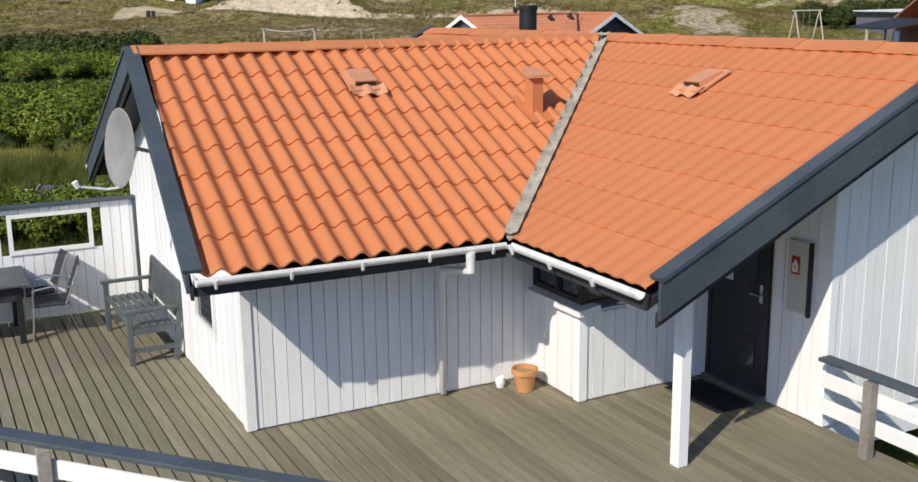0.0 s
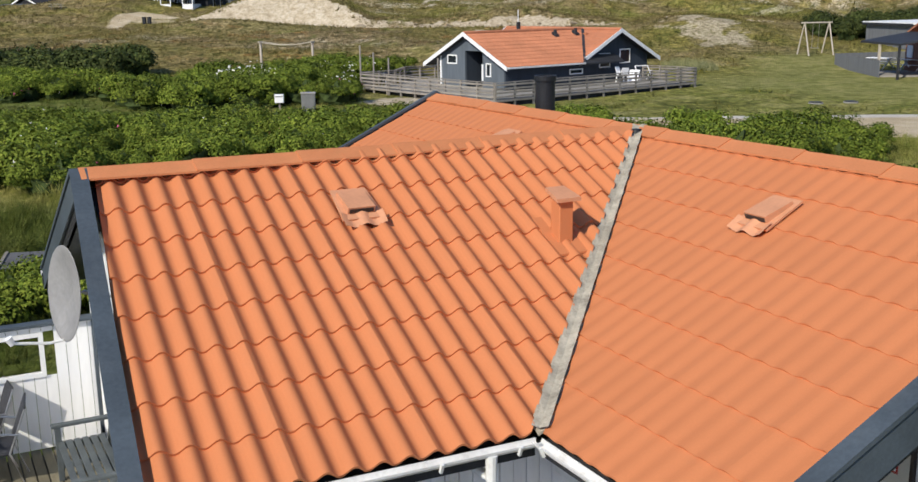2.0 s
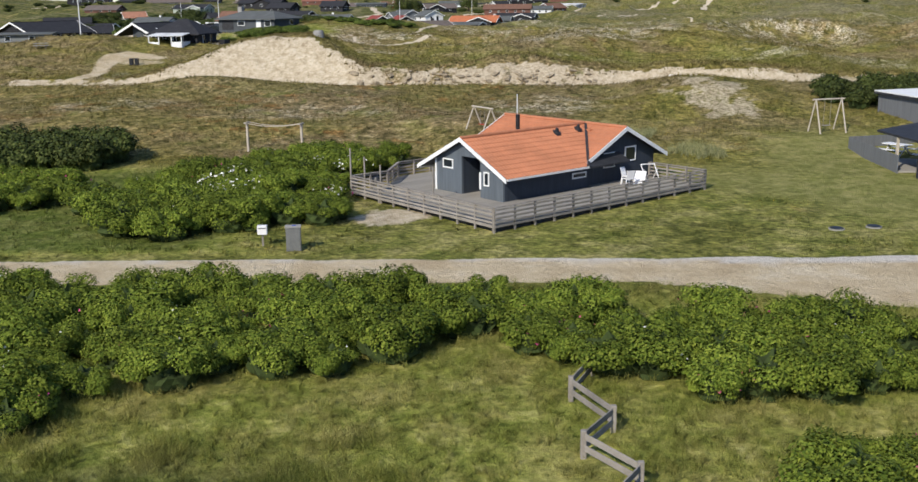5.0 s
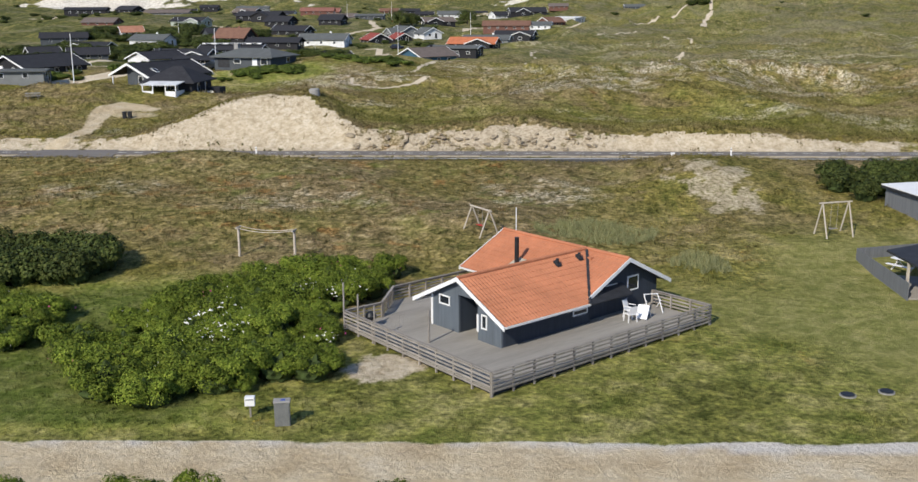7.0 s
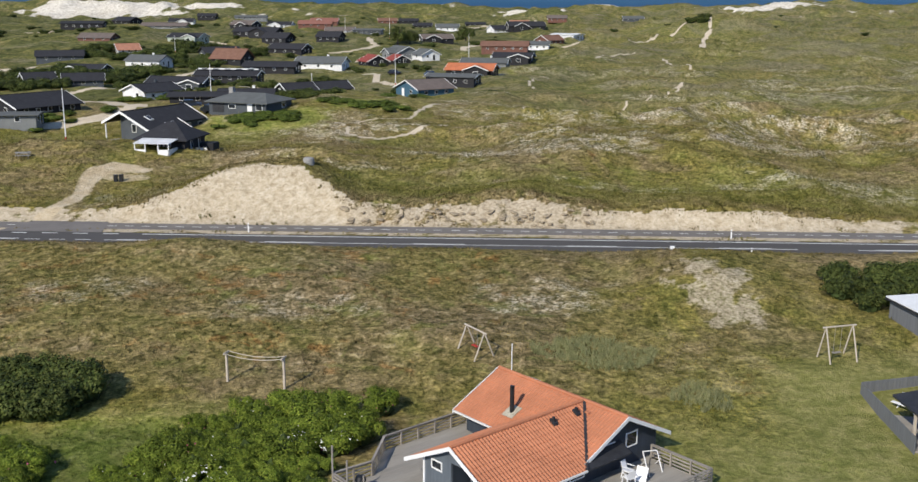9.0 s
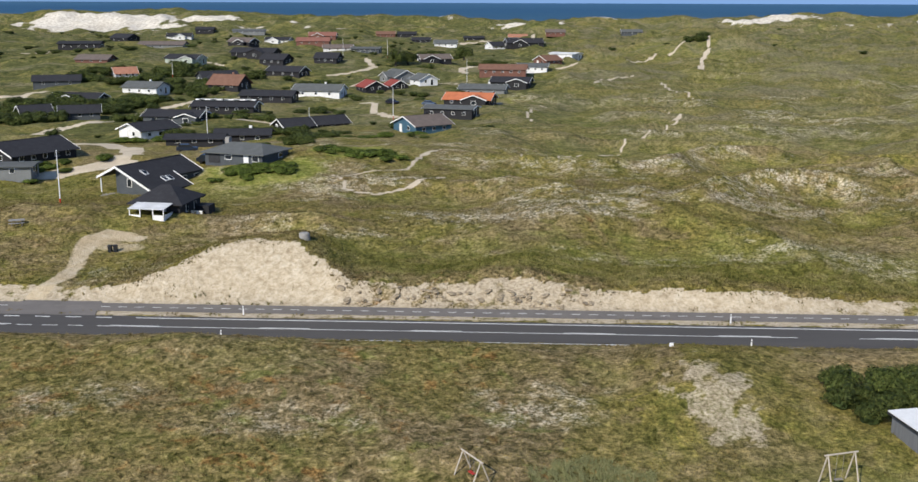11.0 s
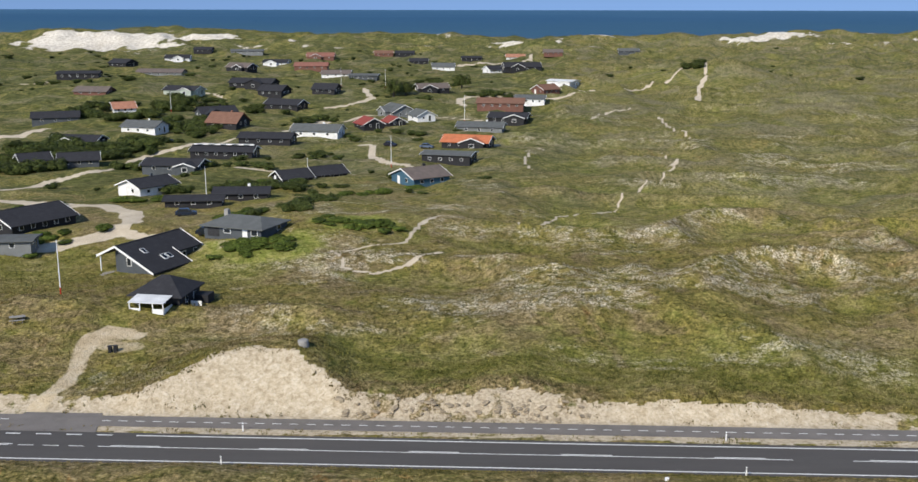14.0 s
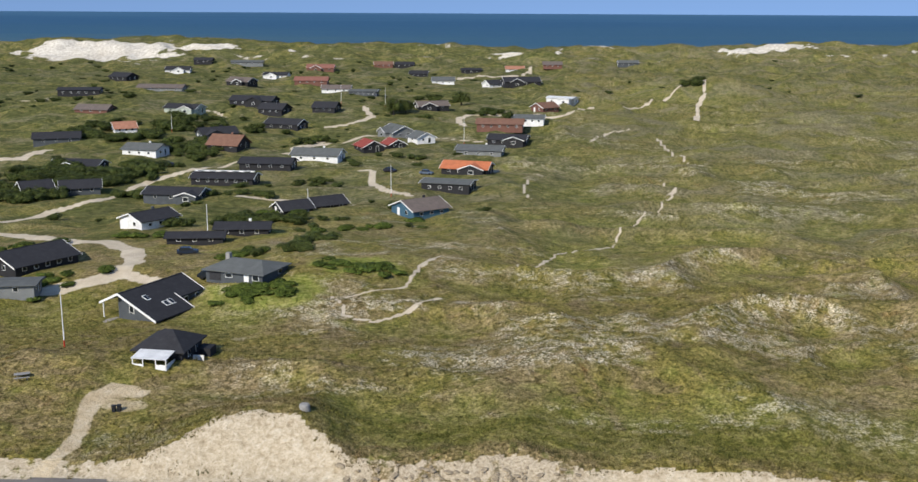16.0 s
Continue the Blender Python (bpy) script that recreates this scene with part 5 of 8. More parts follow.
    c = mix_node(nt, ramp_node(nt, math_node(nt, 'ADD', mask("sand"), times(math_node(nt, 'SUBTRACT', n_fine, 0.5), 0.9)), [(0.35, (0,) * 3), (0.60, (1,) * 3)]), c, sand)
    # gravel, with a paler pebble strip
    grav = ramp_node(nt, n_mid, [(0.36, (0.500, 0.390, 0.245)), (0.52, (0.60, 0.490, 0.325)), (0.66, (0.66, 0.565, 0.410))])
    grav = mix_node(nt, times(mask("pebble"), 0.9), grav, (0.64, 0.60, 0.54))
    grav = mix_node(nt, 0.28, grav, ramp_node(nt, noise_node(nt, v, 12, 5, 0.7), [(0.36, (0.72,) * 3), (0.64, (1.2,) * 3)]), 'MULTIPLY')
    c = mix_node(nt, ramp_node(nt, math_node(nt, 'ADD', mask("gravel"), times(math_node(nt, 'SUBTRACT', n_fine, 0.5), 0.6)), [(0.4, (0,) * 3), (0.62, (1,) * 3)]), c, grav)
    nt.links.new(c, b.inputs["Base Color"])
    hgt = math_node(nt, 'ADD', n_tuft, times(n_fine, 0.45))
    bump_node(nt, b, hgt, 0.6, 0.5)
    return m


me.materials.append(ground_material())

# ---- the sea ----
# the sheet rises to its far edge so the horizon fits the camera's view
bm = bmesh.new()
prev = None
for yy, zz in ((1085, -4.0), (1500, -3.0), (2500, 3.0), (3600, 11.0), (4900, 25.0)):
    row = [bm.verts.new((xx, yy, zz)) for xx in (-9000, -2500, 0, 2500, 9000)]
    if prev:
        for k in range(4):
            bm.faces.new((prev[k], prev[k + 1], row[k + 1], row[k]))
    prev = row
m, nt, b = nodes_of("sea_water", 0.6, 0.0, 0.08)
# haze near the shore is painted into the water's colour by distance
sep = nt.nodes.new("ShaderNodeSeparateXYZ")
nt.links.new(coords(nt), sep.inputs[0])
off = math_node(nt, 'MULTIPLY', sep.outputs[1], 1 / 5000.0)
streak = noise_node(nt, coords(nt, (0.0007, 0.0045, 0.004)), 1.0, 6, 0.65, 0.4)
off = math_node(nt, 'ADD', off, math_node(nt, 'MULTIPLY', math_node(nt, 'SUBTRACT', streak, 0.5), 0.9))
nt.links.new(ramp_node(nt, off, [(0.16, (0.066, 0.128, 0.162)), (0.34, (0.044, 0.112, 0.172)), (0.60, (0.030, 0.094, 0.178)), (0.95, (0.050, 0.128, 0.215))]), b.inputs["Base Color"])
bump_node(nt, b, noise_node(nt, coords(nt, (0.05, 0.2, 0.2)), 3.0, 6, 0.7), 0.6, 1.0)
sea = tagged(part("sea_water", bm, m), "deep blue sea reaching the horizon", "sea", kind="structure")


# ---- main road and cycle path ----
def strip(name, y0, y1, x0, x1, z0, z1, material, step=6.0, parent=None):
    """A slab along the road between two offsets from its line."""
    bm = bmesh.new()
    xs = np.arange(x0, x1 + 0.01, (x1 - x0) / max(1, round((x1 - x0) / step)))
    prev = None
    for xx in xs:
        row = [bm.verts.new((xx, yy + ROAD_SLOPE * xx, zz)) for yy, zz in ((y0, z0), (y0, z1), (y1, z1), (y1, z0))]
        if prev:
            for k in range(3):
                bm.faces.new((prev[k], row[k], row[k + 1], prev[k + 1]))
        else:
            bm.faces.new(row)
        prev = row
    bm.faces.new(prev[::-1])
    bmesh.ops.recalc_face_normals(bm, faces=bm.faces)
    return part(name, bm, material, parent)


road = tagged(strip("road", 108.3, 115.55, -190, 190, 0.6, 0.80, ASPHALT), "dark asphalt main road with white lines", "road", kind="structure")
cyc = tagged(strip("cycle_path", 117.2, 120.0, -190, 190, 0.6, 0.80, ASPHALT_OLD), "worn grey asphalt cycle path with dashes", "cycle path", kind="structure")
strip("edge_line", 108.82, 109.02, -190, 190, 0.79, 0.806, LINE, 6, road)
strip("edge_line", 114.78, 114.98, -33.5, 190, 0.79, 0.806, LINE, 6, road)
for k in range(5):
    strip("edge_dash", 114.78, 114.98, -37.6 - 3.2 * k, -36.0 - 3.2 * k, 0.79, 0.806, LINE, 6, road)
strip("edge_line", 114.78, 114.98, -190, -60, 0.79, 0.806, LINE, 6, road)
strip("centre_line", 112.0, 112.12, -36.5, 32.2, 0.79, 0.806, LINE, 6, road)
strip("centre_line", 112.0, 112.12, 38.0, 190, 0.79, 0.806, LINE, 6, road)
for k in range(5):
    strip("centre_dash", 112.0, 112.12, -39.5 - 2.6 * k, -37.9 - 2.6 * k, 0.79, 0.806, LINE, 6, road)
for k in range(-3, 12):
    strip("lane_dash", 112.22, 112.36, -35.3 + 15.0 * (k + 1) - 0.0, -30.3 + 15.0 * (k + 1), 0.79, 0.806, LINE, 6, road)
first = strip("path_dash", 118.55, 118.67, 0, 0.95, 0.79, 0.806, LINE, 1, cyc)
for k in range(-75, 75):
    if k:
        linked("path_dash", first.data, cyc, Matrix.Translation((k * 1.83, k * 1.83 * ROAD_SLOPE, 0)))
# the mouth of the drive where it crosses the cycle path
part("crossing", prism([(-49, 115.55 + 1.5, 0.70), (-38, 115.55 + 1.15, 0.70), (-39.0, 120.6 + 1.2, 0.70), (-47.5, 120.6 + 1.45, 0.70)], (0, 0, 0.107)), ASPHALT_OLD, cyc)


def marker_post(x, y):
    p = thing("marker_post", pose(x, y, ground_z(x, y) - 0.02, 0, 0, 0), "white roadside marker post with dark band", "marker post", "marker posts along the road")
    part("post", prism([(-0.06, -0.05, 0), (0.06, -0.05, 0), (0.06, 0.05, 0), (-0.06, 0.05, 0)], (0, 0, 1.0)), PLASTIC, p)
    part("band", box(-0.064, 0.064, -0.054, 0.054, 0.78, 0.88), GREYBOX, p)
    part("foot", box(-0.075, 0.075, -0.065, 0.065, -0.1, 0.06), BLACKSTEEL, p)


for k in (-1, 0, 1, 2):
    marker_post(-23.0 + 49.6 * k, 107.75 + ROAD_SLOPE * (-23.0 + 49.6 * k))
    marker_post(-22.8 + 49.6 * k, 116.5 + ROAD_SLOPE * (-22.8 + 49.6 * k))


# ---- the blue-grey house across the lane ----
NB = pose(6.76, 65.52, 0.10, 0, 0, 41.5)
nb = thing("neighbour_house", NB, "blue-grey boarded summer house with red tiled cross-gable roof", "house")
NRZ, NEZ, NRUN = 3.02, 1.26, 3.55
NSL = (NRZ - NEZ) / NRUN


def nroof_z(d):
    return NRZ - NSL * abs(d)


NWAVE = 0.22
def pantile_slope(m, cuts, length, slope_len):
    """A tiled slope as one sheet of rounded waves with stepped courses."""
    bm = bmesh.new()
    nx, n_course = int(length / NWAVE * 6), int(math.ceil(slope_len / 0.40))
    prev = None
    for j in range(n_course * 2 + 1):
        c, e = divmod(j, 2)
        s = min(slope_len, c * 0.40 + (0.39 if e else 0.0))
        lift = 0.03 if not e else 0.008
        row = [bm.verts.new((length * i / nx, s, lift + 0.028 * math.cos(2 * math.pi * (length * i / nx) / NWAVE))) for i in range(nx + 1)]
        if prev:
            for i in range(nx):
                bm.faces.new((prev[i], prev[i + 1], row[i + 1], row[i]))
        prev = row
    for q, n in cuts:
        bmesh.ops.bisect_plane(bm, geom=bm.verts[:] + bm.edges[:] + bm.faces[:], plane_co=q, plane_no=n, clear_outer=True)
    for w in bm.verts:
        w.co = m @ w.co
    return bm


nroof = part("roof", prism([(-NRUN, -3.1, NEZ - 0.03), (0, -3.1, NRZ - 0.03), (NRUN, -3.1, NEZ - 0.03), (NRUN, -3.1, NEZ - 0.12), (0, -3.1, NRZ - 0.12), (-NRUN, -3.1, NEZ - 0.12)], (0, 9.9, 0)), DARKWOOD, nb, "red clay tile roof")
part("roof_deck", prism([(-9.6, -NRUN, NEZ - 0.03), (-9.6, 0, NRZ - 0.03), (-9.6, NRUN, NEZ - 0.03), (-9.6, NRUN, NEZ - 0.12), (-9.6, 0, NRZ - 0.12), (-9.6, -NRUN, NEZ - 0.12)], (9.5, 0, 0)), DARKWOOD, nroof)
NSLEN = math.hypot(NRUN, NRZ - NEZ)
nvn = Vector((NSLEN, -NRUN, 0)).normalized()
nvm = Vector((-NSLEN, -NRUN, 0)).normalized()
part("tile_field", pantile_slope(slope_frame((-9.62, -NRUN, NEZ), (1, 0, 0), (0, NRUN, NRZ - NEZ)), [((9.62 - NRUN, 0, 0), nvn)], 9.62, NSLEN), TILE_FAR, nroof)
part("tile_field", pantile_slope(slope_frame((0, NRUN, NEZ), (-1, 0, 0), (0, -NRUN, NRZ - NEZ)), [((NRUN, 0, 0), nvm)], 9.62, NSLEN), TILE_FAR, nroof)
part("tile_field", pantile_slope(slope_frame((-NRUN, 6.85, NEZ), (0, -1, 0), (NRUN, 0, NRZ - NEZ)), [((6.85 - NRUN, 0, 0), nvn)], 6.85, NSLEN), TILE_FAR, nroof)
part("tile_field", pantile_slope(slope_frame((-NRUN, 0, NEZ), (0, -1, 0), (NRUN, 0, NRZ - NEZ)), [((NRUN, 0, 0), nvm)] if NRUN < 3.15 else [((NRUN, 0, 0), nvm)], 3.15, NSLEN), TILE_FAR, nroof)
part("tile_field", pantile_slope(slope_frame((NRUN, -3.15, NEZ), (0, 1, 0), (-NRUN, 0, NRZ - NEZ)), [], 10.0, NSLEN), TILE_FAR, nroof)
part("ridge_cap", rod((-9.6, 0, NRZ + 0.03), (0, 0, NRZ + 0.03), 0.10, None, 10), TILE_FAR, nroof)
part("ridge_cap", rod((0, -3.15, NRZ + 0.035), (0, 6.85, NRZ + 0.035), 0.10, None, 10), TILE_FAR, nroof)
part("valley_sheet", beam((-NRUN, -NRUN, NEZ + 0.05), (-0.1, -0.1, NRZ + 0.03), 0.16, 0.02), DARKWOOD, nroof)


def nbarge(p, q, out):
    p, q, out = Vector(p), Vector(q), Vector(out)
    part("barge_board", prism([p + Vector((0, 0, 0.06)), q + Vector((0, 0, 0.06)), q - Vector((0, 0, 0.17)), p - Vector((0, 0, 0.17))], out * 0.04), TRIM_WHITE, nb, "white painted barge board")


for s in (-1, 1):
    nbarge((-9.66, s * (NRUN + 0.05), NEZ - 0.02), (-9.66, 0, NRZ + 0.02), (-1, 0, 0))
    nbarge((s * (NRUN + 0.05), -3.18, NEZ - 0.02), (0, -3.18, NRZ + 0.02), (0, -1, 0))
    nbarge((s * (NRUN + 0.05), 6.88, NEZ - 0.02), (0, 6.88, NRZ + 0.02), (0, 1, 0))
part("gutter", beam((-9.6, -NRUN - 0.05, NEZ - 0.03), (-NRUN, -NRUN - 0.05, NEZ - 0.03), 0.10, 0.09), GUTTER, nb)
part("gutter", beam((-NRUN - 0.05, NRUN, NEZ - 0.03), (-NRUN - 0.05, 6.8, NEZ - 0.03), 0.10, 0.09), GUTTER, nb)
part("soffit", prism([(-9.6, NRUN, NEZ - 0.13), (-9.6, NRUN - 0.05, NEZ - 0.13), (-5, NRUN - 0.05, NEZ - 0.13), (-5, NRUN, NEZ - 0.13)], (0, 0, -0.06)), TRIM_WHITE, nb)


def nwall(pts, off, mat=BLUEGREY_SHADED, name="wall"):
    return part(name, prism(pts, off), mat, nb)


zt = lambda d: nroof_z(d) - 0.13
nwall([(-9.2, -3.0, -0.1), (-2.9, -3.0, -0.1), (-2.9, -3.0, zt(3.0)), (-9.2, -3.0, zt(3.0))], (0, 0.12, 0))
nwall([(-9.2, 2.4, -0.1), (-3.0, 2.4, -0.1), (-3.0, 2.4, zt(2.4)), (-9.2, 2.4, zt(2.4))], (0, -0.12, 0))
# the wing's gable is cut back into a porch between two blocks
nwall([(-9.32, 0.25, -0.1), (-9.32, 2.4, -0.1), (-9.32, 2.4, zt(2.4)), (-9.32, 0.25, zt(0.25))], (0.12, 0, 0), BLUEGREY)
nwall([(-9.2, 0.25, -0.1), (-8.05, 0.25, -0.1), (-8.05, 0.25, zt(0.25)), (-9.2, 0.25, zt(0.25))], (0, 0.12, 0))
nwall([(-8.05, -1.25, -0.1), (-8.05, 0.25, -0.1), (-8.05, 0.25, zt(0.25)), (-8.05, 0.0, zt(0)), (-8.05, -1.25, zt(1.25))], (0.12, 0, 0))
nwall([(-9.32, -3.0, -0.1), (-9.32, -1.25, -0.1), (-9.32, -1.25, zt(1.25)), (-9.32, -3.0, zt(3.0))], (0.12, 0, 0), BLUEGREY)
nwall([(-9.2, -1.25, -0.1), (-8.05, -1.25, -0.1), (-8.05, -1.25, zt(1.25)), (-9.2, -1.25, zt(1.25))], (0, -0.12, 0))
nwall([(-9.32, -1.25, 2.05), (-9.32, 0.25, 2.05), (-9.32, 0.25, zt(0.25)), (-9.32, 0.0, zt(0)), (-9.32, -1.25, zt(1.25))], (0.12, 0, 0), BLUEGREY)
nwall([(-2.95, -2.7, -0.1), (2.95, -2.7, -0.1), (2.95, -2.7, zt(2.95)), (0, -2.7, zt(0)), (-2.95, -2.7, zt(2.95))], (0, 0.12, 0))
nwall([(2.95, -2.58, -0.1), (2.95, 6.4, -0.1), (2.95, 6.4, zt(2.95)), (2.95, -2.58, zt(2.95))], (-0.12, 0, 0))
nwall([(-2.95, 2.28, -0.1), (-2.95, 6.4, -0.1), (-2.95, 6.4, zt(2.95)), (-2.95, 2.28, zt(2.95))], (0.12, 0, 0))
nwall([(-2.83, 6.4, -0.1), (2.83, 6.4, -0.1), (2.83, 6.4, zt(2.83)), (0, 6.4, zt(0)), (-2.83, 6.4, zt(2.83))], (0, -0.12, 0))


def nwindow(cx, cy, cz, w, h, out):
    """A white framed window on a wall that faces out."""
    o = new("window")
    o.parent = nb
    yaw = math.degrees(math.atan2(out[1], out[0])) + 90
    o.matrix_basis = pose(cx, cy, cz, 0, 0, yaw)
    for a, b, c, d in ((-w / 2, w / 2, h / 2 - 0.07, h / 2), (-w / 2, w / 2, -h / 2, -h / 2 + 0.07), (-w / 2, -w / 2 + 0.07, -h / 2 + 0.07, h / 2 - 0.07), (w / 2 - 0.07, w / 2, -h / 2 + 0.07, h / 2 - 0.07)):
        part("window_frame", box(a, b, -0.035, 0.03, c, d), TRIM_WHITE, o)
    part("pane", box(-w / 2 + 0.07, w / 2 - 0.07, -0.01, 0.0, -h / 2 + 0.07, h / 2 - 0.07), GLASS, o)


nwindow(-9.33, 1.35, 1.55, 0.85, 0.52, (-1, 0))
nwindow(-9.33, -1.75, 1.05, 0.42, 0.75, (-1, 0))
nwindow(-3.7, -3.01, 0.75, 1.1, 0.32, (0, -1))
nwindow(-0.95, -2.71, 1.25, 0.95, 0.85, (0, -1))
nwindow(0.85, -2.71, 1.45, 0.95, 0.85, (0, -1))
part("door", box(-8.08, -8.04, -1.0, -0.1, 0, 2.0), BLUEGREY, nb)
part("porch_trim", box(-9.36, -9.31, 2.32, 2.44, -0.1, 1.75), TRIM_WHITE, nb)
part("porch_trim", box(-9.36, -9.31, -1.32, -1.2, 0.45, 1.35), TRIM_WHITE, nb)
fl = new("flue")
fl.parent = nb
part("pipe", rod((-2.3, 3.3, nroof_z(2.3) - 0.1), (-2.3, 3.3, nroof_z(2.3) + 1.6), 0.13, None, 16), BLACKSTEEL, fl)
part("flashing", box(-2.5, -1.6, 2.6, 3.4, -0.02, 0.02, Matrix.Translation((-2.05 + 2.05, 0, 0)) @ Matrix.Translation((-2.3, 3.3, nroof_z(2.3) + 0.08)) @ pose(0, 0, 0, 0, -math.degrees(math.atan(NSL)), 0) @ Matrix.Translation((2.05, -3.0, 0))), VALLEY, fl)
for x, y in ((-3.0, -0.62), (-1.2, -0.55)):
    vt = new("roof_vent")
    vt.parent = nb
    part("hood", prism([(x - 0.15, y - 0.2, nroof_z(y - 0.2) + 0.03), (x + 0.15, y - 0.2, nroof_z(y - 0.2) + 0.03), (x + 0.15, y + 0.15, nroof_z(y + 0.15) + 0.03), (x - 0.15, y + 0.15, nroof_z(y + 0.15) + 0.03)], (0, 0.02, 0.14)), DARKWOOD, vt)
    part("cowl", rod((x, y, nroof_z(y) + 0.1), (x, y, nroof_z(y) + 0.36), 0.12, 0.08, 10), BLACKSTEEL, vt)
part("vent_cap", box(-0.72, -0.48, -1.0, -0.7, nroof_z(0.85) + 0.02, nroof_z(0.85) + 0.2), TILE_FAR, nb)

# deck and its slatted fence
ndeck = thing("neighbour_deck", NB, "grey timber deck round the blue-grey house", "deck", kind="structure")
bm = bmesh.new()
dp = [(-13.4, -6.8), (2.2, -6.8), (2.2, -2.9), (3.3, -2.9), (3.3, 3.0), (-2.0, 7.2), (-8.3, 7.2), (-10.6, 5.1), (-13.0, 5.2)]
yb = -6.8
while yb < 7.2:
    cross = sorted(a[0] + (yb + 0.07 - a[1]) * (b[0] - a[0]) / (b[1] - a[1]) for a, b in zip(dp, dp[1:] + dp[:1]) if (a[1] > yb + 0.07) != (b[1] > yb + 0.07))
    for x0, x1 in zip(cross[::2], cross[1::2]):
        part("plank", box(x0, x1, yb, yb + 0.128, -0.06, 0.0), DECK_GREY, ndeck)
    yb += 0.14
part("deck_frame", prism([(a * 0.985, b * 0.985, -0.45) for a, b in dp], (0, 0, 0.38)), DARKWOOD, ndeck)


def slat_fence(a, b, name="deck_fence", top=0.82):
    f = thing(name, NB, "weathered grey slatted timber fence round the deck", "fence", "deck fences")
    a, b = Vector((*a, 0)), Vector((*b, 0))
    L = (b - a).length
    n = max(2, round(L / 1.35))
    d = (b - a).normalized()
    nrm = Vector((d.y, -d.x, 0))
    for k in range(n + 1):
        p = a + (b - a) * k / n
        part("post", beam(p + Vector((0, 0, -0.5)), p + Vector((0, 0, top)), 0.09, 0.09, (0, 1, 0)), OLDWOOD, f)
    for k in range(5):
        z = top - 0.10 - 0.195 * k
        part("slat", beam(a + nrm * 0.06 + Vector((0, 0, z)), b + nrm * 0.06 + Vector((0, 0, z)), 0.028, 0.092), OLDWOOD, f)
    part("handrail", beam(a + Vector((0, 0, top + 0.015)), b + Vector((0, 0, top + 0.015)), 0.13, 0.03), OLDWOOD, f)


slat_fence((-13.45, -6.85), (2.2, -6.95))
slat_fence((-13.0, 5.25), (-13.45, -6.8))
slat_fence((-10.6, 5.1), (-12.95, 5.25))
slat_fence((-8.3, 7.2), (-10.65, 5.1))
slat_fence((-2.2, 7.25), (-8.3, 7.25))
slat_fence((2.25, -6.95), (2.25, -3.0))
for x, y, h in ((-13.05, 5.2, 2.35), (-13.05, 3.9, 2.0), (-13.1, 2.4, 1.75)):
    p = thing("deck_pole", NB @ Matrix.Translation((x, y, -0.4)), "tall bare timber pole by the deck", "pole", "poles by the deck")
    part("pole", rod((0, 0, 0), (0, 0, h + 0.4), 0.05, 0.045, 10), OLDWOOD, p)
p = thing("deck_pole", NB @ Matrix.Translation((-11.45, 0.05, 0)), "single timber pole standing on the deck", "pole")
part("pole", rod((0, 0, 0), (0, 0, 1.75), 0.05, 0.05, 10), OLDWOOD, p)
bb = thing("barbecue", NB @ Matrix.Translation((-12.1, 4.1, 0)), "black covered barbecue on the deck", "barbecue")
part("bowl", spun([(0, 0.35), (0.22, 0.4), (0.3, 0.6), (0.22, 0.8), (0, 0.88)], 16), BLACKSTEEL, bb)
for k in range(3):
    a = 2.09 * k
    part("leg", rod((0.1 * math.cos(a), 0.1 * math.sin(a), 0.4), (0.28 * math.cos(a), 0.28 * math.sin(a), 0), 0.015), STEEL, bb)


def plastic_chair(m, label="white plastic garden chair"):
    c = thing("plastic_chair", m, label, "chair", "white garden chairs")
    for x in (-0.22, 0.22):
        for y in (-0.22, 0.22):
            part("leg", beam((x, y, 0.42), (x * 1.2, y * 1.2, 0), 0.045, 0.045), PLASTIC, c)
        part("armrest", beam((x * 1.2, -0.2, 0.64), (x * 1.2, 0.24, 0.64), 0.05, 0.03), PLASTIC, c)
    part("seat", box(-0.25, 0.25, -0.24, 0.25, 0.40, 0.44, bev=0.01), PLASTIC, c)
    part("backrest", beam((0, 0.22, 0.44), (0, 0.36, 0.90), 0.46, 0.03, (0, 1, 0), 0.008), PLASTIC, c)
    return c


pc = plastic_chair(NB @ pose(-1.15, -4.3, 0, 0, 0, 160))
copy_thing(pc, NB @ pose(-0.55, -3.75, 0, 0, 0, 10))
gt = thing("folding_table", NB @ pose(-0.2, -4.4, 0, 0, 0, 20), "white garden table tipped against a chair", "table")
part("tabletop", beam((-0.35, 0, 0.05), (0.1, 0, 0.72), 0.62, 0.035), PLASTIC, gt)
part("leg_frame", beam((0.08, -0.25, 0.66), (0.5, -0.25, 0.02), 0.04, 0.04), PLASTIC, gt)
part("leg_frame", beam((0.08, 0.25, 0.66), (0.5, 0.25, 0.02), 0.04, 0.04), PLASTIC, gt)
gt = thing("sun_shade_frame", NB @ pose(1.0, -4.3, 0, 0, 0, 60), "white tubular frame folded on the deck", "frame")
for a, b in (((0, -0.4, 0), (0.9, -0.4, 0.85)), ((0, 0.4, 0), (0.9, 0.4, 0.85)), ((0.9, -0.4, 0.85), (0.9, 0.4, 0.85)), ((1.0, -0.4, 0.05), (0.4, -0.4, 0.6)), ((1.0, 0.4, 0.05), (0.4, 0.4, 0.6))):
    part("bar", rod(a, b, 0.028), PLASTIC, gt)

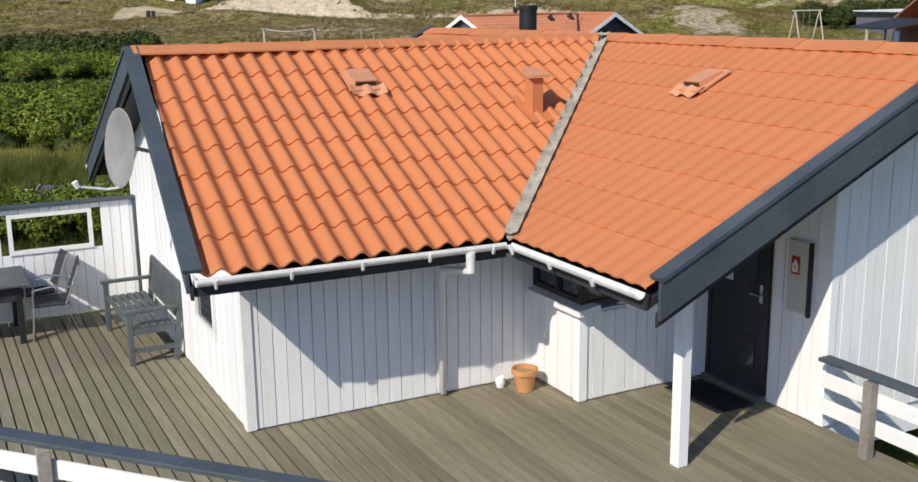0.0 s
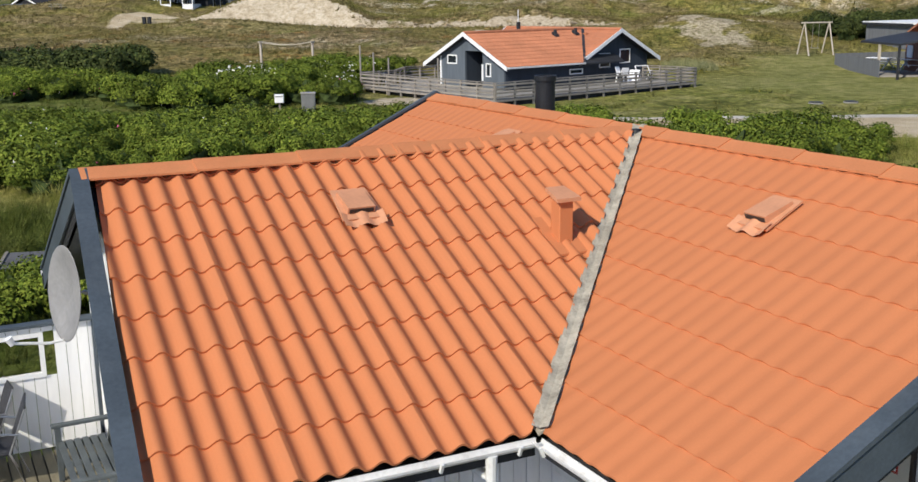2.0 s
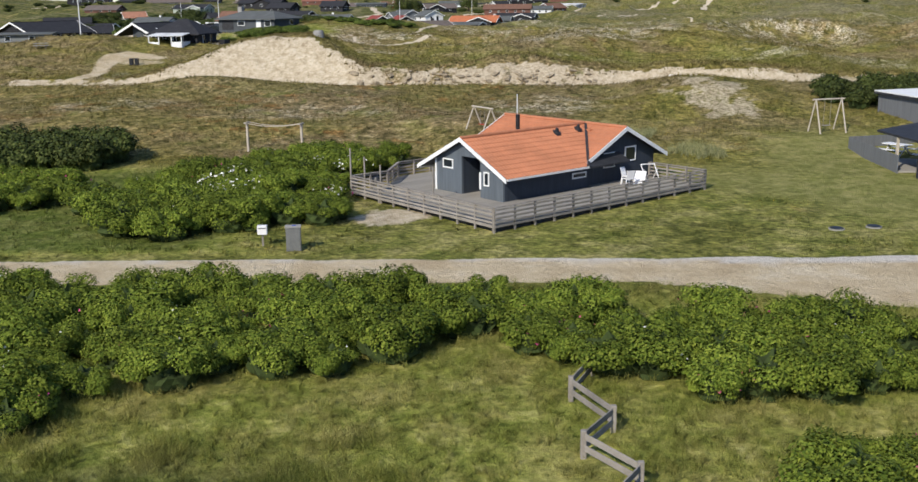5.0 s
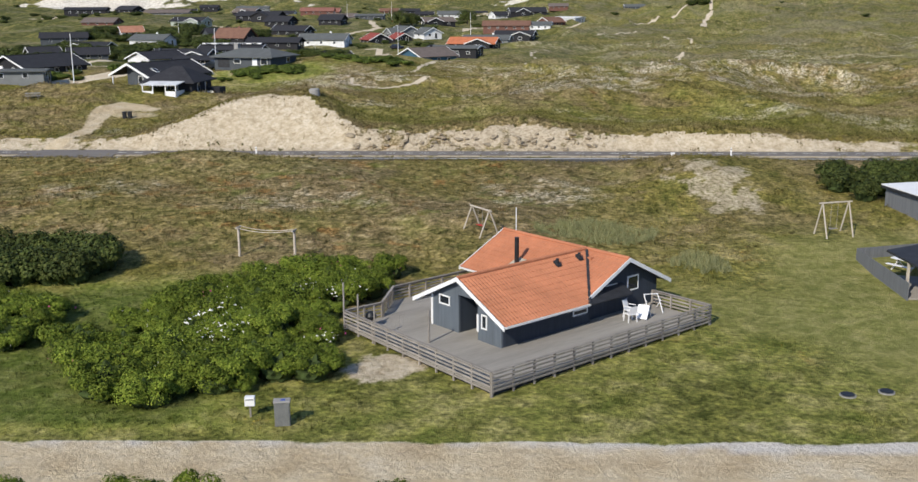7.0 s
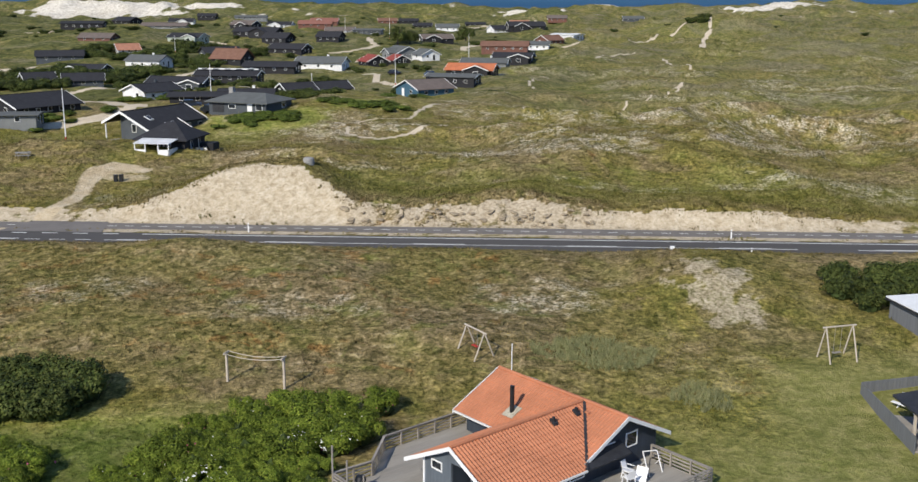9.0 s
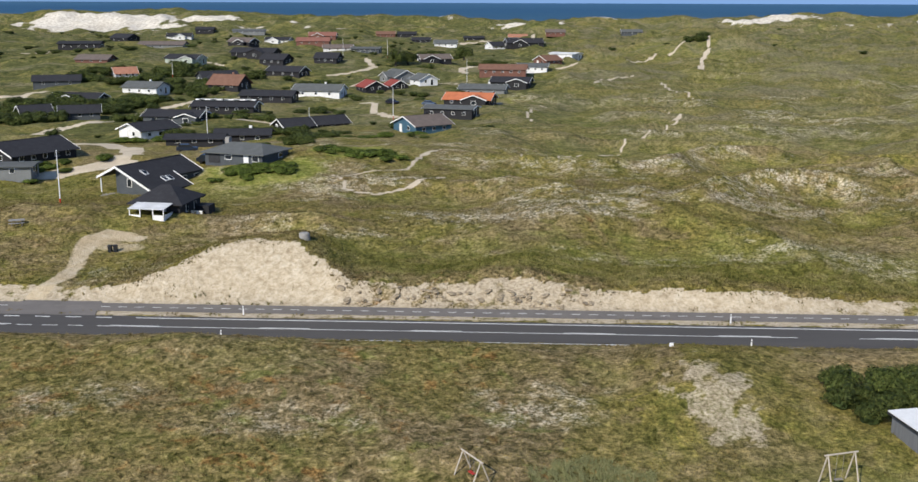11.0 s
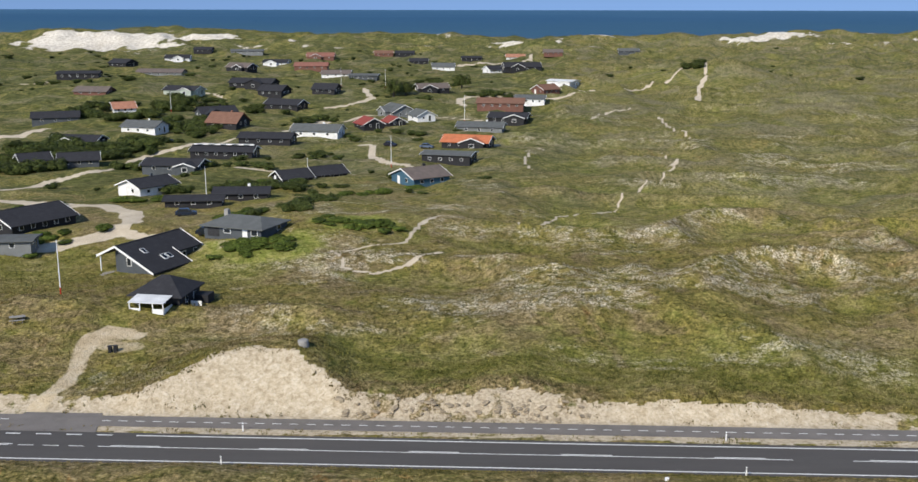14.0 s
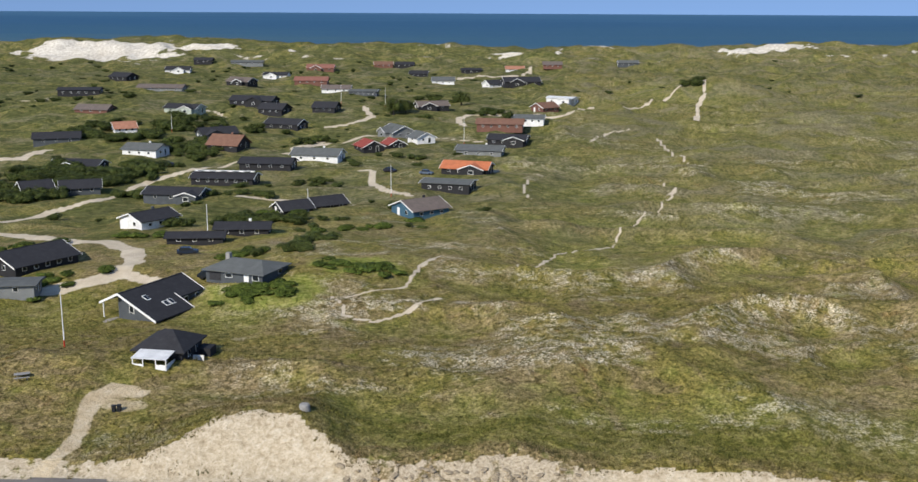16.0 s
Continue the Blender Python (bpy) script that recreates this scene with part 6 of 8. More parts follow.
# antenna behind the house
an = thing("aerial_mast", pose(3.0, 71.6, 0.0), "thin white mast behind the house", "mast")
part("mast", rod((0, 0, 0), (0, 0, 4.3), 0.03), PLASTIC, an)

# ---- garden things beside the lane and on the heath ----
gb = thing("meter_cabinet", pose(-7.5, 48.45, ground_z(-7.5, 48.45), 0, 0, 8), "grey utility cabinet on the grass verge", "cabinet")
part("body", box(-0.32, 0.32, -0.2, 0.2, 0, 1.02, bev=0.015), GREYBOX, gb)
part("lid", box(-0.35, 0.35, -0.23, 0.23, 1.02, 1.10, bev=0.02), CONCRETE, gb)
part("door", box(-0.27, 0.27, -0.215, -0.2, 0.12, 0.95), GREYBOX, gb)
part("label_plate", box(-0.05, 0.14, -0.1, 0.1, 1.10, 1.105), plain("blue_label", (0.05, 0.09, 0.35), 0.5, bump=0), gb)
mb = thing("mailbox", pose(-9.0, 49.2, ground_z(-9.0, 49.2), 0, 0, 5), "white mailbox on a short post", "mailbox")
part("post", box(-0.04, 0.04, -0.04, 0.04, 0, 0.75), OLDWOOD, mb)
part("body", box(-0.21, 0.21, -0.15, 0.15, 0.52, 0.92, bev=0.015), PLASTIC, mb)
part("flap", box(-0.17, 0.17, -0.162, -0.15, 0.80, 0.84), GREYBOX, mb)


def swing_rope(m):
    s = thing("goal_frame", m, "white timber frame with a sagging rope", "frame")
    for x in (0.0, 4.0):
        part("post", beam((x, 0, -0.2), (x, 0, 2.1), 0.13, 0.13, (0, 1, 0)), PALEWOOD, s)
        part("cross_piece", beam((x, -0.35, 2.05), (x, 0.35, 2.05), 0.1, 0.1), PALEWOOD, s)
    for y in (-0.3, 0.3):
        part("rope", tube([(4.0 * k / 10, y, 2.08 - 0.22 * (1 - ((k - 5) / 5) ** 2)) for k in range(11)], 0.025, 6), PALEWOOD, s)


swing_rope(pose(-15.3, 75.5, ground_z(-13, 75), 0, 0, -14))


def swing(m, label, mat, w=2.0, h=2.2, red=False, lean=0.0):
    s = thing("swing_frame", m, label, "swing")
    for x in (0, w):
        for y in (-0.8, 0.8):
            part("leg", rod((x, y, -0.15), (x, 0.02 * y, h), 0.055, 0.05), mat, s)
    part("top_beam", rod((-0.25, 0, h), (w + 0.25, 0, h), 0.06), mat, s)
    for x in (w * 0.35, w * 0.6):
        part("rope", rod((x, 0, h), (x, 0.05, 0.5), 0.012), OLDWOOD, s)
    part("seat", box(w * 0.33, w * 0.62, -0.1, 0.15, 0.47, 0.51), RED if red else OLDWOOD, s)


swing(pose(24.45, 79.3, ground_z(25.5, 79.6), 0, 0, 17), "weathered timber A-frame swing on the grass", PALEWOOD, 2.1, 2.35)
swing(pose(0.2, 80.3, ground_z(0.8, 79.3), 0, 0, -57), "pale timber swing with a red seat", PALEWOOD, 2.2, 1.7, True)


def zig_fence():
    pts = ((3.0, 31.2), (3.9, 29.2), (3.0, 27.7), (4.1, 26.0), (3.1, 24.3))
    more = ((3.8, 33.1),) + pts
    f = thing("zigzag_fence", pose(0, 0, 0), "weathered grey zigzag timber fence in the grass", "fence")
    for (ax, ay), (bx, by) in zip(more, more[1:]):
        za, zb = ground_z(ax, ay), ground_z(bx, by)
        part("post", box(ax - 0.07, ax + 0.07, ay - 0.07, ay + 0.07, za - 0.2, za + 0.72, bev=0.01), OLDWOOD, f)
        for h in (0.28, 0.58):
            part("rail", beam((ax, ay, za + h), (bx, by, zb + h), 0.035, 0.155), OLDWOOD, f)
    ax, ay = more[-1]
    part("post", box(ax - 0.07, ax + 0.07, ay - 0.07, ay + 0.07, ground_z(ax, ay) - 0.2, ground_z(ax, ay) + 0.72, bev=0.01), OLDWOOD, f)


zig_fence()


# ---- the grey property beside the lawn ----
GREYWALL = plain("grey_boarding", (0.165, 0.172, 0.180), 0.7, var=0.14, coarse=1, fine=14, bump=0.2, stretch=(5, 5, 0.3))
shed = thing("garden_shed", pose(31.6, 87.6, ground_z(32.6, 85.4), 0, 0, 10), "grey boarded shed with a white flat roof", "shed")
part("wall", box(0.25, 6.5, -7.0, -0.25, -0.4, 1.55), GREYWALL, shed)
part("roof", prism([(0, -7.3, 1.55), (6.8, -7.3, 1.65), (6.8, 0, 1.65), (0, 0, 1.55)], (0, 0, 0.16)), TRIM_WHITE, shed)
part("fascia", box(-0.03, 0.0, -7.3, 0, 1.45, 1.62), DARKWOOD, shed)
rh = thing("orange_roof_house", pose(29.0, 67.0, 0.0, 0, 0, 4), "brick summer house with an orange tiled roof", "house")
BRICK = plain("reddish_brick", (0.30, 0.15, 0.10), 0.85, var=0.2, coarse=2, fine=25, bump=0.3)
part("wall", box(0, 9, -4, 4, -0.5, 2.2), BRICK, rh)
part("roof", prism([(-0.4, -4.5, 2.05), (-0.4, 0, 3.9), (-0.4, 4.5, 2.05), (-0.4, 4.5, 1.93), (-0.4, 0, 3.78), (-0.4, -4.5, 1.93)], (10, 0, 0)), TILE_FAR, rh)
cn = part("canopy", prism([(-3.6, -2.8, 1.95), (-3.6, 2.8, 1.95), (-0.3, 2.8, 2.5), (-0.3, -2.8, 2.5)], (0, 0, 0.12)), DARKWOOD, rh, "dark lean-to canopy")
part("canopy_post", box(-3.55, -3.43, -2.6, -2.48, -0.4, 1.95), DARKWOOD, rh)
part("canopy_post", box(-3.6, -3.46, 0.0, 0.14, -0.4, 1.95), PALEWOOD, rh, "pale timber post")
part("gable_window", box(-0.04, 0.0, 2.9, 3.7, 0.9, 1.7), TRIM_WHITE, rh)
gf = thing("grey_garden_fence", pose(25.2, 74.3, 0.05), "grey boarded garden fence round a terrace", "fence")
for k in range(42):
    part("board", box(-0.02, 0.02, -0.2 * k - 0.19, -0.2 * k, -0.3, 0.95), GREYWALL, gf)
for k in range(40):
    part("board", beam((0.2 * k + 0.01, 0.06 * k, 0.35), (0.2 * k + 0.19, 0.06 * k + 0.057, 0.35), 0.035, 1.25), GREYWALL, gf)
part("terrace", prism([(0.05, 0, -0.12), (7.8, 2.3, -0.12), (7.8, -8.2, -0.12), (0.05, -8.2, -0.12)], (0, 0, 0.12)), DECK_GREY, gf)


def picnic_table(m):
    p = thing("picnic_table", m, "white picnic table with fixed benches", "picnic table", "picnic tables")
    part("tabletop", box(-0.9, 0.9, -0.38, 0.38, 0.72, 0.77), PLASTIC, p)
    for s in (-1, 1):
        part("bench_seat", box(-0.9, 0.9, s * 0.75 - 0.14, s * 0.75 + 0.14, 0.42, 0.46), PLASTIC, p)
        part("leg", beam((s * 0.6, -0.7, 0), (s * 0.6, 0.2, 0.72), 0.05, 0.09), PLASTIC, p)
        part("leg", beam((s * 0.6, 0.7, 0), (s * 0.6, -0.2, 0.72), 0.05, 0.09), PLASTIC, p)
    return p


pt = picnic_table(pose(27.6, 72.2, 0.05, 0, 0, 125))
copy_thing(pt, pose(28.8, 69.6, 0.05, 0, 0, 125))


# ---- the holiday village in the dunes ----
def paint(name, c, rough=0.75):
    return plain(name, c, rough, var=0.14, coarse=0.6, fine=8, bump=0.1, dirt=tuple(0.6 * q + 0.05 for q in c), dirt_amt=0.4)


V_BLACK, V_SLATE, V_GREY = paint("black_tarred_boarding", (0.022, 0.022, 0.025)), paint("slate_boarding", (0.075, 0.085, 0.095)), paint("pale_grey_boarding", (0.20, 0.21, 0.21))
V_WHITE, V_BLUE, V_RED, V_GREEN = paint("whitewashed_wall", (0.78, 0.78, 0.77)), paint("sea_blue_boarding", (0.055, 0.125, 0.185)), paint("red_brown_boarding", (0.17, 0.080, 0.058)), paint("pale_green_boarding", (0.42, 0.47, 0.40))
R_BLACK, R_GREY, R_BROWN = paint("black_felt_roof", (0.030, 0.030, 0.034), 0.85), paint("grey_felt_roof", (0.115, 0.122, 0.118), 0.85), paint("brown_tile_roof", (0.20, 0.105, 0.07), 0.85)
R_TAUPE, R_RED, R_ORANGE, R_WHITE, R_DULL, R_RUST = paint("taupe_tile_roof", (0.155, 0.125, 0.108), 0.85), paint("dark_red_roof", (0.27, 0.06, 0.045), 0.8), paint("bright_orange_roof", (0.52, 0.17, 0.075), 0.8), paint("white_sheet_roof", (0.72, 0.73, 0.73), 0.6), paint("faded_orange_roof", (0.40, 0.19, 0.12), 0.85), paint("dull_red_tile_roof", (0.26, 0.115, 0.085), 0.85)


VILLAGE = []


def village_house(x, y, yaw, L, W, wall, roofm, label, wall_h=2.2, pitch=24.0, barge_white=True, chimney=None, windows=3, lean=None, sink=0.0, wing=None):
    """A gabled summer house, its ridge along local x, with barge boards, windows, door and flue; wing: place, width and reach of a cross gable."""
    z = ground_z(x, y)
    VILLAGE.append((x, y))
    wall_h *= 0.86
    h = thing("summer_house", pose(x, y, z - sink, 0, 0, yaw), label, "house", "village houses")
    rise = math.tan(radians(pitch)) * W / 2
    a, w = L / 2, W / 2
    part("wall", prism([(-a, -w, -1.2), (-a, w, -1.2), (-a, w, wall_h), (-a, 0, wall_h + rise), (-a, -w, wall_h)], (L, 0, 0)), wall, h)
    ov, sl = 0.55, rise / w
    ez, ew = wall_h - sl * ov, w + ov
    for s in (-1, 1):
        slab = [(-a - ov, 0, wall_h + rise + 0.16), (-a - ov, s * ew, ez + 0.16), (-a - ov, s * ew, ez + 0.02), (-a - ov, 0, wall_h + rise + 0.02)]
        part("roof_slope", prism(slab, (L + 2 * ov, 0, 0)), roofm, h)
        for e in (-1, 1):
            xe = e * (a + ov)
            part("barge_board", prism([(xe, 0, wall_h + rise + 0.2), (xe, s * (ew + 0.05), ez + 0.18), (xe, s * (ew + 0.05), ez - 0.10), (xe, 0, wall_h + rise - 0.08)], (e * 0.06, 0, 0)), TRIM_WHITE if barge_white else roofm, h)
    part("ridge_cap", beam((-a - ov, 0, wall_h + rise + 0.17), (a + ov, 0, wall_h + rise + 0.17), 0.3, 0.06), roofm, h)
    trim = TRIM_WHITE
    for k in range(windows):
        wx = -a + L * (k + 0.75) / (windows + 0.5)
        wd = new("window")
        wd.parent = h
        wd.location = (wx, -w, 1.25)
        part("window_frame", box(-0.46, 0.46, -0.07, -0.01, -0.42, 0.42), trim, wd)
        part("pane", box(-0.39, 0.39, -0.09, -0.06, -0.35, 0.35), GLASS, wd)
    for e in (-1, 1):
        wd = new("window")
        wd.parent = h
        wd.matrix_basis = pose(e * a, -w * 0.35, 1.35, 0, 0, 90 * e)
        part("window_frame", box(-0.46, 0.46, -0.07, -0.01, -0.5, 0.5), trim, wd)
        part("pane", box(-0.39, 0.39, -0.09, -0.06, -0.43, 0.43), GLASS, wd)
        dr = new("door")
        dr.parent = h
        dr.matrix_basis = pose(e * a, w * 0.35, 0, 0, 0, 90 * e)
        part("door_frame", box(-0.55, 0.55, -0.06, -0.01, 0, 2.05), trim, dr)
        part("door_leaf", box(-0.45, 0.45, -0.08, -0.05, 0, 1.95), GLASS if e > 0 else trim, dr)
    if wing:
        wx, ww, wl = wing
        wr = min(math.tan(radians(pitch)) * ww / 2, rise)
        part("wing_wall", prism([(wx - ww / 2, -w - wl, -1.2), (wx + ww / 2, -w - wl, -1.2), (wx + ww / 2, -w - wl, wall_h), (wx, -w - wl, wall_h + wr), (wx - ww / 2, -w - wl, wall_h)], (0, wl + w * 0.9, 0)), wall, h)
        for s in (-1, 1):
            e = ww / 2 + 0.4
            se = wall_h - wr / (ww / 2) * 0.4
            part("wing_roof", prism([(wx, -w - wl - 0.5, wall_h + wr + 0.18), (wx + s * e, -w - wl - 0.5, se + 0.18), (wx + s * e, -w - wl - 0.5, se + 0.04), (wx, -w - wl - 0.5, wall_h + wr + 0.04)], (0, wl + w + 0.5, 0)), roofm, h)
            part("barge_board", prism([(wx, -w - wl - 0.5, wall_h + wr + 0.22), (wx + s * (e + 0.05), -w - wl - 0.5, se + 0.2), (wx + s * (e + 0.05), -w - wl - 0.5, se - 0.06), (wx, -w - wl - 0.5, wall_h + wr - 0.04)], (0, -0.06, 0)), TRIM_WHITE if barge_white else roofm, h)
        wd = new("window")
        wd.parent = h
        wd.location = (wx, -w - wl, 1.15)
        part("window_frame", box(-0.8, 0.8, -0.07, -0.01, -0.6, 0.6), trim, wd)
        part("pane", box(-0.7, 0.7, -0.09, -0.06, -0.5, 0.5), GLASS, wd)
    if chimney:
        cx = a * 0.25
        part("chimney", box(cx - 0.3, cx + 0.3, 0.1, 0.6, wall_h + rise - 0.4, wall_h + rise + 0.75), chimney, h)
    if lean:
        lw, ld, lm = lean
        part("lean_to_roof", prism([(-a, -w - ld, 1.75), (-a + lw, -w - ld, 1.75), (-a + lw, -w + 0.1, 2.15), (-a, -w + 0.1, 2.15)], (0, 0, 0.1)), lm, h)
        for q in (0.1, lw - 0.1):
            part("lean_to_post", box(-a + q - 0.06, -a + q + 0.06, -w - ld + 0.1, -w - ld + 0.22, -0.8, 1.75), TRIM_WHITE, h)
    return h


VH = village_house
VH(-49.6, 242.0, 4, 11.5, 6.2, V_BLACK, R_BLACK, "long black boarded house with black felt roof", 2.2, 16, barge_white=False, chimney=TRIM_WHITE)
VH(-56.9, 229.8, 6, 11.5, 5.2, V_BLACK, R_BLACK, "low black boarded annexe with black roof", 1.9, 14, barge_white=False)
VH(-83.3, 208.7, 57, 13.5, 10.8, V_BLACK, R_BLACK, "large black house with white gable boards", 2.2, 20, windows=5)
VH(-78.9, 188.7, 8, 10.0, 5.0, V_GREY, R_GREY, "low grey shed with flat grey roof", 2.2, 4, barge_white=False, windows=2)
VH(-74.2, 253.9, 53, 10.3, 8.3, V_WHITE, R_BLACK, "white walled house with black felt roof", 2.5, 19, chimney=V_SLATE)
VH(-79.1, 294.3, -8, 15.5, 8.0, V_SLATE, R_BLACK, "slate grey house with black roof and white trim", 2.3, 18, windows=3, wing=(5.0, 5.5, 2.0))
VH(-72.1, 321.8, -5, 18.5, 8.0, V_BLACK, R_BLACK, "black house with a white skylight band", 2.3, 17, windows=6)
VH(-63.6, 343.8, -6, 16.5, 8.0, V_BLACK, R_BLACK, "black boarded house with dark roof", 2.4, 18, barge_white=False, windows=4)
VH(-50.5, 363.0, -10, 16.0, 8.5, V_WHITE, R_GREY, "white walled house with dark grey roof", 2.6, 22, chimney=V_WHITE)
VH(-86.5, 389.0, -18, 12.0, 9.5, V_BLACK, R_BROWN, "house with a steep brown tiled roof", 2.0, 33, barge_white=False, chimney=BRICK)
VH(-112.6, 376.4, -14, 13.0, 9.0, V_WHITE, R_GREY, "white walled house with grey hipped roof", 2.7, 20, chimney=V_WHITE, barge_white=False)
VH(-156.2, 408.6, 18, 16.5, 9.0, V_SLATE, R_BLACK, "dark house with white double doors", 2.4, 22, barge_white=False)
VH(-124.7, 346.0, -8, 16.0, 8.0, V_BLACK, R_BLACK, "black house behind shrubs with white gable", 2.3, 20, wing=(-1.0, 6.5, 1.8))
VH(-109.2, 304.8, 20, 10.5, 7.5, V_SLATE, R_BLACK, "small slate house with white gable boards", 2.2, 24)
VH(-120.1, 300.2, 35, 8.0, 7.0, V_BLACK, R_BLACK, "small black house among shrubs", 2.2, 26)
VH(-98.1, 419.5, 32, 14.0, 9.5, V_SLATE, R_BLACK, "slate blue house with dark gables", 2.6, 24, barge_white=False, chimney=V_BLACK, wing=(-2.5, 7.0, 2.5))
VH(-127.6, 483.3, -18, 16.0, 8.5, V_GREEN, R_BLACK, "pale green house with black roof", 2.5, 20, wing=(4.0, 6.5, 2.0))
VH(-187.7, 520.2, 6, 19.5, 8.5, V_BLACK, R_BLACK, "long black house with flat dark roof", 2.8, 13, barge_white=False, windows=5)
VH(-165.6, 477.2, -8, 15.0, 9.0, V_RED, R_TAUPE, "low brown house with dull red roof", 2.0, 22, barge_white=False)
VH(-137.9, 430.5, 30, 8.5, 8.0, V_WHITE, R_DULL, "small house with faded orange roof among shrubs", 2.2, 28)
VH(-205.1, 637.2, -30, 14.5, 9.5, V_BLACK, R_BLACK, "black gabled house in the dunes", 2.6, 24, barge_white=False)
VH(-161.8, 566.6, -4, 24.0, 9.0, V_GREY, R_TAUPE, "long house with taupe tiled roof", 2.4, 18, barge_white=False, windows=5)
VH(-132.9, 626.9, -25, 15.0, 9.5, V_BLACK, R_TAUPE, "dark house with taupe gabled roof", 2.5, 24, wing=(2.0, 6.5, 2.5))
VH(-207.0, 761.4, 5, 17.0, 9.0, V_WHITE, R_BLACK, "white gabled house far in the dunes", 2.5, 25, wing=(1.0, 7.0, 2.0))
VH(-209.8, 845.1, 0, 14.0, 9.0, V_BLACK, R_BLACK, "dark house at the foot of the dunes", 2.6, 22, barge_white=False)
VH(-172.3, 829.5, 5, 24.0, 9.0, V_GREY, R_GREY, "grey terrace at the foot of the dunes", 2.6, 15, barge_white=False, windows=5)
VH(-130.2, 722.7, -6, 16.5, 9.0, V_WHITE, R_BLACK, "white gabled house with black roof", 2.5, 22, wing=(-2.0, 7.5, 2.5))
VH(-100.3, 503.2, -14, 21.0, 9.0, V_BLACK, R_BLACK, "black house with several gables", 2.6, 22, barge_white=False, windows=5, wing=(2.5, 8.0, 2.5))
VH(-87.7, 485.8, -20, 12.0, 9.0, V_BLACK, R_BLACK, "black gabled house with dark roof", 2.6, 26, barge_white=False)
VH(-77.0, 453.4, -22, 16.0, 8.5, V_BLACK, R_BLACK, "black house with white trimmed gable", 2.6, 24)
VH(-64.8, 489.3, -12, 10.5, 9.0, V_BLACK, R_BLACK, "small black house on a sandy yard", 2.4, 26, barge_white=False)
VH(-93.1, 633.3, 0, 19.0, 9.0, V_RED, R_RUST, "house with a long dull red tiled roof", 2.4, 22, barge_white=False, windows=4)
VH(-111.8, 802.4, 0, 20.0, 10.0, V_RED, R_RUST, "red and black house near the dunes", 2.6, 26, windows=4, wing=(-3.0, 8.0, 2.5))
VH(-56.9, 579.0, -4, 15.0, 9.0, V_SLATE, R_GREY, "slate house with flat roof and white columns", 2.8, 9, windows=5)
VH(-75.7, 610.7, 0, 16.0, 9.0, V_WHITE, R_TAUPE, "house with taupe roof and white gable", 2.3, 22)
VH(-36.6, 395.4, -62, 9.0, 8.0, V_BLACK, R_RED, "black house with dark red roof and white barge boards", 2.2, 27, windows=2)
VH(-28.0, 399.9, -62, 7.5, 6.5, V_BLACK, R_RED, "small black annexe with dark red roof", 2.0, 27, windows=1)
VH(-28.7, 430.8, -60, 12.0, 10.0, V_GREY, R_GREY, "grey house with white trimmed gable", 2.6, 26, wing=(0.0, 7.0, 2.0))
VH(-18.1, 408.2, -60, 8.0, 7.5, V_WHITE, R_GREY, "white gabled annexe with grey roof", 2.4, 26, windows=1)
VH(-12.0, 273.5, 36.4, 10.5, 10.2, V_BLUE, R_TAUPE, "sea blue house with taupe roof and white gable", 2.45, 20, chimney=V_BLACK)
VH(-5.6, 311.9, -14, 14.0, 8.5, V_BLACK, R_GREY, "black house with flat grey roof and white edge", 2.8, 8, windows=4)
VH(-0.4, 339.0, -14, 14.5, 9.0, V_BLACK, R_ORANGE, "black house with bright orange roof", 2.4, 20, windows=4, wing=(2.5, 7.5, 1.5))
VH(4.1, 385.7, -10, 16.0, 9.0, V_GREY, R_GREY, "grey house with dark roof and white chimney", 2.6, 16, chimney=V_WHITE)
VH(15.0, 413.6, -14, 14.5, 9.0, V_BLACK, R_BLACK, "black house with white gable boards", 2.5, 19, windows=4, wing=(3.0, 7.5, 1.2))
VH(12.5, 440.5, -6, 18.5, 9.0, V_RED, R_BROWN, "long house with brown tiled roof", 2.6, 20, barge_white=False, windows=5)
VH(25.9, 467.3, -8, 12.5, 8.5, V_WHITE, R_GREY, "white house with grey roof", 2.6, 15, windows=4)
VH(35.8, 518.3, 40, 10.5, 8.5, V_RED, R_BROWN, "red brick house with white barge boards", 2.6, 26)
VH(47.6, 558.6, -30, 14.0, 9.0, V_WHITE, R_WHITE, "white house with a white flat roof", 3.2, 6, wing=(4.0, 6.0, 3.0))
VH(-18.5, 518.2, 20, 15.0, 8.5, V_BLACK, R_TAUPE, "dark house with taupe roof and white gable", 2.4, 24, wing=(-3.0, 7.5, 2.0))
VH(30.4, 651.5, 10, 22.0, 10.0, V_BLACK, R_BLACK, "dark cluster of gabled houses", 2.8, 26, windows=4, wing=(-4.0, 8.0, 3.0))
VH(15.1, 662.4, 30, 13.0, 9.0, V_WHITE, R_BLACK, "white house with black gabled roof", 2.6, 26)
VH(33.6, 822.9, 0, 14.0, 9.0, V_WHITE, R_DULL, "white house with faded orange roof near the dunes", 2.6, 24)
VH(61.3, 812.8, 0, 14.0, 9.0, V_RED, R_TAUPE, "brown house near the dunes", 2.6, 24, barge_white=False)
VH(-53.8, 873.1, 0, 15.0, 9.0, V_BLACK, R_BLACK, "dark house below the dunes", 2.6, 22, barge_white=False)
VH(-70.8, 871.0, 5, 15.0, 9.0, V_RED, R_BROWN, "brown house below the dunes", 2.6, 24)
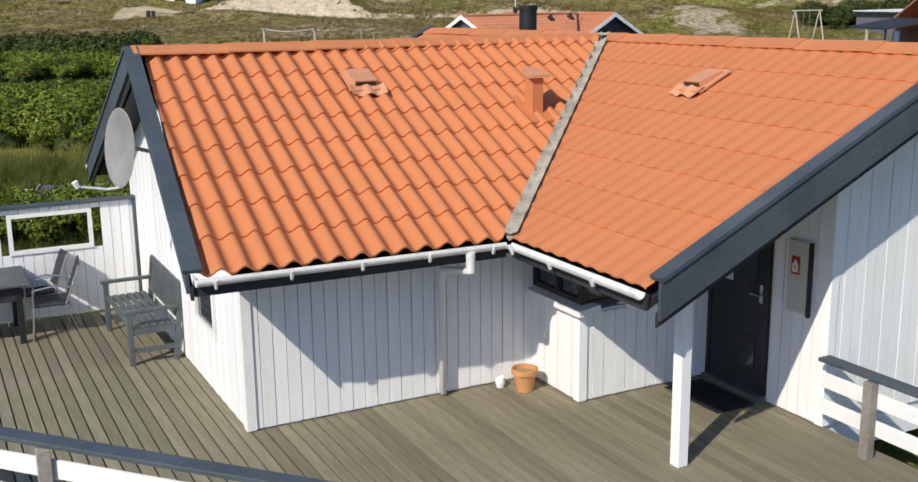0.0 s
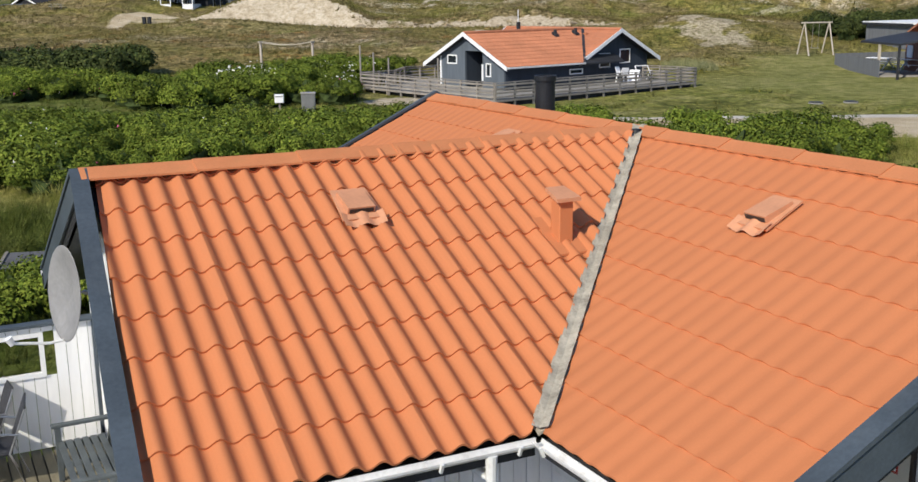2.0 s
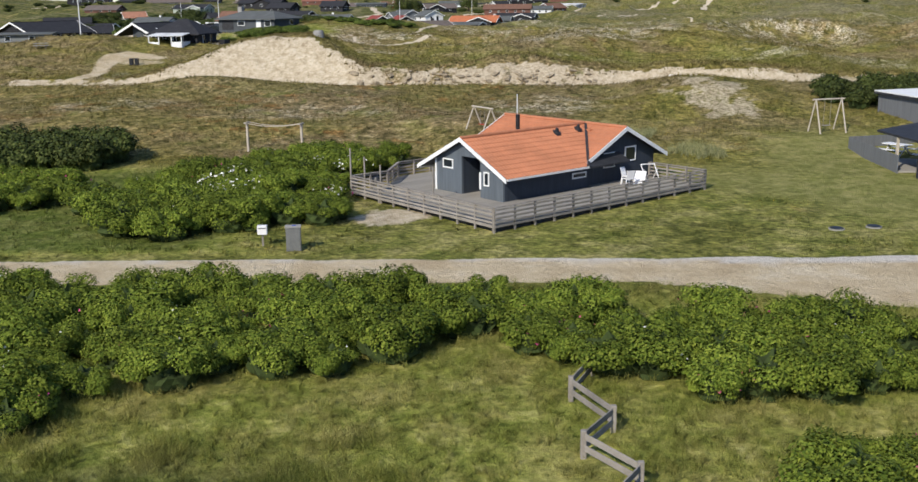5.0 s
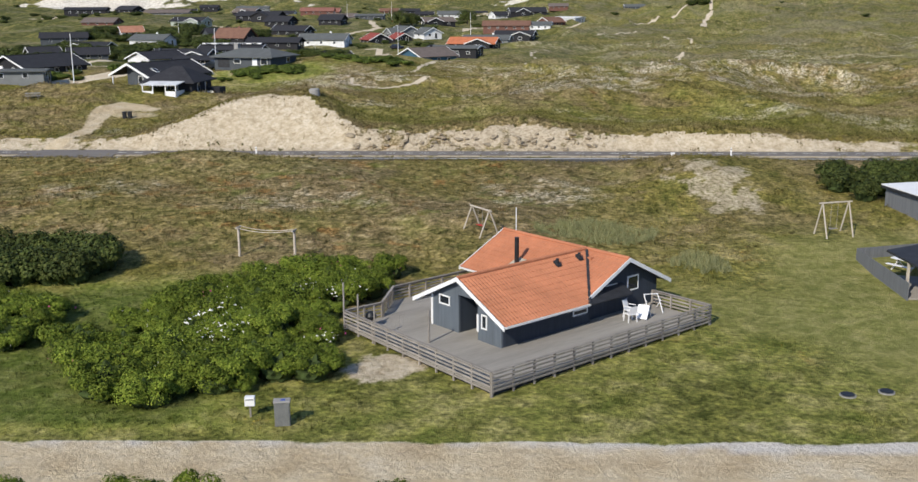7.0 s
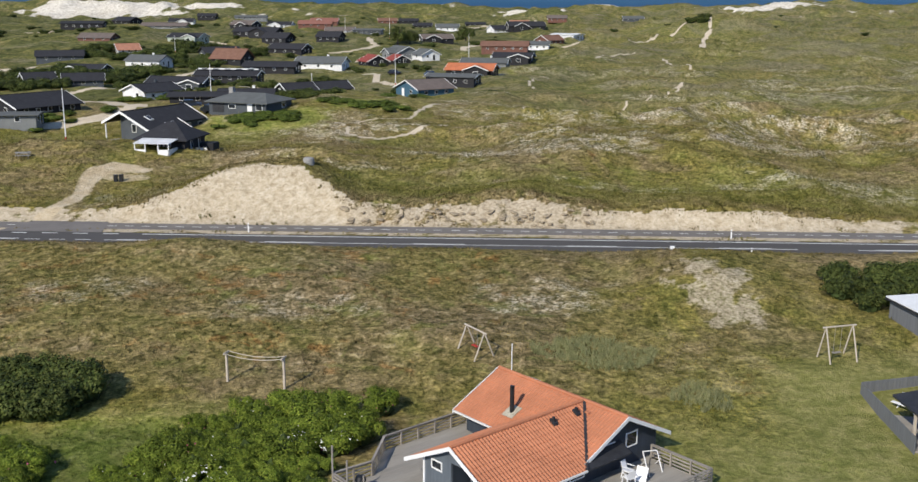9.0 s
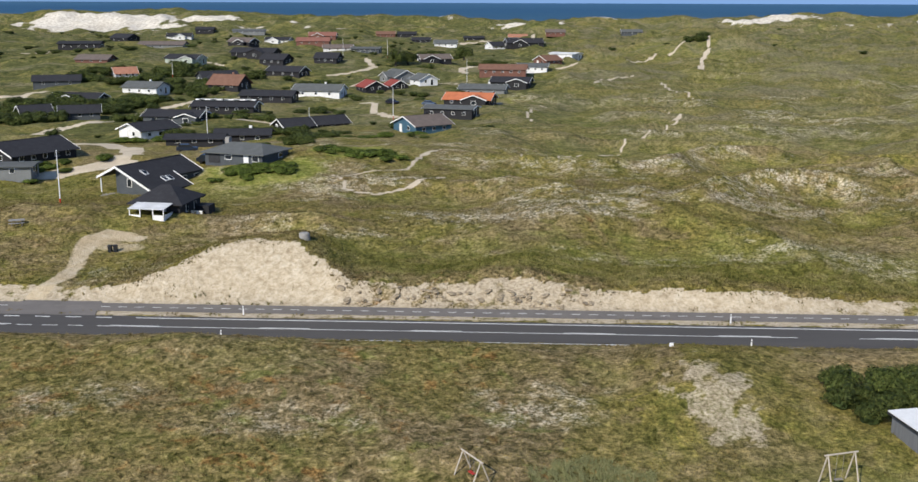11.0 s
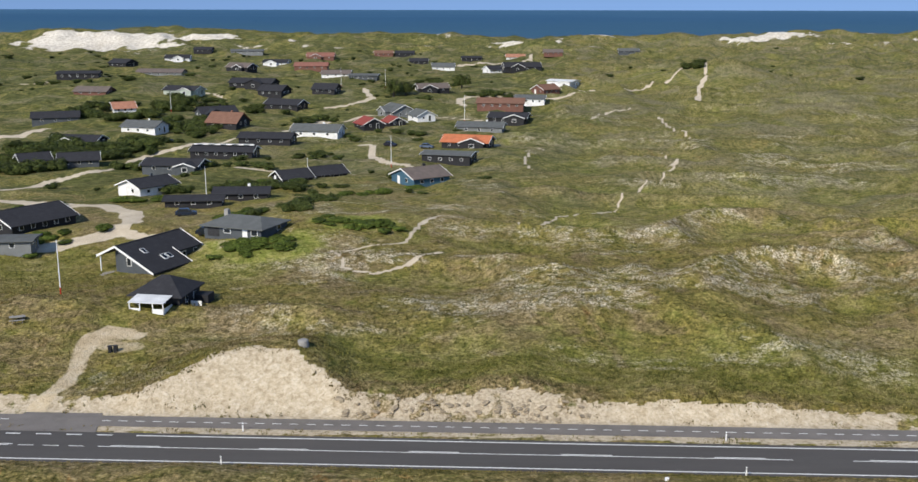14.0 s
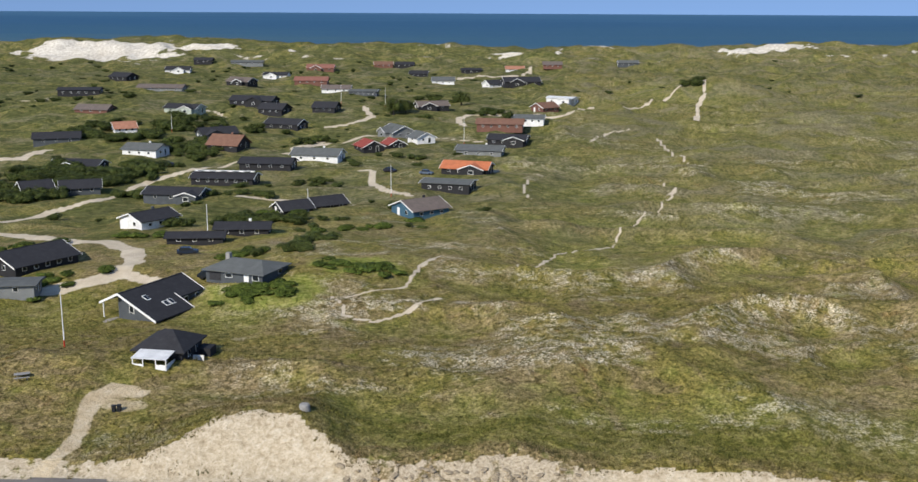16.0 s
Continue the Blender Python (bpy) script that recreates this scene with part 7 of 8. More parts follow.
VH(0.2, 817.7, 0, 15.0, 9.0, V_BLACK, R_BLACK, "low black house below the dunes", 2.6, 15, barge_white=False)
VH(-17.3, 683.3, 0, 14.0, 9.0, V_WHITE, R_GREY, "white house with grey gabled roof", 2.6, 24)
VH(-37.4, 774.2, 0, 13.0, 9.0, V_BLACK, R_BLACK, "black house with white wall panels", 2.6, 22)
VH(-44.5, 275.7, 35, 8.0, 7.0, V_BLACK, R_BLACK, "dark house half hidden by a dune", 2.0, 25, sink=0.4)
VH(-37.1, 283.5, 35, 9.0, 7.0, V_BLACK, R_BLACK, "dark house behind the dune crest", 2.0, 25, sink=0.4)
VH(125.5, 863.2, 0, 16.0, 9.0, V_SLATE, R_GREY, "grey house on the dune slope", 2.6, 22)

def wall_window(parent, m, w, h):
    wd = new("window")
    wd.parent = parent
    wd.matrix_basis = m
    part("window_frame", box(-w / 2, w / 2, -0.07, -0.01, -h / 2, h / 2), TRIM_WHITE, wd)
    part("pane", box(-w / 2 + 0.09, w / 2 - 0.09, -0.09, -0.06, -h / 2 + 0.09, h / 2 - 0.09), GLASS, wd)


def slab_between(name, a, b, c, d, thick, material, parent):
    """A roof slope through four corners."""
    return part(name, prism([a, b, c, d], (0, 0, -thick)), material, parent)


# the steep slate house: its ridge runs from the near gable to the far one, its front slope sweeps down low
BIG = pose(-55.2, 175.0, 2.6, 0, 0, 64.6)
VILLAGE.append((-50, 181))
big = thing("summer_house", BIG, "slate boarded house with sweeping black roof and white barge boards", "house", "village houses")
part("wall", prism([(1.3, -6.9, -1.0), (1.3, 1.2, -1.0), (1.3, 1.2, 3.62), (1.3, 0, 4.18), (1.3, -6.9, 0.88)], (8.2, 0, 0)), V_SLATE, big)
part("wall", prism([(9.5, -4.1, -1.0), (9.5, 3.4, -1.0), (9.5, 3.4, 2.55), (9.5, 0, 4.15), (9.5, -4.1, 2.2)], (5.2, 0, 0)), V_SLATE, big)
# black instead of slate: the shade under the porch roof put into colour
part("porch_wall", prism([(3.6, 1.2, -1.0), (3.6, 3.4, -1.0), (3.6, 3.4, 2.5), (3.6, 1.2, 3.5)], (5.9, 0, 0)), V_BLACK, big)
slab_between("roof_slope", (0, 0, 4.4), (9.1, 0, 4.4), (9.1, -7.6, 0.80), (0, -7.6, 0.80), 0.18, R_BLACK, big)
slab_between("roof_slope", (9.1, 0, 4.398), (15.2, 0, 4.398), (15.2, -4.6, 2.22), (9.1, -4.6, 2.22), 0.18, R_BLACK, big)
slab_between("roof_slope", (0, 0, 4.4), (15.2, 0, 4.4), (15.2, 3.9, 2.55), (0, 3.9, 2.55), 0.18, R_BLACK, big)
for xe, ey, ez in ((0, -7.65, 0.80), (0, 3.95, 2.55), (15.2, -4.65, 2.22), (15.2, 3.95, 2.55)):
    part("barge_board", prism([(xe, 0, 4.50), (xe, ey, ez + 0.10), (xe, ey, ez - 0.28), (xe, 0, 4.12)], (-0.07 if xe == 0 else 0.07, 0, 0)), TRIM_WHITE, big)
part("barge_board", prism([(9.1, -3.6, 2.82), (9.1, -7.65, 0.90), (9.1, -7.65, 0.58), (9.1, -3.6, 2.5)], (0.07, 0, 0)), TRIM_WHITE, big)
part("ridge_cap", beam((0, 0, 4.42), (15.2, 0, 4.42), 0.3, 0.06), R_BLACK, big)
wall_window(big, pose(1.3, -1.6, 1.75, 0, 0, -90), 0.95, 1.35)
wall_window(big, pose(14.0, -4.1, 1.3, 0, 0, 0), 1.0, 0.9)
wall_window(big, pose(11.2, -4.1, 1.3, 0, 0, 0), 1.0, 0.9)
part("terrace", box(-1.6, 3.6, 1.3, 5.4, -0.6, -0.1), DECK_GREY, big)
part("porch_post", box(0.25, 0.40, 3.35, 3.5, -0.5, 2.45), TRIM_WHITE, big)


def hip_house(m, L, W, eave, top, ridge, wall, roofm, label):
    """A house under a low hipped roof; ridge: length of its top."""
    h = thing("summer_house", m, label, "house", "village houses")
    VILLAGE.append((m.translation.x, m.translation.y))
    a, w = L / 2, W / 2
    part("wall", box(-a, a, -w, w, -1.2, eave), wall, h)
    bm = bmesh.new()
    o = 0.6
    c = [bm.verts.new(p) for p in ((-a - o, -w - o, eave), (a + o, -w - o, eave), (a + o, w + o, eave), (-a - o, w + o, eave))]
    d = [bm.verts.new((v.co.x, v.co.y, eave - 0.16)) for v in c]
    r0, r1 = bm.verts.new((-ridge / 2, 0, top)), bm.verts.new((ridge / 2, 0, top))
    for f in ((c[0], c[1], r1, r0), (c[2], c[3], r0, r1), (c[1], c[2], r1), (c[3], c[0], r0), (d[3], d[2], d[1], d[0])):
        bm.faces.new(f)
    for k in range(4):
        bm.faces.new((d[k], d[(k + 1) % 4], c[(k + 1) % 4], c[k]))
    part("roof", bm, roofm, h)
    return h


hut = hip_house(pose(-41.0, 154.0, 4.0, 0, 0, -8), 6.6, 6.9, 1.95, 3.95, 1.2, V_BLACK, R_BLACK, "small black hut with dark hipped roof")
wall_window(hut, pose(3.3, -1.2, 1.1, 0, 0, 90), 0.8, 1.2)
wall_window(hut, pose(3.3, 1.4, 1.1, 0, 0, 90), 0.6, 1.4)
for k in range(3):
    wall_window(hut, pose(-2.2 + 1.5 * k, -3.45, 1.3, 0, 0, 0), 1.1, 0.8)
part("woodshed", box(3.4, 5.4, 1.2, 3.4, -0.6, 0.9), V_BLACK, hut)
part("white_wall", box(3.6, 5.2, -0.6, -0.5, -0.5, 0.55), TRIM_WHITE, hut)
gh = hip_house(pose(-38.3, 192.8, 5.3, 0, 0, -20), 11.2, 8.6, 1.95, 3.25, 6.0, V_SLATE, R_GREY, "grey boarded house with low hipped felt roof")
part("chimney", box(-4.2, -3.4, -0.2, 0.6, 2.2, 4.0), CONCRETE, gh)
part("door", box(2.0, 2.95, -4.36, -4.30, 0, 1.85), TRIM_WHITE, gh, "white glazed door")
wall_window(gh, pose(4.3, -4.3, 1.2, 0, 0, 0), 1.3, 1.1)
wall_window(gh, pose(-1.0, -4.3, 1.2, 0, 0, 0), 1.4, 0.8)
wall_window(gh, pose(5.6, 1.5, 1.2, 0, 0, 90), 1.2, 0.9)
# dark panel on the solid wall, painted for a porch's shade
part("porch_shade_panel", box(-4.9, -2.6, -4.34, -4.30, 0.1, 1.75), DARKWOOD, gh)

# the hut's covered terrace with white boards
ter = thing("hut_terrace", pose(-41.7, 148.9, 3.75, 0, 0, -8), "white terrace with a pale sheet awning", "terrace")
part("floor", box(-2.4, 2.4, -1.4, 1.4, 0.35, 0.5), DECK_GREY, ter)
part("awning", prism([(-2.5, -1.6, 2.0), (2.5, -1.6, 2.0), (2.5, 1.4, 2.3), (-2.5, 1.4, 2.3)], (0, 0, 0.08)), R_WHITE, ter)
for x in (-2.35, -0.9, 0.9, 2.35):
    part("post", box(x - 0.06, x + 0.06, -1.45, -1.33, 0.0, 2.02), TRIM_WHITE, ter)
part("rail_panel", box(-2.4, -0.9, -1.45, -1.38, 0.5, 1.25), TRIM_WHITE, ter)
part("rail_panel", box(0.9, 2.4, -1.45, -1.38, 0.5, 1.25), TRIM_WHITE, ter)
part("side_panel", box(2.34, 2.42, -1.4, 1.3, 0.0, 1.25), TRIM_WHITE, ter)
for k in range(4):
    part("step", box(-0.7, 0.7, -1.75 - 0.28 * k, -1.45 - 0.28 * k, 0.0, 0.4 - 0.12 * k), OLDWOOD, ter)
# roof lights of the big slate house
for k, (x, y) in enumerate(((3.6, -2.6), (5.6, -4.9), (6.8, -4.9))):
    rl = thing("roof_light", BIG @ Matrix.Translation((x, y, 4.42 + y * 0.4737)) @ pose(0, 0, 0, 25.3, 0, 0), "white framed roof light in a black roof", "roof light", "roof lights")
    part("frame", box(-0.45, 0.45, -0.65, 0.65, -0.05, 0.06), TRIM_WHITE, rl)
    part("pane", box(-0.36, 0.36, -0.56, 0.56, 0.05, 0.075), GLASS, rl)
# the white skylight band on the long black house
sb = thing("skylight_band", pose(-72.0, 321.5, ground_z(-72, 321.5), 0, 0, -5) @ Matrix.Translation((0, -0.6, 3.55)), "white glazed band along a ridge", "window")
part("frame", box(-9, 9, -0.35, 0.35, 0, 0.35), TRIM_WHITE, sb)
for k in range(5):
    part("pane", box(-8 + 3.5 * k, -6.2 + 3.5 * k, -0.38, -0.34, 0.05, 0.28), GLASS, sb)


def flag_pole(x, y, h):
    f = thing("flag_pole", pose(x, y, ground_z(x, y)), "white flag pole with a red foot", "flag pole", "flag poles")
    part("mast", rod((0, 0, 1.0), (0, 0, h), 0.09, 0.05, 8), PLASTIC, f)
    part("base", rod((0, 0, -0.3), (0, 0, 1.0), 0.11, None, 8), RED, f)
    part("knob", rod((0, 0, h), (0, 0, h + 0.15), 0.09, None, 8), PLASTIC, f)


for x, y, h in ((-56.5, 156.0, 7.6), (-54.8, 231.0, 8.0), (-21.0, 296.0, 8.5), (-2.0, 408.0, 10.0), (-62.0, 520.0, 9.0), (-39.5, 505.0, 9.0), (-118.0, 428.0, 7.0), (-41.5, 282.0, 5.0)):
    flag_pole(x, y, h)

# small things on the dunes
cw = thing("concrete_well", pose(-18.3, 129.4, ground_z(-18.3, 129.4) - 0.1), "grey concrete well ring on the bank", "well")
part("ring", spun([(0.0, 0.68), (0.56, 0.68), (0.62, 0.56), (0.66, 0.0), (0.66, -0.4)], 20), CONCRETE, cw)
part("lid", spun([(0, 0.76), (0.45, 0.74), (0.54, 0.68)], 20), CONCRETE, cw)
for dx in (0.0, 0.6):
    bn = thing("waste_bin", pose(-43.2 + dx, 136.9 + 0.3 * dx, ground_z(-43, 137)), "black wheeled waste bin by the drive", "bin", "waste bins")
    part("body", prism([(-0.2, -0.22, 0), (0.2, -0.22, 0), (0.23, 0.22, 0), (-0.23, 0.22, 0)], (0, 0, 0.8)), BLACKSTEEL, bn)
    part("lid", box(-0.25, 0.25, -0.27, 0.25, 0.8, 0.86), BLACKSTEEL, bn)
pk = thing("picnic_table", pose(-57.0, 143.0, ground_z(-57, 143), 0, 0, 20), "weathered picnic table on the dune grass", "picnic table", "picnic tables")
part("tabletop", box(-0.95, 0.95, -0.4, 0.4, 0.70, 0.76), CONCRETE, pk)
for s in (-1, 1):
    part("bench_seat", box(-0.95, 0.95, s * 0.8 - 0.15, s * 0.8 + 0.15, 0.42, 0.47), CONCRETE, pk)
    part("leg", beam((s * 0.6, -0.8, 0), (s * 0.6, 0.8, 0.72), 0.06, 0.1), OLDWOOD, pk)
wp = thing("white_stake", pose(18.2, 101.8, ground_z(18.2, 101.8)), "short white stake in the grass", "stake")
part("stake", box(-0.18, 0.18, -0.1, 0.1, -0.1, 0.32, bev=0.02), PLASTIC, wp)


def car(x, y, yaw, colour, name):
    c = thing("car", pose(x, y, ground_z(x, y) + 0.02, 0, 0, yaw), name, "car", "parked cars")
    body = plain(name.replace(" ", "_"), colour, 0.25, var=0.04, bump=0, spec=0.6)
    part("body", prism([(-2.1, -0.85, 0.3), (2.1, -0.85, 0.3), (2.1, -0.85, 0.75), (1.2, -0.85, 0.92), (-1.9, -0.85, 0.95), (-2.1, -0.85, 0.8)], (0, 1.7, 0)), body, c)
    part("cabin", prism([(-1.7, -0.75, 0.92), (1.1, -0.75, 0.92), (0.4, -0.72, 1.42), (-1.3, -0.72, 1.42)], (0, 1.5, 0)), GLASS, c)
    part("car_roof", box(-1.25, 0.38, -0.7, 0.76, 1.40, 1.46), body, c)
    for a in (-1.3, 1.3):
        for b in (-0.88, 0.68):
            part("wheel", rod((a, b, 0.32), (a, b + 0.2, 0.32), 0.32, None, 14), RUBBER, c)


car(-55.5, 217.5, 15, (0.02, 0.03, 0.05), "dark blue parked car")
car(-44.8, 192.5, -5, (0.02, 0.025, 0.03), "black parked car by the grey house")
car(-24.5, 338.0, -30, (0.02, 0.02, 0.03), "black parked car on the track")
car(-13.0, 334.0, -20, (0.10, 0.13, 0.18), "blue grey parked car")
car(-101.0, 362.0, 10, (0.02, 0.02, 0.03), "black parked car by the white house")
car(-65.5, 505.0, 0, (0.12, 0.02, 0.03), "dark red parked car")


# ---- shrubs and trees ----
def leaf_material(name, dark, mid, light, rough=0.5):
    m, nt, b = nodes_of(name, rough, 0.0, 0.12)
    g = nt.nodes.new("ShaderNodeNewGeometry")
    oi = nt.nodes.new("ShaderNodeObjectInfo")
    c = ramp_node(nt, g.outputs["Random Per Island"], [(0.0, dark), (0.5, mid), (1.0, light)])
    big = noise_node(nt, coords(nt), 1.3, 4)
    c = mix_node(nt, 0.6, c, ramp_node(nt, big, [(0.3, (0.55, 0.6, 0.55)), (0.7, (1.3, 1.25, 1.1))]), 'MULTIPLY')
    k = math_node(nt, 'ADD', math_node(nt, 'MULTIPLY', oi.outputs["Random"], 0.45), 0.78)
    cc = nt.nodes.new("ShaderNodeCombineColor")
    for q in range(3):
        nt.links.new(k, cc.inputs[q])
    c = mix_node(nt, 1.0, c, cc.outputs[0], 'MULTIPLY')
    nt.links.new(c, b.inputs["Base Color"])
    b.inputs["Transmission Weight"].default_value = 0.0
    b.inputs["Subsurface Weight"].default_value = 0.0
    return m


ROSE = leaf_material("rose_leaves", (0.058, 0.093, 0.012), (0.137, 0.184, 0.024), (0.228, 0.270, 0.043), 0.8)
HEDGE = leaf_material("dark_hedge_leaves", (0.030, 0.046, 0.012), (0.062, 0.082, 0.021), (0.115, 0.130, 0.038), 0.65)
THICKET = leaf_material("thicket_leaves", (0.040, 0.066, 0.012), (0.085, 0.120, 0.022), (0.150, 0.185, 0.040), 0.65)
WILLOW = leaf_material("grey_willow_leaves", (0.085, 0.090, 0.034), (0.150, 0.150, 0.060), (0.225, 0.212, 0.100))
TWIG = plain("brown_twigs", (0.055, 0.050, 0.030), 0.9, var=0.3, coarse=3, fine=20, bump=0.4)
PINK = plain("pink_petals", (0.50, 0.07, 0.20), 0.6, var=0.15, bump=0)
PETAL = plain("white_petals", (0.75, 0.74, 0.68), 0.6, var=0.05, bump=0)
BARK = plain("grey_bark", (0.085, 0.072, 0.058), 0.9, var=0.25, coarse=4, fine=30, bump=0.5)


def leaf_mesh(name, n, rx, ry, h, leaf, rng, material, lumps=7, base=0.05):
    """Leaves on a lumpy dome: each a three-cornered blade turned roughly outwards."""
    lump = [(rng.uniform(-0.65, 0.65) * rx, rng.uniform(-0.65, 0.65) * ry, rng.uniform(0.28, 0.66) * h, rng.uniform(0.36, 0.60) * (9.0 / lumps) ** 0.45) for _ in range(lumps)]
    v, f, nn = [], [], []
    for _ in range(n):
        lx, ly, lz, lr = lump[rng.randrange(lumps)]
        a, t = rng.uniform(0, 2 * math.pi), rng.uniform(-0.35, 1.0)
        ct = math.sqrt(max(0.0, 1 - t * t))
        r = lr * rng.uniform(0.66, 1.10)
        nrm = Vector((ct * math.cos(a), ct * math.sin(a), t))
        p = Vector((lx + nrm.x * r * rx, ly + nrm.y * r * ry, max(base, lz + nrm.z * r * h * 0.75)))
        shade = (nrm + Vector((rng.uniform(-0.25, 0.25), rng.uniform(-0.25, 0.25), rng.uniform(0.0, 0.35)))).normalized()
        nn += [shade] * 3
        nrm = (nrm + Vector((rng.uniform(-0.6, 0.6), rng.uniform(-0.6, 0.6), rng.uniform(-0.1, 0.8)))).normalized()
        s = leaf * rng.uniform(0.6, 1.3)
        x = nrm.cross(Vector((rng.uniform(-1, 1), rng.uniform(-1, 1), rng.uniform(-1, 1)))).normalized()
        y = nrm.cross(x)
        k = len(v)
        v += [p - x * s, p + x * s * 0.7 - y * s * 0.75, p + x * s * 0.7 + y * s * 0.75]
        f += [(k, k + 1, k + 2)]
    me = mesh_from(name, v, f, material)
    me.polygons.foreach_set("use_smooth", [True] * len(me.polygons))
    me.normals_split_custom_set_from_vertices([tuple(q) for q in nn])
    return me


def core_mesh(name, rx, ry, h, rng, material):
    bm = bmesh.new()
    bmesh.ops.create_icosphere(bm, subdivisions=3, radius=1.0)
    for w in bm.verts:
        k = 0.80 + 0.34 * noise.noise(w.co * 3.1 + Vector((rng.random() * 0.01, 7, 3)))
        w.co = Vector((w.co.x * rx * 0.70 * k, w.co.y * ry * 0.70 * k, max(-0.15, (w.co.z * 0.5 + 0.28) * h * k)))
    me = bpy.data.meshes.new(name)
    bm.to_mesh(me)
    bm.free()
    me.materials.append(material)
    return me


# dark colour of an added core mesh, standing in for shade between leaves
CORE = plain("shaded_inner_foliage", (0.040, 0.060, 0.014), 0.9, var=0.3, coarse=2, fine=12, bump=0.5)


def shrub_kind(rng, n, rx, ry, h, leaf, material, flowers=None, n_fl=0, lumps=7):
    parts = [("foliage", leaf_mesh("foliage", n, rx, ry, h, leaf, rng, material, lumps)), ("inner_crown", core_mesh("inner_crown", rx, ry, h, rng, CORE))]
    if flowers is not None:
        parts.append(("blossom", leaf_mesh("blossom", n_fl, rx * 1.04, ry * 1.04, h * 1.05, 0.05, rng, flowers, lumps)))
    return parts


def plant(kind, x, y, scale, yaw, name, label, category, group, dz=0.0, wide=1.0, tall=1.0):
    e = thing(name, Matrix.Translation((x, y, ground_z(x, y) + dz)) @ pose(0, 0, 0, 0, 0, yaw) @ Matrix.Diagonal((scale * wide, scale, scale * tall, 1)), label, category, group)
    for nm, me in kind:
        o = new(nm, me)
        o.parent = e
    return e


rng = random.Random(5)
rose_kinds = [shrub_kind(rng, 8000, 1.30, 1.2, 1.35, 0.044, ROSE, PINK if k == 1 else PETAL if k == 3 else None, 26 if k == 1 else 14, 24) for k in range(5)]
hedge_kinds = [shrub_kind(rng, 3000, 1.6, 1.4, 2.1, 0.105, HEDGE, None, 0, 18) for k in range(3)]
village_kinds = [shrub_kind(rng, 1700, 1.5, 1.4, 1.4, 0.13, THICKET, None, 0, 12) for k in range(2)]
willow_kinds = [shrub_kind(rng, 2200, 1.1, 1.0, 0.9, 0.045, WILLOW, None, 0, 16) for k in range(2)]


def inside(poly, x, y):
    r = False
    for (ax, ay), (bx, by) in zip(poly, poly[1:] + poly[:1]):
        if (ay > y) != (by > y) and x < (bx - ax) * (y - ay) / (by - ay) + ax:
            r = not r
    return r


def fill(poly, spacing, kinds, smin, smax, name, label, category, group, hole=0.0):
    xs, ys = [p[0] for p in poly], [p[1] for p in poly]
    y = min(ys)
    row = 0
    while y < max(ys):
        x = min(xs) + (row % 2) * spacing * 0.5
        while x < max(xs):
            px, py = x + rng.uniform(-0.35, 0.35) * spacing, y + rng.uniform(-0.35, 0.35) * spacing
            if inside(poly, px, py) and rng.random() >= hole:
                plant(rng.choice(kinds), px, py, rng.uniform(smin, smax), rng.uniform(0, 360), name, label, category, group)
            x += spacing
        y += spacing * 0.85
        row += 1


ROSE_LABEL = "dense green beach rose shrub"
fill([(-26, 33), (-15, 29.5), (-11.5, 29.0), (-9.8, 31.5), (-6.5, 32.8), (-3.2, 33.2), (-1.5, 35.0), (1.0, 36.2), (3.2, 33.2), (6.0, 31.6), (9.0, 30.8), (13, 32.5), (15.0, 35.6), (13, 37.0), (5, 38.0), (0, 40.6), (-26, 41.4)], 1.55, rose_kinds, 0.55, 1.30, "rose_shrub", ROSE_LABEL, "shrub", "rose hedge by the lane")
fill([(8.3, 26.2), (10.2, 27.0), (20, 27.4), (20, 14), (12, 14), (8.8, 17.0), (7.3, 20.6), (7.5, 23.6)], 1.75, rose_kinds, 0.6, 1.25, "rose_shrub", ROSE_LABEL, "shrub", "rose thicket behind the house")
fill([(-6.8, 17.0), (-3.6, 16.8), (-3.2, 18.0), (-4.6, 19.6), (-6.5, 20.2), (-7.6, 18.6)], 1.3, rose_kinds, 0.55, 0.85, "rose_shrub", ROSE_LABEL, "shrub", "roses beside the house")
fill([(-19.2, 56.0), (-16.6, 51.2), (-13.8, 50.4), (-9.5, 51.4), (-5.6, 53.2), (-6.8, 57.5), (-7.0, 62), (-5.4, 66.5), (-4.6, 71.5), (-10.5, 71.2), (-16.4, 68.9), (-18.9, 61.5)], 1.75, rose_kinds, 0.6, 1.5, "rose_shrub", ROSE_LABEL, "shrub", "rose thicket by the deck")
fill([(-35, 58), (-22.5, 55.6), (-20.8, 57.5), (-21.2, 62.5), (-24.5, 66), (-35, 67)], 1.9, rose_kinds, 0.6, 1.4, "rose_shrub", ROSE_LABEL, "shrub", "roses on the heath")
fill([(-35, 68.6), (-25, 68.6), (-22.4, 71.8), (-23.6, 74.6), (-35, 76)], 1.6, hedge_kinds, 0.85, 1.15, "round_shrub", "dark rounded shrub on the heath", "shrub", "dark shrubs")
fill([(29.6, 94.5), (29.4, 89.0), (30.4, 88.0), (32.0, 89.2), (35, 89.9), (45, 91), (45, 96), (31, 96)], 2.1, hedge_kinds, 0.75, 1.05, "hedge_shrub", "tall dark green hedge shrub", "shrub", "hedge by the shed")
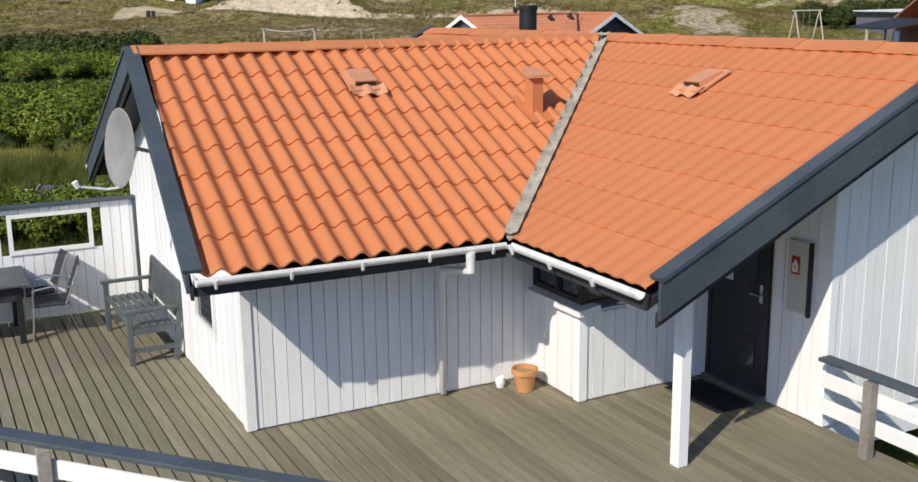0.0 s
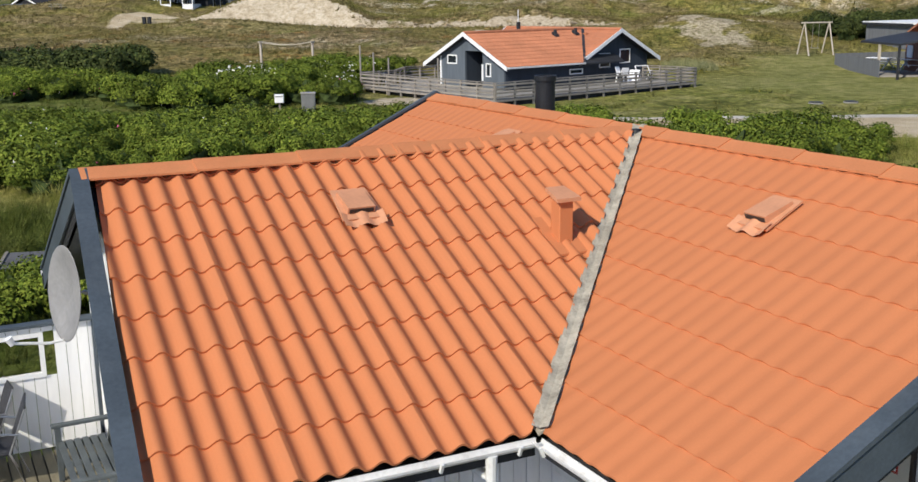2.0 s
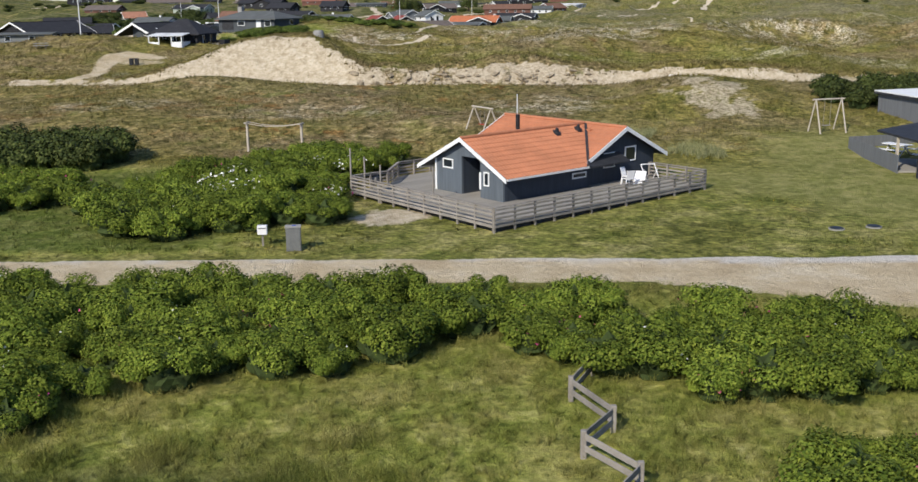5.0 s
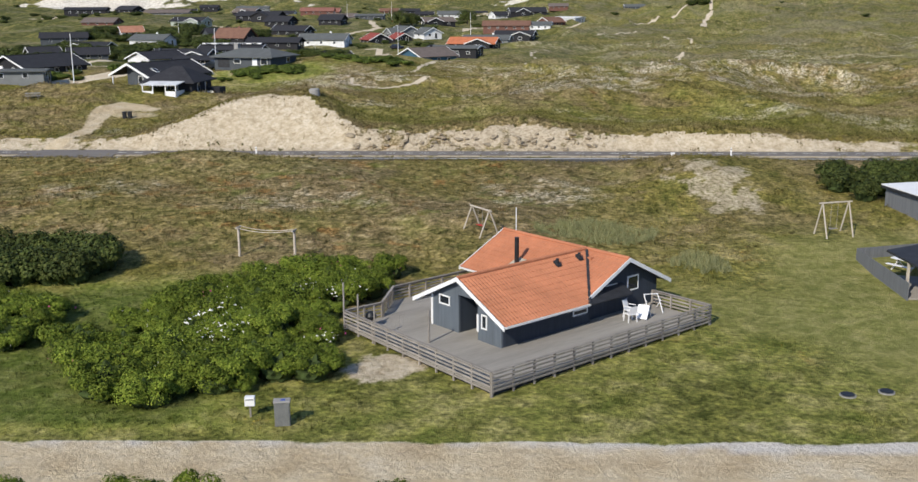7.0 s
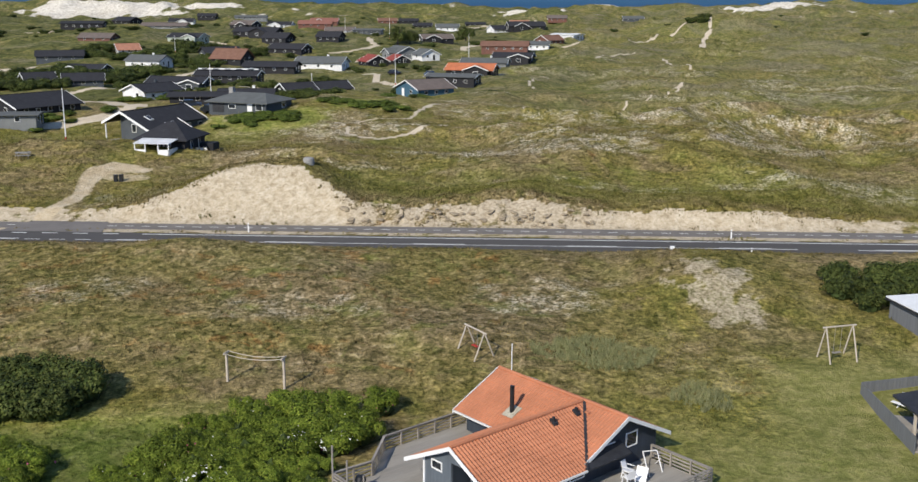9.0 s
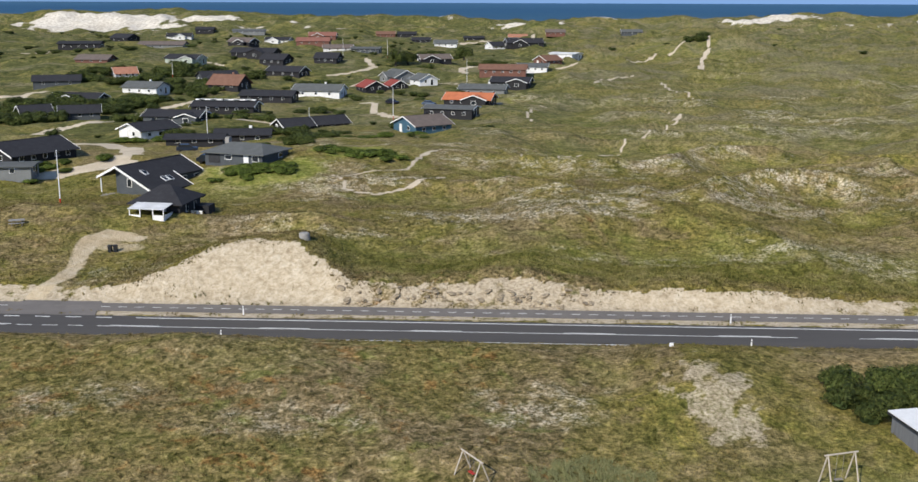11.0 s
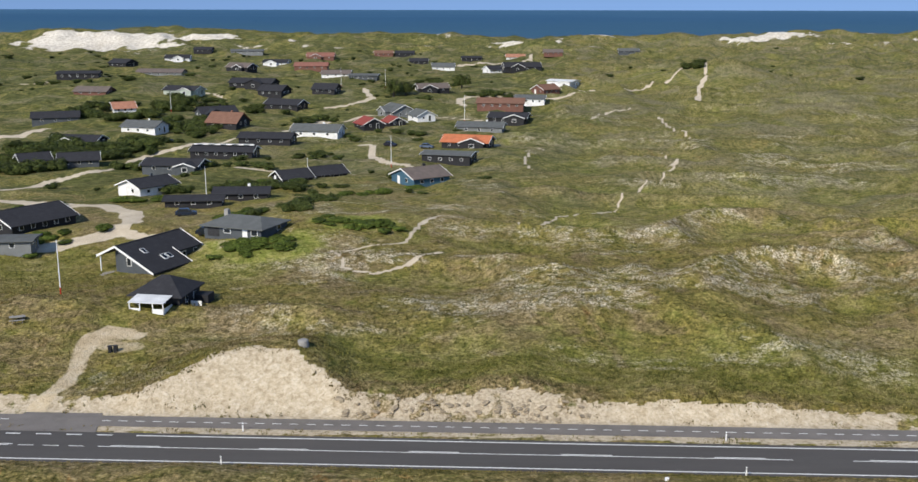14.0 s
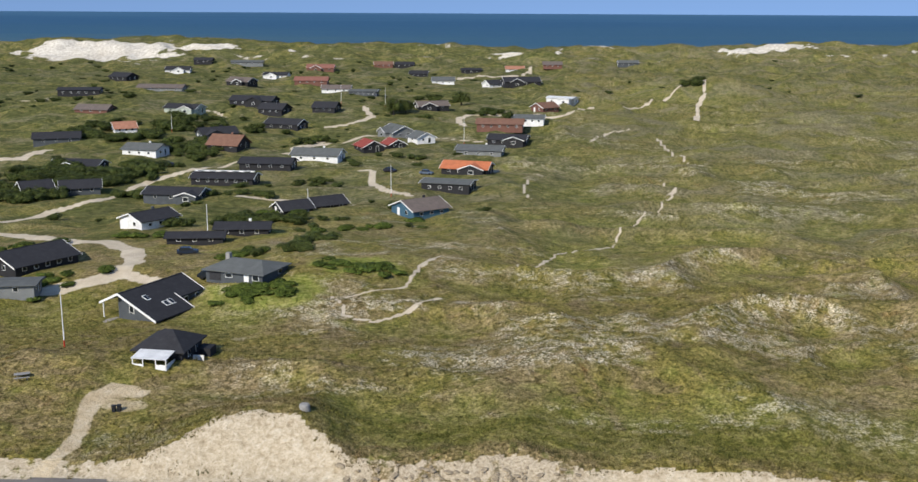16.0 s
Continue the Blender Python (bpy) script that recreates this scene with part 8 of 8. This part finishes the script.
fill([(5.4, 22.6), (6.2, 24.8), (7.2, 25.6), (8.2, 22.6), (7, 20.8)], 1.3, willow_kinds, 0.45, 0.75, "creeping_willow", "grey-green creeping willow shrub", "shrub", "creeping willow")
fill([(2.6, 23.2), (2.9, 26.3), (1.6, 26.6), (1.3, 24)], 1.0, willow_kinds, 0.45, 0.6, "creeping_willow", "grey-green creeping willow shrub", "shrub", "creeping willow", 0.3)
UMBEL = [("blossom", leaf_mesh("blossom", 24, 1.1, 1.0, 1.0, 0.07, rng, PETAL, 10, 0.3))]
for x, y, s in ((-13.6, 58.6, 1.2), (-12.7, 59.6, 1.4), (-12.3, 56.2, 1.1), (-9.2, 65.1, 1.0), (-7.6, 63.9, 1.0), (-6.4, 65.3, 1.1), (-6.9, 56.2, 0.9), (-11.6, 57.6, 1.2)):
    plant(UMBEL, x, y, s, rng.uniform(0, 360), "white_umbels", "white umbel flowers among the rose leaves", "flowers", "white flowers in the thicket", 0.7, tall=0.9)
for x, y, s in ((-9.3, 17.2, 0.80), (-8.4, 17.0, 0.85), (-7.5, 17.1, 0.82), (-6.7, 17.5, 0.85)):
    plant(rng.choice(rose_kinds), x, y, s, rng.uniform(0, 360), "rose_shrub", ROSE_LABEL, "shrub", "roses beside the house")
# shrubs of the village
for cx, cy, rx, ry, n, s in ((-19, 197, 8, 3.5, 26, 0.8), (-33.5, 213, 4, 3, 5, 1.3), (-35, 184.5, 7.5, 4.0, 42, 0.75), (-120, 331, 20, 12, 34, 2.0), (-105, 352, 8, 5, 10, 1.9), (-104, 390, 16, 9, 20, 2.0), (-123, 296, 12, 8, 14, 1.8), (-128, 415, 16, 8, 14, 2.0), (-96, 300, 8, 5, 6, 1.3), (-52, 262, 10, 4, 8, 1.3), (-30, 222, 8, 4, 8, 1.2),
                            (-122, 448, 14, 10, 8, 2.2), (-112, 322, 18, 8, 22, 1.6), (-92, 372, 10, 6, 9, 1.5), (-66, 300, 12, 5, 9, 1.2), (-40, 262, 9, 5, 10, 1.2), (-25, 250, 9, 5, 8, 1.1), (-70, 235, 9, 4, 8, 1.0), (-88, 222, 8, 4, 8, 1.1), (-44, 215, 8, 4, 8, 1.0), (-110, 470, 18, 8, 10, 1.7), (-60, 420, 14, 8, 8, 1.5), (-20, 372, 10, 6, 6, 1.2), (-46, 322, 12, 6, 7, 1.2), (-48, 273, 6, 4, 5, 1.1), (12, 503, 12, 6, 8, 1.8), (117, 562, 8, 8, 6, 1.8), (-74, 195, 9, 6, 9, 0.9), (-20, 560, 14, 6, 5, 1.8), (-90, 440, 12, 8, 5, 1.6), (-150, 424, 14, 10, 9, 2.0), (-60, 252, 8, 4, 5, 1.3), (-12, 262, 5, 4, 3, 1.0)):
    for k in range(int(n * (1.7 if s >= 1.8 and cx < -90 else 1.0))):
        plant(rng.choice(hedge_kinds if cx < -90 or s > 1.1 else village_kinds), cx + rng.gauss(0, 0.5) * rx, cy + rng.gauss(0, 0.5) * ry, s * rng.uniform(0.7, 1.2), rng.uniform(0, 360), "village_shrub" if cy < 310 else "garden_bush", "green shrub between the summer houses" if cy < 310 else "dark green bush beside the far summer houses", "shrub" if cy < 310 else "bush", "village shrubs" if cy < 310 else "garden bushes", wide=rng.uniform(1.0, 1.5), tall=rng.uniform(0.55, 0.85))


# loose bushes among the dunes of the village
bushes = 0
while bushes < 230:
    y_ = rng.uniform(235, 860)
    x_ = rng.uniform(-0.47, 0.02) * y_
    if y_ > 560 and rng.random() < 0.3:
        x_ = rng.uniform(0.0, 0.4) * y_
    mk = [float(q[0]) for q in ground_masks(np.array([x_]), np.array([y_]))]
    if mk[0] > 0.15 or mk[1] > 0.1 or vnoise(np.array([x_ / 28.0]), np.array([y_ / 28.0]), 33)[0] < 0.5 or any(math.hypot(x_ - hx, (y_ - hy)) < 9.5 for hx, hy in VILLAGE):
        continue
    plant(rng.choice(hedge_kinds), x_, y_, rng.uniform(0.5, 1.5), rng.uniform(0, 360), "dune_bush", "dark green bush among the dunes", "bush", "dune bushes", wide=rng.uniform(1.0, 1.8), tall=rng.uniform(0.5, 0.8))
    bushes += 1


def tree(x, y, h, r, label):
    t = thing("tree", pose(x, y, ground_z(x, y)), label, "tree", "village trees")
    part("trunk", rod((0, 0, -0.3), (0.1, 0, h * 0.55), r * 0.09, r * 0.05, 8), BARK, t)
    for k in range(5):
        a = 1.26 * k + rng.random()
        part("limb", rod((0.05, 0, h * (0.25 + 0.05 * k)), (r * 0.6 * math.cos(a), r * 0.6 * math.sin(a), h * (0.55 + 0.06 * k)), r * 0.045, r * 0.015, 6), BARK, t)
    me = leaf_mesh("crown", 4200, r, r * 0.9, h * 0.95, 0.26, rng, HEDGE, 13, h * 0.12)
    o = new("crown", me)
    o.parent = t


tree(-34.9, 493.5, 9.5, 5.6, "broad dark green tree")
tree(-29.6, 497.5, 7.5, 4.5, "dark green tree beside a larger one")
tree(-4.4, 539.8, 8.0, 5.2, "round dark green tree")


# ---- grass, sedge and heath tufts ----
def tufts(name, label, n, xr, yr_, size, blades, seed, keep, lean=0.45, width=0.10, fan=False):
    """Tufts of upright blades scattered on the ground, all in one mesh."""
    r = np.random.RandomState(seed)
    y = r.uniform(yr_[0], yr_[1], n)
    if fan:
        x = r.uniform(-1, 1, n) * (14 + 0.47 * y)
        x = np.where((x > xr[0]) & (x < xr[1]), x, r.uniform(xr[0], xr[1], n))
    else:
        x = r.uniform(xr[0], xr[1], n)
    ok = keep(x, y, r)
    x, y = x[ok], y[ok]
    m = len(x)
    hgt = size * r.uniform(0.5, 1.4, (m, blades)) * (0.7 + 0.6 * vnoise(x / 2.5, y / 2.5, 5))[:, None]
    ang = r.uniform(0, 2 * np.pi, (m, blades))
    rad = size * 0.35 * r.uniform(0, 1, (m, blades))
    bx, by = x[:, None] + rad * np.cos(ang), y[:, None] + rad * np.sin(ang)
    bz = terrain(bx, by) - 0.02
    la, ll = r.uniform(0, 2 * np.pi, (m, blades)), lean * hgt * r.uniform(0.2, 1, (m, blades))
    ta, tw = r.uniform(0, 2 * np.pi, (m, blades)), width * size * r.uniform(0.6, 1.4, (m, blades))
    p0 = np.stack([bx - tw * np.cos(ta), by - tw * np.sin(ta), bz], -1)
    p1 = np.stack([bx + tw * np.cos(ta), by + tw * np.sin(ta), bz], -1)
    p2 = np.stack([bx + ll * np.cos(la), by + ll * np.sin(la), bz + hgt], -1)
    # every blade's front is turned to the camera's side, south and up
    cr = np.cross(p1 - p0, p2 - p0)
    flip = (cr[..., 2] - 1.5 * cr[..., 1] < 0)[..., None]
    p0, p1 = np.where(flip, p1, p0), np.where(flip, p0, p1)
    co = np.stack([p0, p1, p2], 2).reshape(-1, 3)
    nt_ = len(co) // 3
    me = bpy.data.meshes.new(name)
    me.vertices.add(len(co))
    me.vertices.foreach_set("co", co.astype(np.float32).ravel())
    me.loops.add(len(co))
    me.loops.foreach_set("vertex_index", np.arange(len(co), dtype=np.int32))
    me.polygons.add(nt_)
    me.polygons.foreach_set("loop_start", (np.arange(nt_) * 3).astype(np.int32))
    me.update()
    for key, val in zip(MASKS, ground_masks(np.repeat(bx.ravel(), 3), np.repeat(by.ravel(), 3))):
        at = me.attributes.new(key, 'FLOAT', 'POINT')
        at.data.foreach_set("value", (np.zeros_like(val) if key in ("sand", "gravel") else val).astype(np.float32))
    nv_ = np.stack([0.35 * r.uniform(-1, 1, nt_), 0.35 * r.uniform(-1, 1, nt_), np.ones(nt_)], -1)
    nv_ /= np.linalg.norm(nv_, axis=1)[:, None]
    me.polygons.foreach_set("use_smooth", np.ones(nt_, bool))
    me.normals_split_custom_set_from_vertices(np.repeat(nv_, 3, axis=0).tolist())
    me.materials.append(ground.data.materials[0])
    return tagged(new(name, me), label, "grass", kind="stuff")


def on_turf(x, y, r):
    mk = ground_masks(x, y)
    yr = y - ROAD_SLOPE * x
    return (mk[0] < 0.35) & (mk[1] < 0.3) & ((yr < 107.6) | (yr > 121.0))


def in_frame(x, y, m, x0, x1, y0, y1):
    """Whether plan points lie in a box of a placed thing's own axes."""
    i = m.inverted()
    lx, ly = i[0][0] * x + i[0][1] * y + i[0][3], i[1][0] * x + i[1][1] * y + i[1][3]
    return (lx > x0) & (lx < x1) & (ly > y0) & (ly < y1)


def near_keep(x, y, r):
    return on_turf(x, y, r) & ~in_frame(x, y, HOUSE, -12, 3.2, -8, 5.4) & (y < 42.5) & (vnoise(x / 1.7, y / 1.7, 8) + 0.5 * vnoise(x / 0.6, y / 0.6, 9) > 0.42)


def reed_keep(x, y, r):
    return near_keep(x, y, r) & (vnoise(x / 1.4, y / 1.1, 97) > 0.62)


def mid_keep(x, y, r):
    return on_turf(x, y, r) & ~in_frame(x, y, NB, -13.6, 3.4, -7.1, 7.4) & (y > 47.3) & ~((x > 25) & (y > 60) & (y < 78)) & (vnoise(x / 2.0, y / 2.0, 8) + 0.6 * vnoise(x / 0.8, y / 0.8, 9) > 0.55 + 0.5 * (ground_masks(x, y)[4] > 0.5) * (x > -4) + 0.8 * (ground_masks(x, y)[9] > 0.3))


def bank_edge(x, y, r):
    yr = y - ROAD_SLOPE * x
    h = np.interp(x, BANK_X, BANK_H)
    run = np.interp(h, (0.5, 2.0, 4.8), (4.0, 3.2, 9.0))
    return (np.abs(yr - 120.2 - run * 0.95) < 0.5 + 1.0 * vnoise(x / 2.0, y / 2.0, 44)) | ((ground_masks(x, y)[0] < 0.3) & (yr > 121))


tufts("tall_grass", "tall green dune grass behind the house", 24000, (-24, 22), (14, 42.5), 0.29, 10, 11, near_keep, 0.8, 0.035)
tufts("reed_grass", "pale green blades of reed grass", 5200, (-13, -0.5), (17, 29), 0.50, 9, 18, reed_keep, 0.9, 0.022)
tufts("heath_grass", "short brown and green heath grass", 34000, (-50, 44), (47, 108), 0.20, 5, 12, mid_keep, 0.8, 0.13)
tufts("dune_grass", "tufted grass on the dunes", 40000, (-110, 125), (121, 200), 0.26, 4, 13, on_turf, 0.9, 0.20, True)
tufts("bank_turf", "ragged turf along the top of the bank", 14000, (-40, 50), (120.5, 134), 0.20, 5, 15, lambda x, y, r: bank_edge(x, y, r), 0.8, 0.22)



def verge_keep(x, y, r):
    yr = y - ROAD_SLOPE * x
    spot = vnoise(x / 1.6, y / 0.8, 91) + 0.5 * vnoise(x / 0.5, y / 0.5, 92)
    return ((yr > 115.7) & (yr < 117.1) & (spot > 0.88)) | ((yr > 120.1) & (yr < 122.6) & (spot > 1.02)) | ((yr > 107.3) & (yr < 108.25) & (spot > 0.5))


def marram_keep(x, y, r):
    return ((blob(x, y, 9.5, 80.0, 6.5, 4.2) > 0.25 + 0.7 * vnoise(x / 1.5, y / 1.5, 95)) | (blob(x, y, 15.0, 73.5, 3.0, 3.5) > 0.4 + 0.6 * vnoise(x / 1.5, y / 1.5, 96))) & ~in_frame(x, y, NB, -13.6, 3.4, -7.1, 7.4)


MARRAM = leaf_material("grey_green_marram", (0.150, 0.168, 0.070), (0.240, 0.245, 0.115), (0.340, 0.330, 0.175), 0.8)
tufts("verge_weeds", "green weeds along the road verges", 16000, (-60, 70), (104, 126), 0.22, 6, 16, verge_keep, 0.8, 0.16)
marram = tufts("marram_grass", "grey-green marram grass beside the deck", 5000, (2, 20), (70, 86), 0.42, 10, 17, marram_keep, 0.8, 0.045)
marram.data.materials.clear()
marram.data.materials.append(MARRAM)
for x, y in ((16.96, 51.74), (18.83, 52.18)):
    cv = thing("manhole_cover", pose(x, y, ground_z(x, y) + 0.03), "dark round cover set in the grass", "manhole cover", "covers in the lawn")
    part("collar", rod((0, 0, -0.2), (0, 0, 0.03), 0.36, None, 18), CONCRETE, cv)
    part("lid", rod((0, 0, 0.03), (0, 0, 0.06), 0.31, None, 18), BLACKSTEEL, cv)

# clods of turf that have slid down the broken bank
clod_kinds = []
for k in range(3):
    bm = bmesh.new()
    bmesh.ops.create_icosphere(bm, subdivisions=2, radius=0.5)
    for w in bm.verts:
        w.co *= 0.75 + 0.5 * noise.noise(w.co * 2.4 + Vector((k * 5.1, 0, 2)))
        w.co.z *= 0.6
    me = bpy.data.meshes.new("clod")
    bm.to_mesh(me)
    bm.free()
    me.materials.append(plain("turf_clod", (0.36, 0.295, 0.205), 0.95, var=0.35, coarse=2, fine=12, bump=0.6, dirt=(0.10, 0.095, 0.035), dirt_amt=0.8))
    clod_kinds.append(me)
for k in range(70):
    x = rng.uniform(-13.5, 14)
    y = 120.6 + ROAD_SLOPE * x + rng.uniform(0.0, 1.0) * (1.6 + 1.0 * rng.random())
    o = new("turf_clod", clod_kinds[k % 3])
    s_ = rng.uniform(0.35, 1.15)
    o.matrix_basis = Matrix.Translation((x, y, ground_z(x, y) + 0.04)) @ pose(0, 0, 0, rng.uniform(-15, 15), rng.uniform(-15, 15), rng.uniform(0, 360)) @ Matrix.Diagonal((s_ * 1.2, s_, s_ * 0.8, 1))
    tagged(o, "brown clod of turf on the sand bank", "clod", "clods on the bank")
